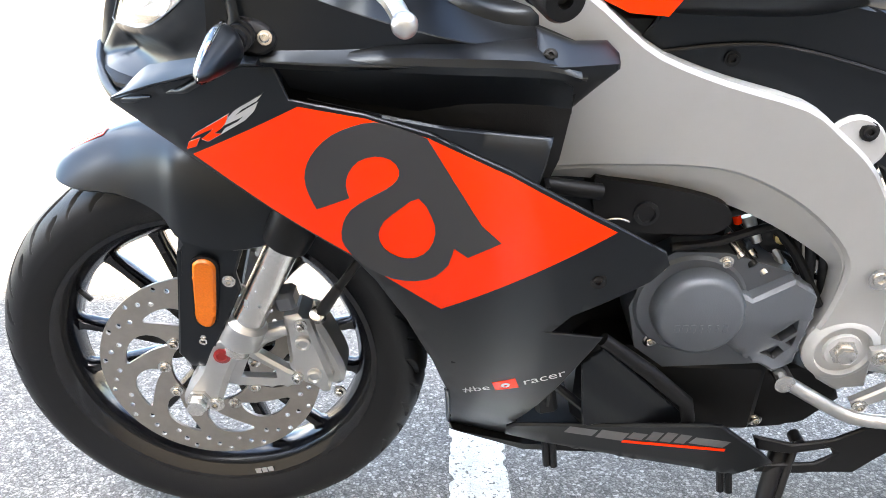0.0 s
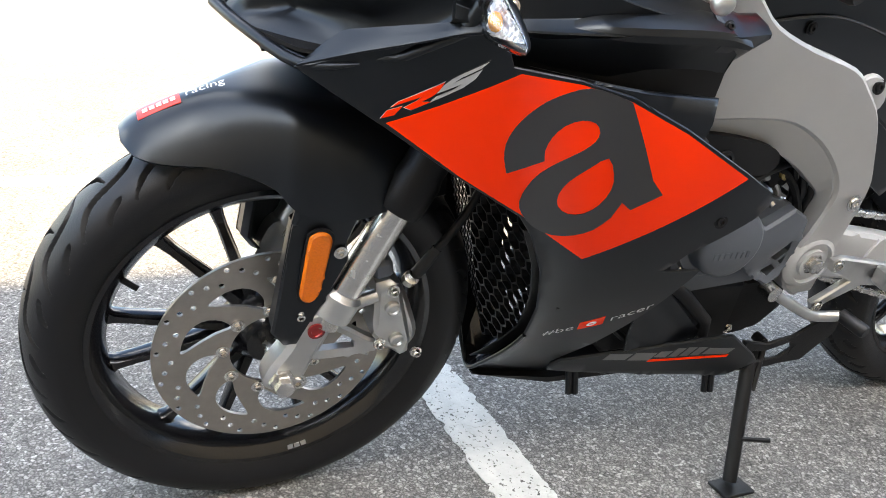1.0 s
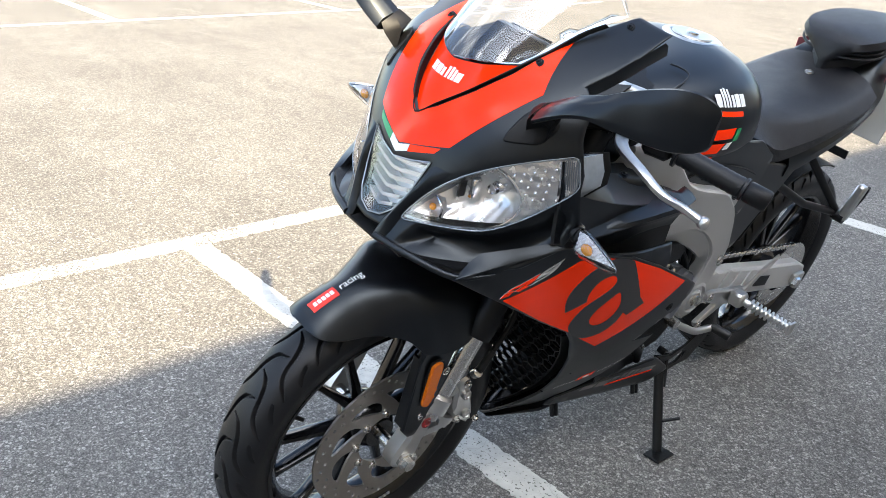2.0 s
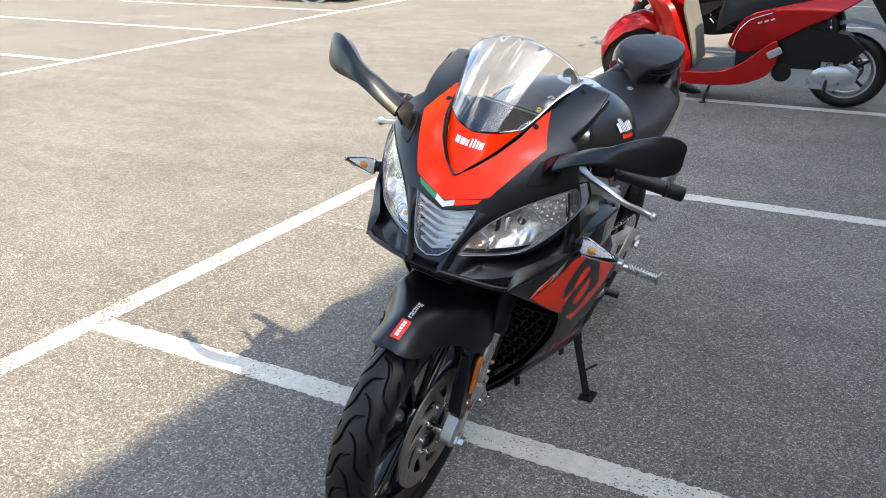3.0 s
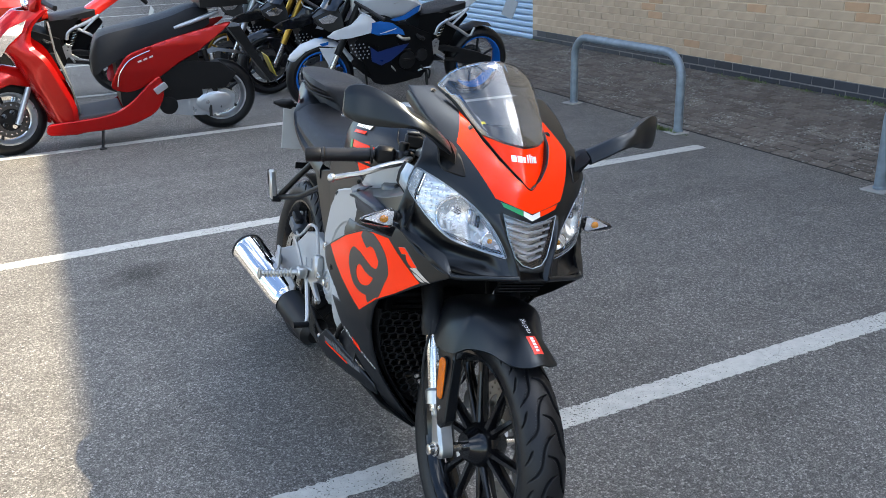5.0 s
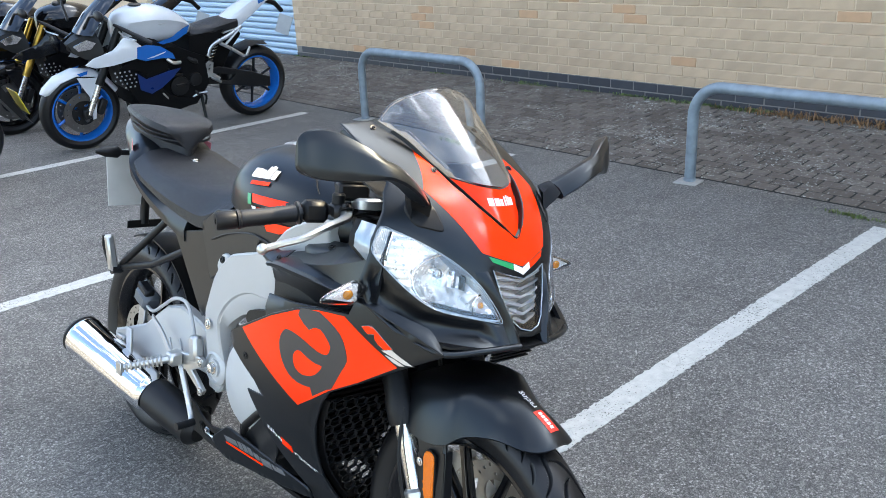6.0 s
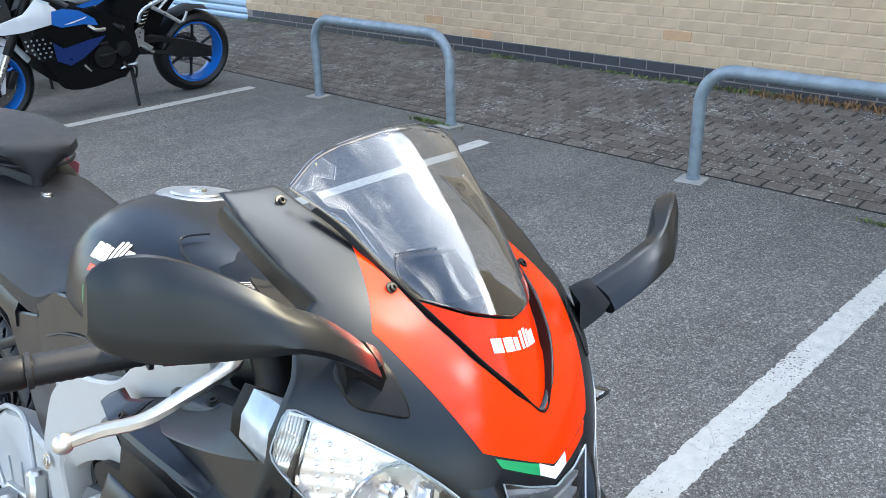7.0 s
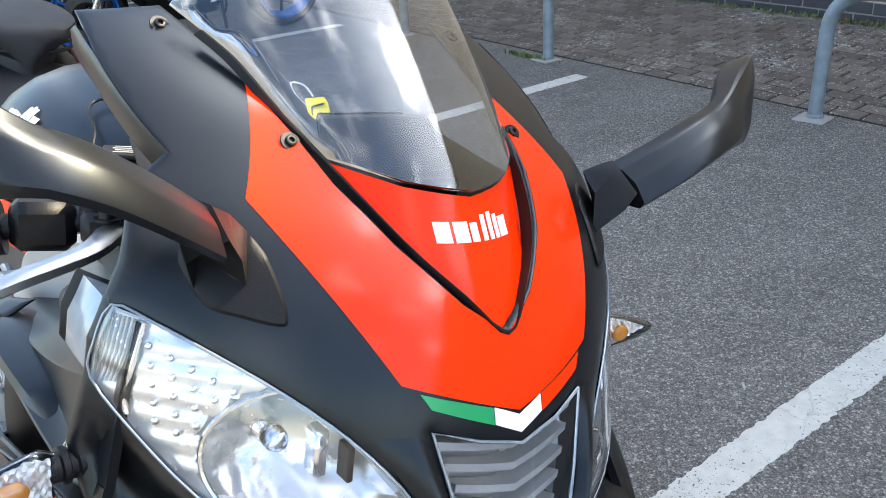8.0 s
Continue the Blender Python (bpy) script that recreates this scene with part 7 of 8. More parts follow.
part("throttle_cap", lathe([(0, 0.009), (0.006, 0.009), (0.008, 0.006), (0.008, 0.001)], 14, (0.103, 0.324, 0.556), way=(1, 0.1, 0.1)), BRASSY, case)
part("hose", tube(cr([(0.128, 0.19, 0.55), (0.124, 0.24, 0.556), (0.116, 0.285, 0.568), (0.108, 0.325, 0.574), (0.095, 0.37, 0.56)], 5), 0.0055, 9), RUBBER, case)
for k in range(3):
    part("hose", tube(cr([(0.100 + 0.006 * k, 0.34 + 0.014 * k, 0.575), (0.110 + 0.004 * k, 0.348 + 0.014 * k, 0.53), (0.108, 0.353 + 0.016 * k, 0.50), (0.10, 0.375 + 0.012 * k, 0.455)], 5), 0.0055 + 0.001 * (k % 2), 9), RUBBER, case)
    y, z = 0.262 + 0.016 * k, 0.553 - 0.011 * k
    part("fuel_fitting", lathe([(0, 0.007), (0.008, 0.007), (0.009, 0.0045), (0.026, 0.0045), (0.027, 0.006), (0.033, 0.006), (0.034, 0.001)], 12, (0.098, y, z), way=(0.6, 0.45, -0.5)), STEEL if k != 1 else DARK, case)


def chain_link(y0, z0, y1, z1, k, n):
    d = Vector((0, y1 - y0, z1 - z0))
    a = math.degrees(math.atan2(d.z, d.y))
    return cbox((0.088 + (0.0 if k % 2 else 0.003), y0 + d.y * k / n, z0 + d.z * k / n), (0.012, 0.0165, 0.011), 0.003, pose(0, 0, 0, a, 0, 0))


for ends in ((0.36, 0.50, 0.967, 0.40), (0.36, 0.40, 0.967, 0.205)):
    run = part("chain_run", tube([(0.088, ends[0], ends[1]), (0.088, ends[2], ends[3])], 0.003, 6), DARK, bike, "run of the drive chain")
    for k in range(44):
        part("chain_link", chain_link(*ends, k, 44), STEEL, run, "", 0)
part("rear_sprocket", sheet(circle(0.967, 0.303, 0.1, 60), flat(1, 0.09), 0.006, 0.02, [circle(0.967, 0.303, 0.055, 24)]), STEEL, bike, "rear sprocket")
SWING_L = [(0.40, 0.455), (0.44, 0.465), (0.60, 0.435), (0.80, 0.39), (0.98, 0.355), (1.03, 0.33), (1.03, 0.285), (0.98, 0.272), (0.80, 0.31), (0.60, 0.35), (0.44, 0.372), (0.395, 0.385)]
SWING_R = [(0.40, 0.45), (0.46, 0.475), (0.54, 0.50), (0.64, 0.512), (0.72, 0.49), (0.85, 0.40), (0.98, 0.35), (1.05, 0.325), (1.05, 0.285), (0.98, 0.265), (0.80, 0.305), (0.62, 0.36), (0.44, 0.372), (0.395, 0.385)]
for s, outl in ((1, SWING_L), (-1, SWING_R)):
    sw = part("swingarm", sheet(outl, flat(s, 0.118), 0.03, 0.02, edge=0.006), FRAME, bike, "silver-grey swingarm")
    part("axle_block", cbox((s * 0.125, 0.985, 0.307), (0.014, 0.05, 0.036), 0.004), ALLOY, sw)
    part("axle_nut", lathe([(0, 0.018), (0.012, 0.016)], 6, (s * 0.13, 0.967, 0.303), way=(s, 0, 0)), STEEL, sw)
    for k in range(3):
        part("cast_rib", cbox((s * 0.119, 0.56 + 0.06 * k, 0.405 - 0.012 * k), (0.006, 0.006, 0.07 - 0.006 * k), 0.002, pose(0, 0, 0, -25, 0, 0)), FRAME, sw)
part("swingarm_sticker", cbox((0.119, 0.78, 0.352), (0.002, 0.07, 0.03), 0.0008, pose(0, 0, 0, -13, 0, 0)), PLASTIC, bike)
part("rear_hugger", sheet([(radians(a), w) for a, w in ((70, -0.055), (70, 0.055), (150, 0.06), (150, -0.06))], lambda a, w, d: (w, RA[1] + (0.325 - 1.5 * w * w + d) * math.cos(a), RA[2] + (0.325 - 1.5 * w * w + d) * math.sin(a)), 0.004, 0.03), PLASTIC, bike, "black rear hugger")
part("rear_inner_guard", sheet([(-0.09, 0.56), (0.09, 0.56), (0.09, 1.02), (-0.09, 1.02)], lambda x, y, d: (x, y, 0.69 + 0.33 * (y - 0.56) + d), 0.006, 0.05), PLASTIC, bike)
rc = part("rear_caliper", cbox((-0.09, 0.895, 0.462), (0.055, 0.075, 0.05), 0.012, pose(0, 0, 0, 20, 0, 0)), ENGINE, bike, "grey rear brake caliper")
part("caliper_bracket", sheet(cr([(0.92, 0.50), (0.955, 0.49), (0.965, 0.43), (0.975, 0.36), (0.94, 0.36), (0.93, 0.43)], 3, True), flat(-1, 0.082), 0.012, 0.02, edge=0.003), ALLOY, rc)
part("caliper_bridge", cbox((-0.10, 0.885, 0.492), (0.03, 0.06, 0.022), 0.006, pose(0, 0, 0, 20, 0, 0)), DARK, rc)
part("brake_cylinder", cbox((-0.142, 0.50, 0.44), (0.03, 0.035, 0.07), 0.008, pose(0, 0, 0, -10, 0, 0)), ALLOY, bike, "silver rear brake cylinder")
part("rear_brake_hose", tube(cr([(-0.1, 0.9, 0.455), (-0.11, 0.82, 0.445), (-0.12, 0.73, 0.49), (-0.135, 0.64, 0.535), (-0.135, 0.57, 0.54), (-0.14, 0.52, 0.48), (-0.14, 0.50, 0.40)], 5), 0.005, 8), GREY, bike, "grey rear brake hose")


def foot_gear(s):
    hang = part("peg_hanger", sheet([(0.45, 0.425), (0.47, 0.43), (0.56, 0.415), (0.60, 0.41), (0.61, 0.38), (0.59, 0.37), (0.53, 0.375), (0.475, 0.345), (0.455, 0.33), (0.445, 0.345), (0.50, 0.385), (0.455, 0.405)], flat(s, 0.152, 0.05, 0, 0.45), 0.012, 0.016, edge=0.003), ALLOY, bike, "cast alloy footpeg hanger")
    part("hanger_bolt", bolt((s * 0.152, 0.462, 0.417), (s, 0, 0), 0.007, 0.004), STEEL, hang)
    part("hanger_bolt", bolt((s * 0.152, 0.457, 0.34), (s, 0, 0), 0.007, 0.004), STEEL, hang)
    part("heel_guard", sheet([(0.58, 0.41), (0.61, 0.40), (0.66, 0.44), (0.725, 0.47), (0.73, 0.46), (0.67, 0.425), (0.62, 0.385)], flat(s, 0.158), 0.006, 0.014, edge=0.002), ALLOY, hang)
    ribs = [cbox((s * (0.205 + 0.0095 * k), 0.566 + 0.0040 * k, 0.398 - 0.0018 * k), (0.006, 0.025, 0.024 - 0.0006 * k), 0.002, pose(0, 0, 0, 0, s * 10, s * 22)) for k in range(10)]
    pegs = part("footpeg", tube([(s * 0.165, 0.548, 0.405), (s * 0.297, 0.602, 0.382)], [0.010, 0.008], 12), ALLOY, hang, "ribbed alloy footpeg")
    for shape in ribs + [cbox((s * 0.298, 0.603, 0.381), (0.006, 0.028, 0.034), 0.002)]:
        part("peg_rib", shape, ALLOY, pegs)
    part("peg_clevis", cbox((s * 0.175, 0.553, 0.403), (0.035, 0.036, 0.036), 0.006), ALLOY, pegs)
    return hang


foot_gear(1)
foot_gear(-1)
gl = part("gear_lever", tube(cr([(0.145, 0.356, 0.372), (0.146, 0.372, 0.364), (0.150, 0.40, 0.349), (0.155, 0.45, 0.325), (0.165, 0.50, 0.326)], 4), [0.009] * 17, 12), ALLOY, bike, "polished gear lever with a rubber toe piece")
part("toe_rubber", lathe([(0, 0.006), (0, 0.011), (0.004, 0.0115), (0.045, 0.0115), (0.048, 0.009)], 18, (0.165, 0.503, 0.328), way=(1, 0.2, -0.05)), RUBBER, gl)
part("lever_joint", lathe([(-0.012, 0.013), (0.014, 0.013), (0.016, 0.009)], 18, (0.138, 0.356, 0.372), way=(1, 0, 0)), STEEL, gl)
bl = part("brake_lever", tube(cr([(-0.155, 0.56, 0.39), (-0.16, 0.52, 0.34), (-0.168, 0.47, 0.285), (-0.18, 0.44, 0.27)], 4), 0.008, 12), ALLOY, bike, "alloy rear brake pedal")
part("brake_toe", lathe([(0, 0.01), (0.05, 0.01)], 14, (-0.175, 0.44, 0.27), way=(-1, -0.1, 0)), RUBBER, bl)
stand = part("side_stand", tube([(0.125, 0.388, 0.252), (0.16, 0.368, 0.2), (0.236, 0.337, 0.062)], [0.013, 0.0115, 0.0115], 14), PLASTIC, bike, "black steel side stand")
part("stand_foot", cbox((0.243, 0.338, 0.0545), (0.045, 0.06, 0.006), 0.003, pose(0, 0, 0, 0, -11.8, 0)), PLASTIC, stand)
part("stand_prong", tube([(0.205, 0.346, 0.125), (0.232, 0.39, 0.138)], 0.004, 8), PLASTIC, stand)
part("stand_pivot", lathe([(-0.02, 0.009), (-0.002, 0.009), (0.0, 0.0085), (0.0, 0.005), (0.004, 0.005), (0.005, 0.004)], 20, (0.128, 0.41, 0.252), way=(1, 0, 0)), DARK, stand)
part("stand_spring", tube([(0.135, 0.402, 0.262), (0.168, 0.381, 0.19)], 0.0055, 10), DARK, stand)

# exhaust
A, B = Vector((-0.158, 0.70, 0.245)), Vector((-0.235, 1.0, 0.335))
ex = part("silencer", lathe([(0, 0.030), (0.0, 0.050), (0.012, 0.056), (0.02, 0.057), ((B - A).length - 0.012, 0.057), ((B - A).length - 0.006, 0.060), ((B - A).length, 0.058), ((B - A).length, 0.05)], 40, A, way=B - A), CHROME, bike, "bright chrome round silencer")
part("silencer_end", lathe([(0, 0.0585), (0.006, 0.060), (0.014, 0.056), (0.016, 0.03), (0.0, 0.028), (-0.02, 0.026)], 36, B, way=B - A), PLASTIC, ex, "black end cap")
part("exhaust_collector", lathe([(0, 0.03), (0.02, 0.05), (0.16, 0.052), (0.2, 0.05), (0.21, 0.035)], 28, (-0.12, 0.50, 0.205), way=(-0.18, 1, 0.2)), DARK, ex, "dark exhaust collector box")
part("exhaust_pipe", tube(cr([(-0.02, 0.08, 0.50), (-0.03, 0.06, 0.35), (-0.05, 0.12, 0.26), (-0.08, 0.3, 0.215), (-0.11, 0.48, 0.21)], 5), 0.02, 16), STEEL, ex)
part("silencer_hanger", cbox((-0.175, 0.82, 0.355), (0.008, 0.03, 0.1), 0.003), ALLOY, ex)
# ------------------------------------------------------------ the other vehicles
REDP2 = mat("candy_red_paint", (0.42, 0.004, 0.003), 0.2, 0.5, var=0.06, coat=0.35)
FLOORM = mat("dark_rubber_floor", (0.045, 0.045, 0.047), 0.7, var=0.3, scale=40, bump=0.4, bscale=300)
BRED = mat("bright_red_paint", (0.62, 0.02, 0.01), 0.2, var=0.06, coat=0.5)
WHITEP = mat("white_paint", (0.52, 0.54, 0.57), 0.22, var=0.05, coat=0.4)
BLUEP = mat("bright_blue_paint", (0.010, 0.125, 0.46), 0.22, 0.2, var=0.08, coat=0.4)
GOLD = mat("gold_anodised", (0.55, 0.33, 0.06), 0.3, 0.9, var=0.1)
SCOOTSEAT = mat("grey_seat_vinyl", (0.012, 0.0135, 0.017), 0.5, var=0.2, scale=30, bump=0.2, bscale=900, spec=0.2)
CARP = mat("silver_blue_car_paint", (0.23, 0.29, 0.36), 0.25, 0.5, var=0.05, coat=0.7)
GREYP = mat("grey_moulding", (0.24, 0.25, 0.25), 0.5, var=0.15)
SILVP = mat("silver_paint", (0.45, 0.47, 0.5), 0.3, 0.7, var=0.08)
PIPE = mat("tinted_screen", (0.02, 0.025, 0.035), 0.06, var=0.02)


# black plastic cut darker and duller to stand for shade on the parked bikes
SHADED = mat("shaded_black_plastic", (0.0035, 0.0035, 0.004), 0.65, var=0.3, scale=30, spec=0.1)
DISCDARK = mat("dulled_disc_steel", (0.12, 0.115, 0.11), 0.45, 0.8, var=0.2, scale=60)


def plain_wheel(t, name, c, R, half, rim, rim_r, spokes, disc, label, disc_sides=(1, -1), spoke_m=None):
    w = part(name, at(lathe([(-half * 0.8, rim_r + 0.004), (-half * 0.8, rim_r - 0.008), (-half * 0.3, rim_r - 0.03), (half * 0.3, rim_r - 0.03), (half * 0.8, rim_r - 0.008), (half * 0.8, rim_r + 0.004), (half * 0.5, rim_r - 0.006), (-half * 0.5, rim_r - 0.006)], 48, closed=True), c), rim, t, label)
    prof = [(half * 0.75, rim_r)] + [(half * math.cos(a), rim_r + 0.02 + (R - rim_r - 0.02) * math.sin(a)) for a in np.linspace(0.15, math.pi - 0.15, 13)] + [(-half * 0.75, rim_r)]
    part("tyre", at(lathe(prof, 56, closed=True), c), RUBBER, w)
    for k in range(spokes):
        a = 2 * math.pi * (k + 0.3) / spokes
        p0, p1 = Vector((0, 0.03 * math.cos(a), 0.03 * math.sin(a))), Vector((0, (rim_r - 0.022) * math.cos(a + 0.12), (rim_r - 0.022) * math.sin(a + 0.12)))
        part("spoke", at(tube([p0, (p0 + p1) / 2, p1], [0.017, 0.011, 0.012], 8), c), spoke_m or rim, w)
    part("hub", at(lathe([(-half * 0.9, 0.02), (-half * 0.7, 0.04), (half * 0.7, 0.04), (half * 0.9, 0.02)], 20), c), DARK, w)
    for s in disc_sides if disc else ():
        part("brake_disc", at(sheet(circle(0, 0, disc, 40), lambda u, v, d: (s * (half + 0.012 + d), u, v), 0.005, 0.03, [circle(0, 0, disc * 0.62, 24)] + [circle(disc * 0.82 * math.cos(a), disc * 0.82 * math.sin(a), 0.006, 6) for a in np.linspace(0, 6.28, 19)[:-1]]), c), DISCDARK, w)
        part("disc_carrier", at(sheet(circle(0, 0, disc * 0.63, 24), lambda u, v, d: (s * (half + 0.008 + d), u, v), 0.004, 0.03, [circle(disc * 0.42 * math.cos(a), disc * 0.42 * math.sin(a), 0.018, 10) for a in np.linspace(0, 6.28, 6)[:-1]]), c), DARK, w)
    return w


def sports_bike(m, label, body, accent, rim, fork_m, seed=0):
    """A parked sports motorcycle: wheels, fork, mudguard, fairing, tank, seat, tail, engine, swingarm, pegs, bars."""
    t = thing("motorcycle", m, label, "motorcycle", "parked motorcycles")
    WB = 1.48
    plain_wheel(t, "front_wheel", (0, 0, 0.298), 0.298, 0.058, rim, 0.222, 6, 0.15, "front wheel with a coloured rim")
    # dark spokes stand in for the shade inside the rear wheel
    plain_wheel(t, "rear_wheel", (0, WB, 0.305), 0.305, 0.085, rim, 0.222, 6, 0.11, "rear wheel with a coloured rim", (-1,), DARK)
    for s in (1, -1):
        leg = part("fork_leg", tube([(s * 0.105, 0.02, 0.29), (s * 0.105, 0.13, 0.52)], 0.022, 14), STEEL, t)
        part("outer_tube", tube([(s * 0.105, 0.12, 0.50), (s * 0.105, 0.32, 0.90)], 0.029, 14), fork_m, leg)
        part("caliper", cbox((s * 0.088, 0.13, 0.33), (0.04, 0.05, 0.12), 0.012, pose(0, 0, 0, -25, 0, 0)), DARK, leg)
        part("axle_lug", cbox((s * 0.105, 0.01, 0.295), (0.035, 0.06, 0.07), 0.012), DARK, leg)
    rings = []
    for a, w in ((148, 0.03), (140, 0.06), (120, 0.07), (95, 0.075), (70, 0.085), (50, 0.08), (25, 0.06)):
        r = 0.325
        c, q = math.cos(radians(a)), math.sin(radians(a))
        rings.append([(w * math.sin(b), r * c * (1 - 0.14 * (1 - math.cos(b))), 0.298 + r * q * (1 - 0.14 * (1 - math.cos(b)))) for b in np.linspace(-1.5, 1.5, 9)] + [(w * 0.93 * math.sin(b), (r - 0.006) * c * (1 - 0.14 * (1 - math.cos(b))), 0.298 + (r - 0.006) * q * (1 - 0.14 * (1 - math.cos(b)))) for b in np.linspace(1.5, -1.5, 9)])
    mg = part("front_mudguard", loft(rings), body, t)
    for s in (1, -1):
        part("guard_leg", sheet([(-0.03, 0.57), (0.13, 0.55), (0.14, 0.47), (0.10, 0.40), (0.075, 0.25), (0.05, 0.245), (0.045, 0.42), (0.0, 0.50)], flat(s, 0.098), 0.006, 0.03, edge=0.003), body, mg)
        part("guard_mark", sheet([(-0.02, 0.595), (0.06, 0.61), (0.05, 0.585), (0.0, 0.575)], flat(s, 0.082), 0.003, 0.03), accent, mg)
        # nose and side fairing
        up = part("upper_fairing", sheet([(0.02, 0.668), (0.075, 0.715), (0.215, 0.768), (0.255, 0.805), (0.31, 0.86), (0.36, 0.835), (0.422, 0.775), (0.52, 0.735), (0.50, 0.70), (0.36, 0.693), (0.205, 0.656), (0.085, 0.645)],
                                          lambda y, z, d: (s * (0.10 + 0.34 * max(0, min(1, (y + 0.05) / 0.4)) ** 0.6 * 0.42 - 0.25 * max(0, z - 0.75) + d), y, z), 0.005, 0.035, edge=0.003), body, t, "upper fairing")
        part("fairing_flash", sheet([(0.38, 0.775), (0.46, 0.785), (0.56, 0.762), (0.65, 0.70), (0.67, 0.655), (0.57, 0.674), (0.432, 0.669), (0.37, 0.695)], lambda y, z, d: (s * (0.104 + 0.34 * max(0, min(1, (y + 0.05) / 0.4)) ** 0.6 * 0.42 - 0.25 * max(0, z - 0.75) + d), y, z), 0.003, 0.03), accent, up)
        part("fairing_stripe", sheet([(0.44, 0.684), (0.56, 0.712), (0.60, 0.722), (0.585, 0.710), (0.50, 0.688)], lambda y, z, d: (s * (0.2475 + d), y, z), 0.003, 0.03), body, up)
        part("lower_fairing", sheet(cr([(0.24, 0.63), (0.42, 0.69), (0.58, 0.66), (0.62, 0.56), (0.56, 0.45), (0.64, 0.36), (0.80, 0.31), (0.86, 0.27), (0.60, 0.22), (0.42, 0.25), (0.36, 0.36), (0.28, 0.50)], 3, True), lambda y, z, d: (s * (0.19 + 0.09 * (z - 0.25) + d), y, z), 0.005, 0.04,
                                     [circle(0.36 + 0.026 * i, 0.52 + 0.026 * j - 0.01 * i, 0.008, 6) for i in range(4) for j in range(4)], edge=0.003), SHADED, t)
        part("fairing_patch", sheet([(0.368, 0.578), (0.436, 0.525), (0.613, 0.562), (0.72, 0.575), (0.65, 0.505), (0.56, 0.44), (0.473, 0.404), (0.387, 0.447)], lambda y, z, d: (s * (0.197 + 0.09 * (z - 0.25) + d), y, z), 0.003, 0.04), mat("dark_blue_foil", (0.004, 0.02, 0.11), 0.3, var=0.1) if accent is BLUEP else accent, t)
        # pale discs painted on for daylight seen through the vent's holes
        for i in range(5):
            for j in range(5):
                if i + j < 2 or i + j > 7:
                    continue
                y, z = 0.20 + 0.036 * i + 0.012 * (j % 2), 0.485 + 0.03 * j
                part("vent_daylight", lathe([(0, 0.0075), (0.004, 0.006), (0.004, 0.001)], 8, (s * (0.196 + 0.09 * (z - 0.25)), y, z), way=(s, 0, 0)), SILVP, t)
        part("headlamp", sheet([(-0.03, 0.80), (0.06, 0.845), (0.12, 0.82), (0.08, 0.775), (0.0, 0.765)], lambda y, z, d: (s * (0.105 + 0.33 * (y + 0.02) + d), y, z), 0.004, 0.03), CHROME, t)
        ms = part("mirror_stalk", tube([(s * 0.14, 0.05, 0.93), (s * 0.24, 0.06, 1.03), (s * 0.29, 0.08, 1.04)], [0.012, 0.009, 0.012], 8), PLASTIC, t)
        part("mirror_head", ball((s * 0.32, 0.09, 1.045), (0.07, 0.025, 0.038), 14, 8), PLASTIC, ms)
        hb = part("handlebar", tube([(s * 0.11, 0.28, 0.925), (s * 0.22, 0.345, 0.885), (s * 0.36, 0.44, 0.825)], [0.012, 0.016, 0.017], 12), RUBBER, t)
        part("lever", tube([(s * 0.15, 0.30, 0.88), (s * 0.25, 0.28, 0.87), (s * 0.35, 0.33, 0.855)], [0.007, 0.006, 0.007], 8), ALLOY, hb)
        # frame, pegs, subframe
        part("frame_spar", sheet([(0.36, 0.82), (0.48, 0.84), (0.80, 0.66), (0.92, 0.56), (0.96, 0.40), (0.88, 0.38), (0.84, 0.52), (0.72, 0.62), (0.44, 0.70)], flat(s, 0.135), 0.04, 0.04, edge=0.006), DARK, t)
        hg = part("peg_hanger", sheet([(0.93, 0.52), (1.00, 0.57), (1.04, 0.55), (1.03, 0.47), (1.10, 0.42), (1.08, 0.40), (1.00, 0.44), (0.93, 0.40), (0.91, 0.42), (0.97, 0.46)], flat(s, 0.15), 0.01, 0.03, [circle(1.01, 0.535, 0.008, 6), circle(1.0, 0.505, 0.008, 6)], edge=0.002), ALLOY, t, "alloy heel plate")
        part("footpeg", tube([(s * 0.15, 1.02, 0.43), (s * 0.25, 1.04, 0.42)], 0.011, 10), ALLOY, hg)
        st = part("tail_strut", tube(cr([(s * 0.12, 1.01, 0.60), (s * 0.12, 1.03, 0.66), (s * 0.12, 1.085, 0.70), (s * 0.12, 1.20, 0.74), (s * 0.105, 1.33, 0.80)], 3), 0.017, 10), SILVP, t, "silver tail strut")
        part("peg_bracket", tube([(s * 0.125, 1.12, 0.695), (s * 0.13, 1.22, 0.635), (s * 0.135, 1.325, 0.565), (s * 0.15, 1.345, 0.575), (s * 0.16, 1.37, 0.64)], [0.015, 0.013, 0.013, 0.011, 0.010], 8), SILVP, st)
        part("peg_bracket", tube([(s * 0.125, 1.30, 0.785), (s * 0.13, 1.16, 0.67)], 0.010, 8), SILVP, st)
        part("swingarm", sheet([(0.92, 0.48), (1.10, 0.50), (1.40, 0.42), (1.58, 0.35), (1.58, 0.27), (1.40, 0.29), (1.10, 0.36), (0.92, 0.38)], flat(s, 0.125), 0.03, 0.04, [[(1.05, 0.455), (1.25, 0.42), (1.2, 0.37), (1.05, 0.40)]], edge=0.006), DARK, t)
    part("nose", loft([[(x * w, y + abs(x) * 0.05, z) for x, z in ((-1, zb), (-0.9, (zb + zt) / 2), (-0.5, zt), (0.5, zt), (0.9, (zb + zt) / 2), (1, zb))] for y, w, zb, zt in ((-0.07, 0.05, 0.74, 0.80), (0.0, 0.11, 0.70, 0.84), (0.12, 0.16, 0.69, 0.89))]), PLASTIC, t)
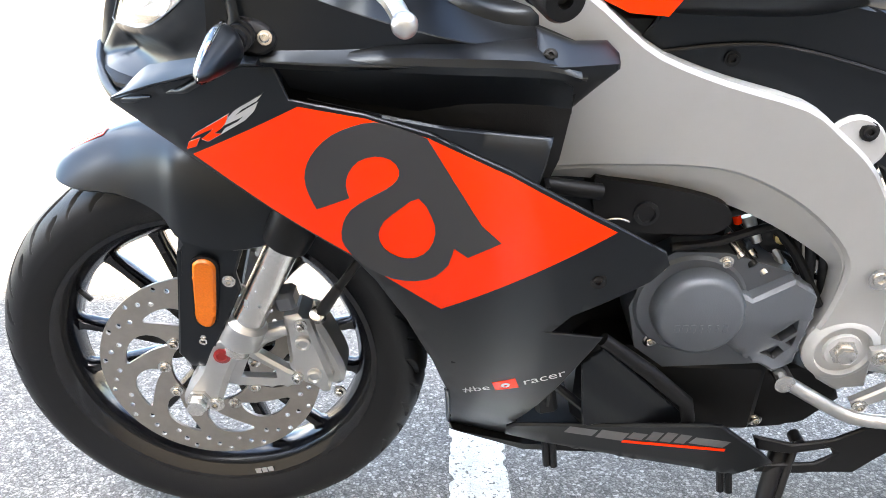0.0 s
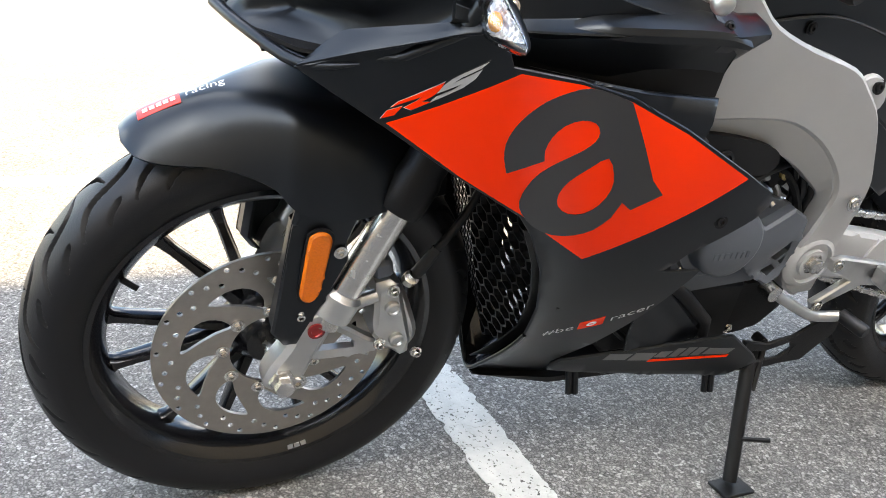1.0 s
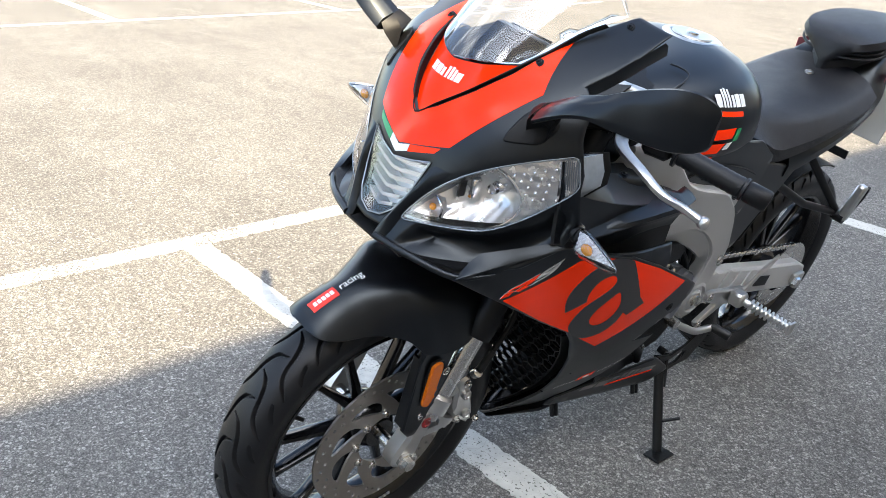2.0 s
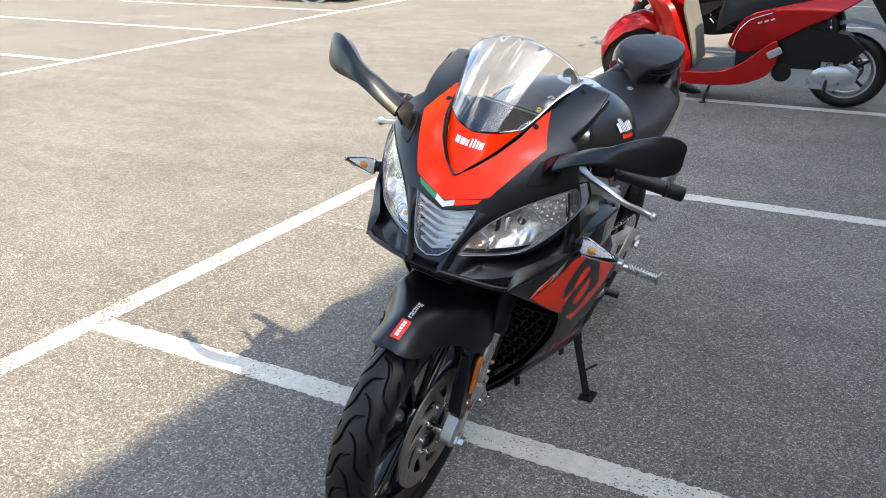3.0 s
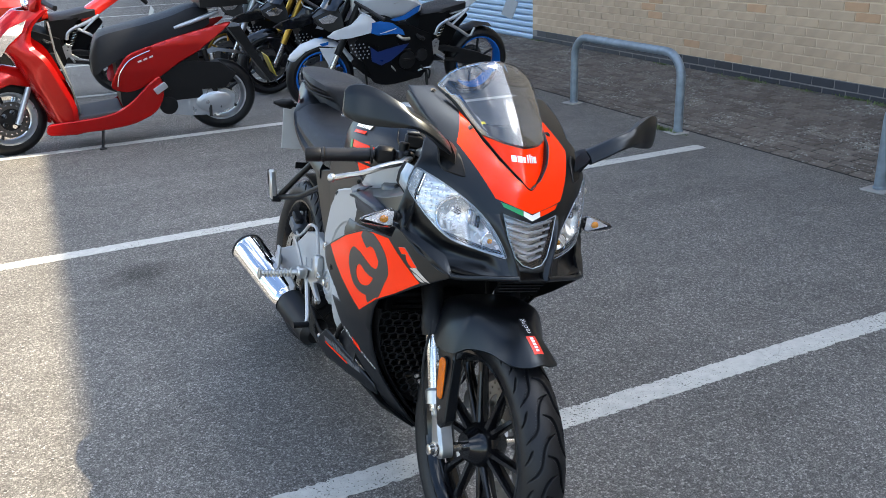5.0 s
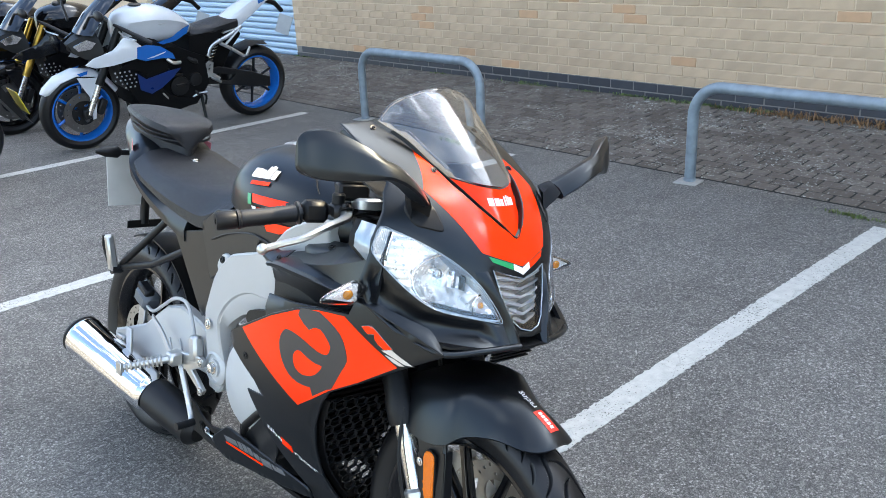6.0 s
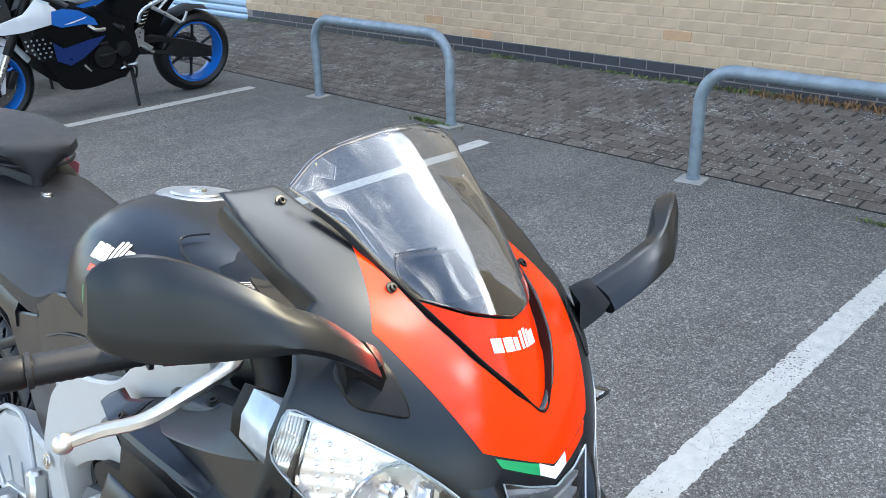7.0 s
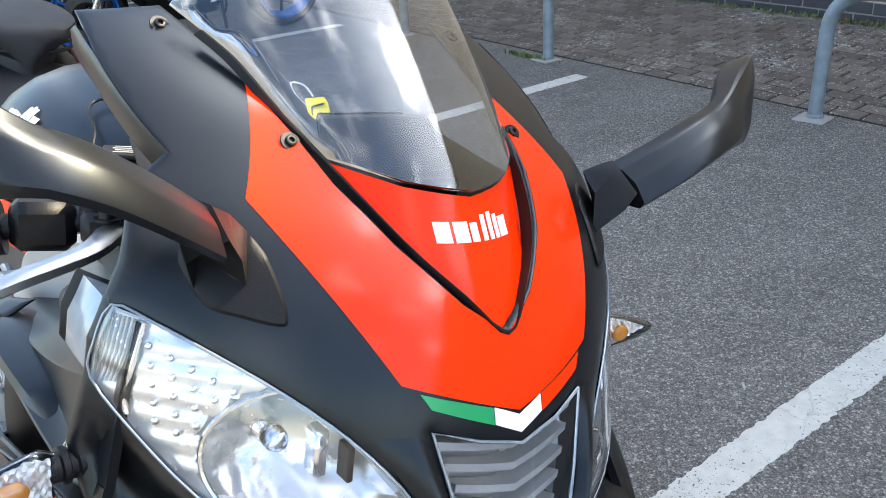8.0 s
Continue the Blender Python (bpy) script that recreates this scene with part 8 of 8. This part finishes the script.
    part("windscreen", loft([[(w * math.sin(b), y + 0.10 * (1 - math.cos(b)), z) for b in np.linspace(-1.3, 1.3, 11)] for y, z, w in ((0.03, 0.87, 0.15), (0.12, 0.99, 0.145), (0.22, 1.08, 0.11), (0.27, 1.11, 0.07))], False, False), PIPE, t, "dark tinted windscreen")
    tank_st = cr([(0.30, 0.05, 0.93, 0.81), (0.345, 0.115, 0.985, 0.775), (0.44, 0.165, 1.018, 0.75), (0.55, 0.182, 1.030, 0.742), (0.69, 0.178, 1.005, 0.747), (0.80, 0.15, 0.955, 0.757), (0.89, 0.095, 0.875, 0.785)], 3)
    tk = part("fuel_tank", loft([[(hw * math.copysign(abs(math.cos(a)) ** 0.8, math.cos(a)) * (1 if math.sin(a) > 0 else 0.85), y, (zb + zt) / 2 + (zt - zb) / 2 * math.copysign(abs(math.sin(a)) ** 0.8, math.sin(a))) for a in np.linspace(0, 6.283, 21)[:-1]] for y, hw, zt, zb in tank_st]), body, t, "fuel tank")
    part("filler_cap", lathe([(0, 0.05), (0.01, 0.045), (0.012, 0.001)], 24, (0, 0.50, 1.024), way=(0, 0.02, 1)), DARK, tk)
    for s in (1, -1):
        for k in range(4):
            part("emblem_bar", sheet([(0.60 + 0.012 * k, 0.90 + 0.012 * k), (0.68 - 0.004 * k, 0.905 + 0.015 * k), (0.68 - 0.004 * k, 0.911 + 0.015 * k), (0.60 + 0.012 * k, 0.906 + 0.012 * k)], flat(s, 0.176, -0.1, -0.45, 0.6, 0.89), 0.003, 0.03), GREY, tk)
        part("tank_flash", sheet([(0.55, 0.785), (0.69, 0.803), (0.79, 0.848), (0.86, 0.868), (0.83, 0.808), (0.72, 0.768), (0.60, 0.762)], flat(s, 0.182, -0.25, 0, 0.68), 0.004, 0.03), accent, tk)
    part("rider_seat", loft([ring_box(*r) for r in cr([(0.89, 0.05, 0.09, 0.818, 0.765), (0.95, 0.10, 0.122, 0.815, 0.762), (1.08, 0.124, 0.128, 0.832, 0.768), (1.20, 0.122, 0.122, 0.852, 0.785), (1.30, 0.105, 0.108, 0.864, 0.80)], 3)]), SEATM, t)
    part("tail", loft([ring_box(*r) for r in cr([(1.17, 0.075, 0.10, 0.825, 0.755), (1.30, 0.088, 0.10, 0.902, 0.792), (1.45, 0.075, 0.085, 0.978, 0.878), (1.64, 0.04, 0.05, 1.045, 0.985)], 3)]), body, t, "pointed tail unit")
    part("tail_flash", loft([ring_box(*r) for r in ((1.52, 0.068, 0.076, 1.034, 0.955), (1.63, 0.046, 0.056, 1.048, 0.985))]), accent, t)
    part("plate_holder", tube([(0, 1.58, 0.98), (0, 1.72, 0.93), (0, 1.79, 0.86)], 0.02, 8), PLASTIC, t)
    part("number_plate", cbox((0, 1.81, 0.74), (0.2, 0.005, 0.16), 0.002, pose(0, 0, 0, -20, 0, 0)), GREYP, t)
    part("rear_guard", loft([[(x, 1.48 + 0.34 * math.cos(radians(a)) * (1 - abs(x)), 0.305 + 0.345 * math.sin(radians(a)) * (1 - abs(x) * 0.5)) for x in (-0.09, -0.05, 0, 0.05, 0.09)] for a in (150, 120, 90, 70)], False, False), PLASTIC, t)
    part("engine", loft([[(x, y, z) for y, z in ((0.30, 0.70), (0.45, 0.74), (0.72, 0.72), (0.95, 0.62), (0.98, 0.40), (0.86, 0.25), (0.50, 0.22), (0.34, 0.32))] for x in (-0.17, -0.15, 0.15, 0.17)]), SHADED, t, "dark engine", 30)
    rnd2 = random.Random(9)
    for k in range(9):
        y, z = rnd2.uniform(0.5, 0.9), rnd2.uniform(0.34, 0.66)
        part("engine_hose", tube(cr([(0.172, y, z), (0.195, y + rnd2.uniform(0, 0.06), z - 0.03), (0.18, y + rnd2.uniform(0.02, 0.14), z - rnd2.uniform(0.02, 0.12))], 3), rnd2.uniform(0.006, 0.014), 8), rnd2.choice([PLASTIC, DARK, DARK, ALLOY]), t)
    part("starter_cover", lathe([(0, 0.055), (0.02, 0.05), (0.024, 0.001)], 20, (0.17, 0.86, 0.45), way=(1, 0, 0)), DARK, t)
    part("clutch_cover", lathe([(0, 0.08), (0.02, 0.076), (0.025, 0.05), (0.025, 0.001)], 24, (0.17, 0.72, 0.42), way=(1, 0, 0)), PLASTIC, t)
    part("radiator", cbox((0, 0.33, 0.52), (0.3, 0.05, 0.3), 0.01, pose(0, 0, 0, 15, 0, 0)), DARK, t)
    part("seat_cover", sheet([(0.86, 0.78), (1.15, 0.80), (1.05, 0.66), (0.95, 0.58), (0.84, 0.66)], flat(1, 0.13), 0.26, 0.05), SHADED, t)
    part("silencer", lathe([(0, 0.03), (0.01, 0.055), (0.36, 0.06), (0.37, 0.03)], 20, (-0.16, 1.12, 0.42), way=(-0.1, 1, 0.35)), SILVP, t)
    # dark filler added to close the see-through gap below the seat
    part("inner_guard", sheet([(0.98, 0.62), (1.06, 0.78), (1.30, 0.82), (1.36, 0.72), (1.27, 0.62), (1.19, 0.48), (1.0, 0.44)], flat(1, 0.05), 0.10, 0.04, edge=0.008), SHADED, t)
    sh = part("shock", tube([(0.06, 1.02, 0.50), (0.06, 1.12, 0.72)], 0.018, 12), DARK, t)
    part("shock_spring", tube([(0.062 + 0.03 * math.cos(a), 1.035 + 0.08 * a / 40 + 0.03 * math.sin(a), 0.53 + 0.16 * a / 40) for a in np.linspace(0, 40, 90)], 0.005, 6), STEEL, sh)
    part("side_stand", tube([(0.14, 0.92, 0.30), (0.25, 0.90, 0.052)], [0.014, 0.011], 10), PLASTIC, t)
    part("gear_lever", tube([(0.15, 0.80, 0.30), (0.18, 0.88, 0.33), (0.2, 0.94, 0.345)], 0.009, 8), ALLOY, t)
    return t


def parked(x, y, lean, turn=0.0):
    return Matrix.Translation((x, y, 0)) @ pose(0, 0, 0, 0, 0, -90 + turn) @ pose(0, 0, 0, 0, lean, 0)


sports_bike(parked(2.97, 5.15, 9.0), "white sports motorcycle with bright blue wheels, on its stand", WHITEP, BLUEP, BLUEP, PLASTIC)
sports_bike(parked(2.80, 6.22, 9.0, 2), "black sports motorcycle with gold fork tubes", GLOSS, DARK, GLOSS, GOLD)
sports_bike(parked(2.62, 7.15, 8.0, -2), "black and blue motorcycle with gold wheels", GLOSS, BLUEP, GOLD, SILVP)
sports_bike(parked(0.10, 7.2, 8.0), "bright red sports motorcycle parked behind the scooter", BRED, GLOSS, DARK, SILVP)


# ---- the red scooter
def scooter(m):
    t = thing("scooter", m, "candy red scooter with a grey seat, on its side stand", "scooter")
    fw = plain_wheel(t, "front_wheel", (0, 0.0, 0.275), 0.275, 0.05, SILVP, 0.19, 5, 0.13, "front wheel with pale rim", (1,), DARK)
    steer = Matrix.Translation((0, 0.18, 0)) @ pose(0, 0, 0, 0, 0, 20) @ Matrix.Translation((0, -0.1, 0))
    fw.matrix_basis = steer
    plain_wheel(t, "rear_wheel", (0, 1.61, 0.275), 0.275, 0.058, SILVP, 0.19, 5, 0.11, "rear wheel with pale rim", (-1,), DARK)
    for s in (1, -1):
        part("fork_leg", tube([(s * 0.085, 0.03, 0.24), (s * 0.085, 0.22, 0.62)], 0.021, 12), SILVP, t).matrix_basis = steer
    rings = []
    for a, w, r in ((160, 0.03, 0.30), (150, 0.07, 0.315), (130, 0.095, 0.34), (108, 0.105, 0.365), (85, 0.11, 0.385), (62, 0.11, 0.38), (40, 0.10, 0.36)):
        c, q = math.cos(radians(a)), math.sin(radians(a))
        arch = [(w * math.sin(b), r * c - 0.0, 0.275 + r * q - 0.13 * (1 - math.cos(b))) for b in np.linspace(-1.5, 1.5, 9)]
        rings.append(arch + [(x * 0.94, y, z - 0.006) for x, y, z in reversed(arch)])
    part("front_mudguard", loft(rings), REDP2, t, "red front mudguard").matrix_basis = steer
    # leg shield: a broad curved front
    front = []
    for y, z, w in cr([(0.44, 0.13, 0.17), (0.38, 0.26, 0.205), (0.31, 0.45, 0.24), (0.25, 0.62, 0.25), (0.20, 0.72, 0.24), (0.13, 0.80, 0.20), (0.16, 0.92, 0.17), (0.28, 1.02, 0.13)], 3):
        arc = [(w * math.sin(b), y + 0.24 * (1 - math.cos(b)) * (1 - 0.45 * max(0, 0.35 - z) / 0.22) - 0.04, z) for b in np.linspace(-1.45, 1.45, 13)]
        front.append(arc + [(x * 0.9, yy + 0.035, z) for x, yy, z in reversed(arc)])
    sh = part("leg_shield", loft(front), REDP2, t, "red leg shield")
    part("shield_lining", loft([[(x * w, y, z) for x in np.linspace(-1, 1, 7)] + [(x * w, y + 0.012, z) for x in np.linspace(1, -1, 7)] for y, z, w in ((0.56, 0.28, 0.17), (0.525, 0.5, 0.20), (0.47, 0.70, 0.20), (0.46, 0.9, 0.13))]), mat("grey_lining", (0.10, 0.10, 0.095), 0.6, var=0.25), t, "grey leg shield lining")
    for s in (1, -1):
        part("nose_lamp", sheet([(0.10, 0.74), (0.12, 0.82), (0.22, 0.92), (0.34, 0.98), (0.30, 0.90), (0.20, 0.81), (0.14, 0.73)], lambda y, z, d: (s * (0.09 + 0.62 * (y - 0.09) - 0.15 * max(0, z - 0.85) + 0.02 + d), y - 0.01, z), 0.004, 0.03), CHROME, t, "clear front lamp")
        part("mirror", tube([(s * 0.14, 0.42, 1.12), (s * 0.2, 0.40, 1.28)], 0.006, 8), PLASTIC, t)
        part("handgrip", tube([(s * 0.18, 0.46, 1.08), (s * 0.34, 0.52, 1.06)], 0.018, 12), RUBBER, t)
        part("floor_edge", sheet(cr([(0.345, 0.15), (0.335, 0.225), (0.43, 0.238), (0.642, 0.245), (0.795, 0.268), (0.91, 0.326), (0.997, 0.397), (1.09, 0.475), (1.15, 0.495), (1.16, 0.37), (1.101, 0.254), (0.999, 0.196), (0.87, 0.16), (0.626, 0.146)], 4, True), flat(s, 0.2), 0.02, 0.025, edge=0.008), REDP2, t, "red sill below the footboard")
        part("side_panel", sheet(cr([(0.805, 0.451), (0.836, 0.543), (0.885, 0.616), (0.948, 0.679), (1.073, 0.722), (1.325, 0.782), (1.60, 0.832), (1.72, 0.842), (1.62, 0.768), (1.436, 0.653), (1.304, 0.590), (1.133, 0.480), (0.968, 0.402), (0.863, 0.408)], 4, True),
                                 lambda y, z, d: (s * (0.205 - 0.05 * max(0, y - 1.1) - 0.28 * max(0, z - 0.72) - 0.3 * max(0, 0.56 - z) + d), y, z), 0.02, 0.025, edge=0.008), REDP2, t, "red rear side panel")
        part("chrome_trim", tube(cr([(s * 0.205, 0.845, 0.46), (s * 0.210, 0.865, 0.54), (s * 0.212, 0.905, 0.60), (s * 0.212, 0.965, 0.652), (s * 0.208, 1.10, 0.700)], 4), 0.0045, 8), CHROME, t)
        for k in range(3):
            part("emblem_bar", cbox((s * 0.207, 1.02 + 0.042 * k, 0.628 + 0.013 * k), (0.003, 0.03, 0.012), 0.001, pose(0, 0, 0, 20, 0, 0)), SILVERF, t)
        part("grab_rail", tube(cr([(s * 0.14, 1.30, 0.835), (s * 0.145, 1.45, 0.875), (s * 0.12, 1.64, 0.93)], 4), [0.016] * 9, 10), SILVP, t, "silver grab rail")
        part("shock_absorber", tube([(s * 0.13, 1.55, 0.33), (s * 0.12, 1.50, 0.66)], 0.022, 12), DARK, t)
    part("footboard", cbox((0, 0.66, 0.252), (0.36, 0.40, 0.03), 0.01, pose(0, 0, 0, 5, 0, 0)), FLOORM, t, "dark rubber footboard")
    part("centre_body", loft([[(x, y, z) for x in (-0.15, 0.15) for y in ((0.86, 1.45) if x < 0 else (1.45, 0.86))] for z in (0.30, 0.45, 0.64)]), PLASTIC, t)
    part("seat", loft([ring_box(*r) for r in cr([(0.70, 0.06, 0.09, 0.64, 0.53), (0.735, 0.10, 0.12, 0.745, 0.55), (0.785, 0.13, 0.14, 0.812, 0.59), (0.92, 0.145, 0.155, 0.846, 0.655), (1.10, 0.15, 0.16, 0.878, 0.70), (1.30, 0.145, 0.15, 0.925, 0.745), (1.46, 0.12, 0.13, 0.972, 0.79), (1.57, 0.08, 0.10, 0.94, 0.84)], 3)]), SCOOTSEAT, t, "grey stepped seat")
    part("top_box", loft([[(x, y, z) for x, y in ((-0.18, 1.50), (0.18, 1.50), (0.2, 1.68), (0.15, 1.86), (-0.15, 1.86), (-0.2, 1.68))] for z in (0.97, 1.05, 1.25, 1.30)]), PLASTIC, t, "black top box")
    part("transmission", loft([[(x, y, z) for y, z in ((1.16, 0.36), (1.20, 0.20), (1.35, 0.165), (1.55, 0.155), (1.68, 0.20), (1.70, 0.30), (1.62, 0.345), (1.35, 0.365))] for x in (0.06, 0.13, 0.14)]), SILVP, t, "silver transmission case", 30)
    part("drive_cover", lathe([(0, 0.07), (0.02, 0.066), (0.025, 0.001)], 28, (0.135, 1.19, 0.265), way=(1, 0, 0)), PLASTIC, t)
    part("case_lobe", ball((0.145, 1.53, 0.26), (0.02, 0.14, 0.08), 18, 8), SILVP, t)
    part("air_box", loft([[(x, y, z) for y, z in ((1.16, 0.50), (1.22, 0.38), (1.62, 0.36), (1.72, 0.46), (1.60, 0.56), (1.30, 0.60))] for x in (0.05, 0.16, 0.17)]), PLASTIC, t, "black air filter box", 30)
    part("rear_mudguard", loft([[(x, 1.61 + r * math.cos(radians(a)), 0.275 + r * math.sin(radians(a))) for x in (-0.08, -0.04, 0.04, 0.08)] for a, r in ((120, 0.36), (90, 0.35), (60, 0.36), (30, 0.42), (5, 0.46))], False, False), PLASTIC, t)
    part("number_plate", cbox((0, 2.02, 0.47), (0.2, 0.005, 0.17), 0.002, pose(0, 0, 0, 20, 0, 0)), mat("yellow_plate", (0.65, 0.48, 0.05), 0.4), t, "yellow number plate")
    part("plate_holder", sheet([(1.70, 0.80), (1.80, 0.80), (2.03, 0.36), (2.00, 0.35)], flat(1, 0.09), 0.18, 0.05), PLASTIC, t)
    part("headset", loft([[(w * math.cos(b), y + 0.06 * math.sin(b), z) for b in np.linspace(0, 6.283, 17)[:-1]] for y, z, w in ((0.40, 0.98, 0.10), (0.40, 1.04, 0.16), (0.42, 1.10, 0.17), (0.43, 1.14, 0.10))]), REDP2, t)
    part("headlamp", ball((0, 0.355, 1.06), (0.12, 0.04, 0.05), 18, 8), CHROME, t, "clear headlamp")
    part("side_stand", tube([(0.16, 0.70, 0.16), (0.24, 0.67, 0.03)], 0.011, 8), PLASTIC, t)
    part("stand_foot", cbox((0.245, 0.67, 0.026), (0.04, 0.05, 0.01), 0.003), PLASTIC, t)
    part("kickstart", tube([(0.15, 1.50, 0.25), (0.17, 1.49, 0.15)], 0.012, 8), DARK, t)
    part("pillion_footrest", cbox((0.215, 1.14, 0.42), (0.02, 0.10, 0.05), 0.01, pose(0, 0, 0, 30, 0, 0)), SILVP, t)
    return t


scooter(Matrix.Translation((0.475, 4.95, 0)) @ pose(0, 0, 0, 0, 0, -90) @ pose(0, 0, 0, 0, 5, 0))


# ---- the silver-blue hatchback across the aisle
def hatchback(m):
    t = thing("car", m, "silver-blue hatchback parked across the aisle", "car")
    # x along the car (front towards +x), y across
    body = []
    for x, w, zb, zt in ((-2.05, 0.60, 0.35, 0.90), (-1.95, 0.78, 0.25, 0.95), (-1.5, 0.83, 0.20, 0.98), (0, 0.84, 0.19, 0.96), (1.3, 0.83, 0.20, 0.92), (1.85, 0.76, 0.24, 0.78), (2.02, 0.55, 0.30, 0.66)):
        body.append([(x, y, z) for y, z in ((-w * 0.9, zb), (-w, zb + 0.08), (-w, zb + 0.28), (-w * 0.985, zt - 0.12), (-w * 0.9, zt), (w * 0.9, zt), (w * 0.985, zt - 0.12), (w, zb + 0.28), (w, zb + 0.08), (w * 0.9, zb))])
    shell = part("body", loft(body), CARP, t, "silver-blue bodywork", 35)
    roof = []
    for x, w, zt in ((-1.9, 0.66, 1.0), (-1.5, 0.64, 1.38), (-0.6, 0.62, 1.47), (0.2, 0.62, 1.42), (0.95, 0.68, 0.98)):
        roof.append([(x, -w * 1.08, 0.9), (x, -w, zt - 0.05), (x, -w * 0.85, zt), (x, w * 0.85, zt), (x, w, zt - 0.05), (x, w * 1.08, 0.9)])
    part("cabin", loft(roof), PIPE, t, "dark glass cabin", 35)
    part("roof_skin", loft([[(x, y * 0.98, z + 0.006) for y, z in ((-0.6, zt - 0.03), (-0.5, zt), (0.5, zt), (0.6, zt - 0.03))] for x, zt in ((-1.45, 1.39), (-0.6, 1.475), (0.15, 1.425))], False, False), CARP, t)
    for s in (1, -1):
        part("sill", cbox((0, s * 0.835, 0.245), (2.0, 0.05, 0.05), 0.015), CARP, t)
        part("door_line", cbox((-0.1, s * 0.846, 0.58), (0.008, 0.006, 0.6), 0.002), PLASTIC, t)
        part("door_handle", cbox((-0.35, s * 0.856, 0.78), (0.18, 0.02, 0.03), 0.008), CARP, t)
        part("bump_strip", cbox((0, s * 0.846, 0.50), (2.2, 0.014, 0.05), 0.005), GREYP, t)
        part("lamp", cbox((1.9, s * 0.55, 0.66), (0.12, 0.3, 0.12), 0.03), CHROME, t)
        for x in (-1.28, 1.25):
            ar = part("wheel_arch", lathe([(-0.02, 0.36), (0.02, 0.36), (0.02, 0.30), (-0.02, 0.30)], 36, (x, s * 0.832, 0.31), closed=True, way=(0, 1, 0)), CARP, t)
            # solid dark disc on the body side stands for the shaded wheel well
            part("arch_shade_disc", lathe([(-0.15, 0.335), (0.004, 0.335)], 36, (x, s * 0.835, 0.31), way=(0, s, 0)), RUBBER, ar)
            wl = part("wheel", lathe([(-0.18, 0.2), (-0.17, 0.29), (-0.1, 0.305), (-0.02, 0.30), (0.0, 0.27), (0.005, 0.22), (-0.01, 0.2)], 40, (x, s * 0.84, 0.305), way=(0, s, 0)), RUBBER, t, "wheel with a silver star cover")
            part("trim_disc", lathe([(0, 0.215), (0.012, 0.21), (0.004, 0.19), (0.0, 0.05)], 36, (x, s * 0.84, 0.305), way=(0, s, 0)), DARK, wl)
            for k in range(5):
                a = 2 * math.pi * k / 5 + 0.3
                part("trim_spoke", sheet([(0.03 * math.cos(a - 0.9), 0.03 * math.sin(a - 0.9)), (0.2 * math.cos(a - 0.26), 0.2 * math.sin(a - 0.26)), (0.21 * math.cos(a), 0.21 * math.sin(a)), (0.2 * math.cos(a + 0.26), 0.2 * math.sin(a + 0.26)), (0.03 * math.cos(a + 0.9), 0.03 * math.sin(a + 0.9))],
                                         lambda u, v, d: (x + u, s * (0.852 + d), 0.305 + v), 0.01, 0.06), SILVP, wl)
            part("hub_cap", lathe([(0, 0.05), (0.016, 0.045), (0.02, 0.001)], 20, (x, s * 0.845, 0.305), way=(0, s, 0)), SILVP, wl)
    part("front_bumper", loft([[(x, y, z) for x, z in ((1.75, 0.24), (2.06, 0.27), (2.1, 0.38), (2.08, 0.50), (1.8, 0.52))] for y in (-0.78, -0.74, 0.74, 0.78)]), CARP, t, "", 35)
    return t


hatchback(Matrix.Translation((-7.65, 10.72, 0)))
# ------------------------------------------------------------ bricks and paving blocks
brick_shape = cbox((0, 0, 0), (0.012, 0.2165, 0.0655), 0.003)
beige_me = link("brick", brick_shape, BEIGE, 0)
tan_me = link("brick", brick_shape, TAN, 0)
blue_me = link("brick", brick_shape, BLUEBRICK, 0)
rest = {"beige": [], "tan": [], "blue": []}
rnd = random.Random(5)
for row in range(0, 28):
    z = 0.088 + 0.075 * row
    for k in range(0, 60):
        y = 7.37 - 0.225 * k - (0.1125 if row % 2 else 0)
        if y < -3.2:
            continue
        tone = "blue" if row < 2 else "tan" if rnd.random() < 0.05 else "beige"
        at = (WX + (0.0 if row < 2 else 0.0015) + rnd.uniform(-0.0012, 0.0012), y + rnd.uniform(-0.002, 0.002), z + rnd.uniform(-0.0015, 0.0015))
        if row < 9 and 0.3 < y < 7.7:
            ob = new("brick", {"blue": blue_me, "tan": tan_me, "beige": beige_me}[tone].data)
            ob.parent = wall
            ob.location = at
        else:
            rest[tone].append(xf(brick_shape, Matrix.Translation(at)))
for ob in (beige_me, tan_me, blue_me):
    bpy.data.objects.remove(ob)
for tone, shapes in rest.items():
    ob = link("brickwork", join(*shapes), {"blue": BLUEBRICK, "tan": TAN, "beige": BEIGE}[tone], 0)
    ob.parent = wall
    tagged(ob, kind="stuff")

paving = thing("pavement", pose(0, 0, 0), "dark block paving with mossy joints, sloping up to the wall", "pavement", kind="structure")
block = cbox((0, 0, -0.02), (0.0885, 0.1405, 0.05), 0.005)
block_me = link("paving_block", block, PAVER, 0)
others = []
slope = 0.078 / 1.53
for r in range(15):
    x = 5.03 + 0.1 * r
    for k in range(-60, 80):
        y = 0.15 * k + (0.075 if r % 2 else 0) + rnd.uniform(-0.003, 0.003)
        at = (x, y, 0.006 + (x - 5.0) * slope + rnd.uniform(-0.001, 0.001))
        m = pose(*at, rnd.uniform(-0.4, 0.4), -math.degrees(slope) + rnd.uniform(-0.5, 0.5), rnd.uniform(-1, 1))
        if 0.3 < y < 3.2:
            ob = new("paving_block", block_me.data)
            ob.parent = paving
            ob.matrix_basis = m
        else:
            others.append(xf(block, m))
bpy.data.objects.remove(block_me)
ob = link("block_paving", join(*others), PAVER, 0)
ob.parent = paving
tagged(ob, kind="stuff")
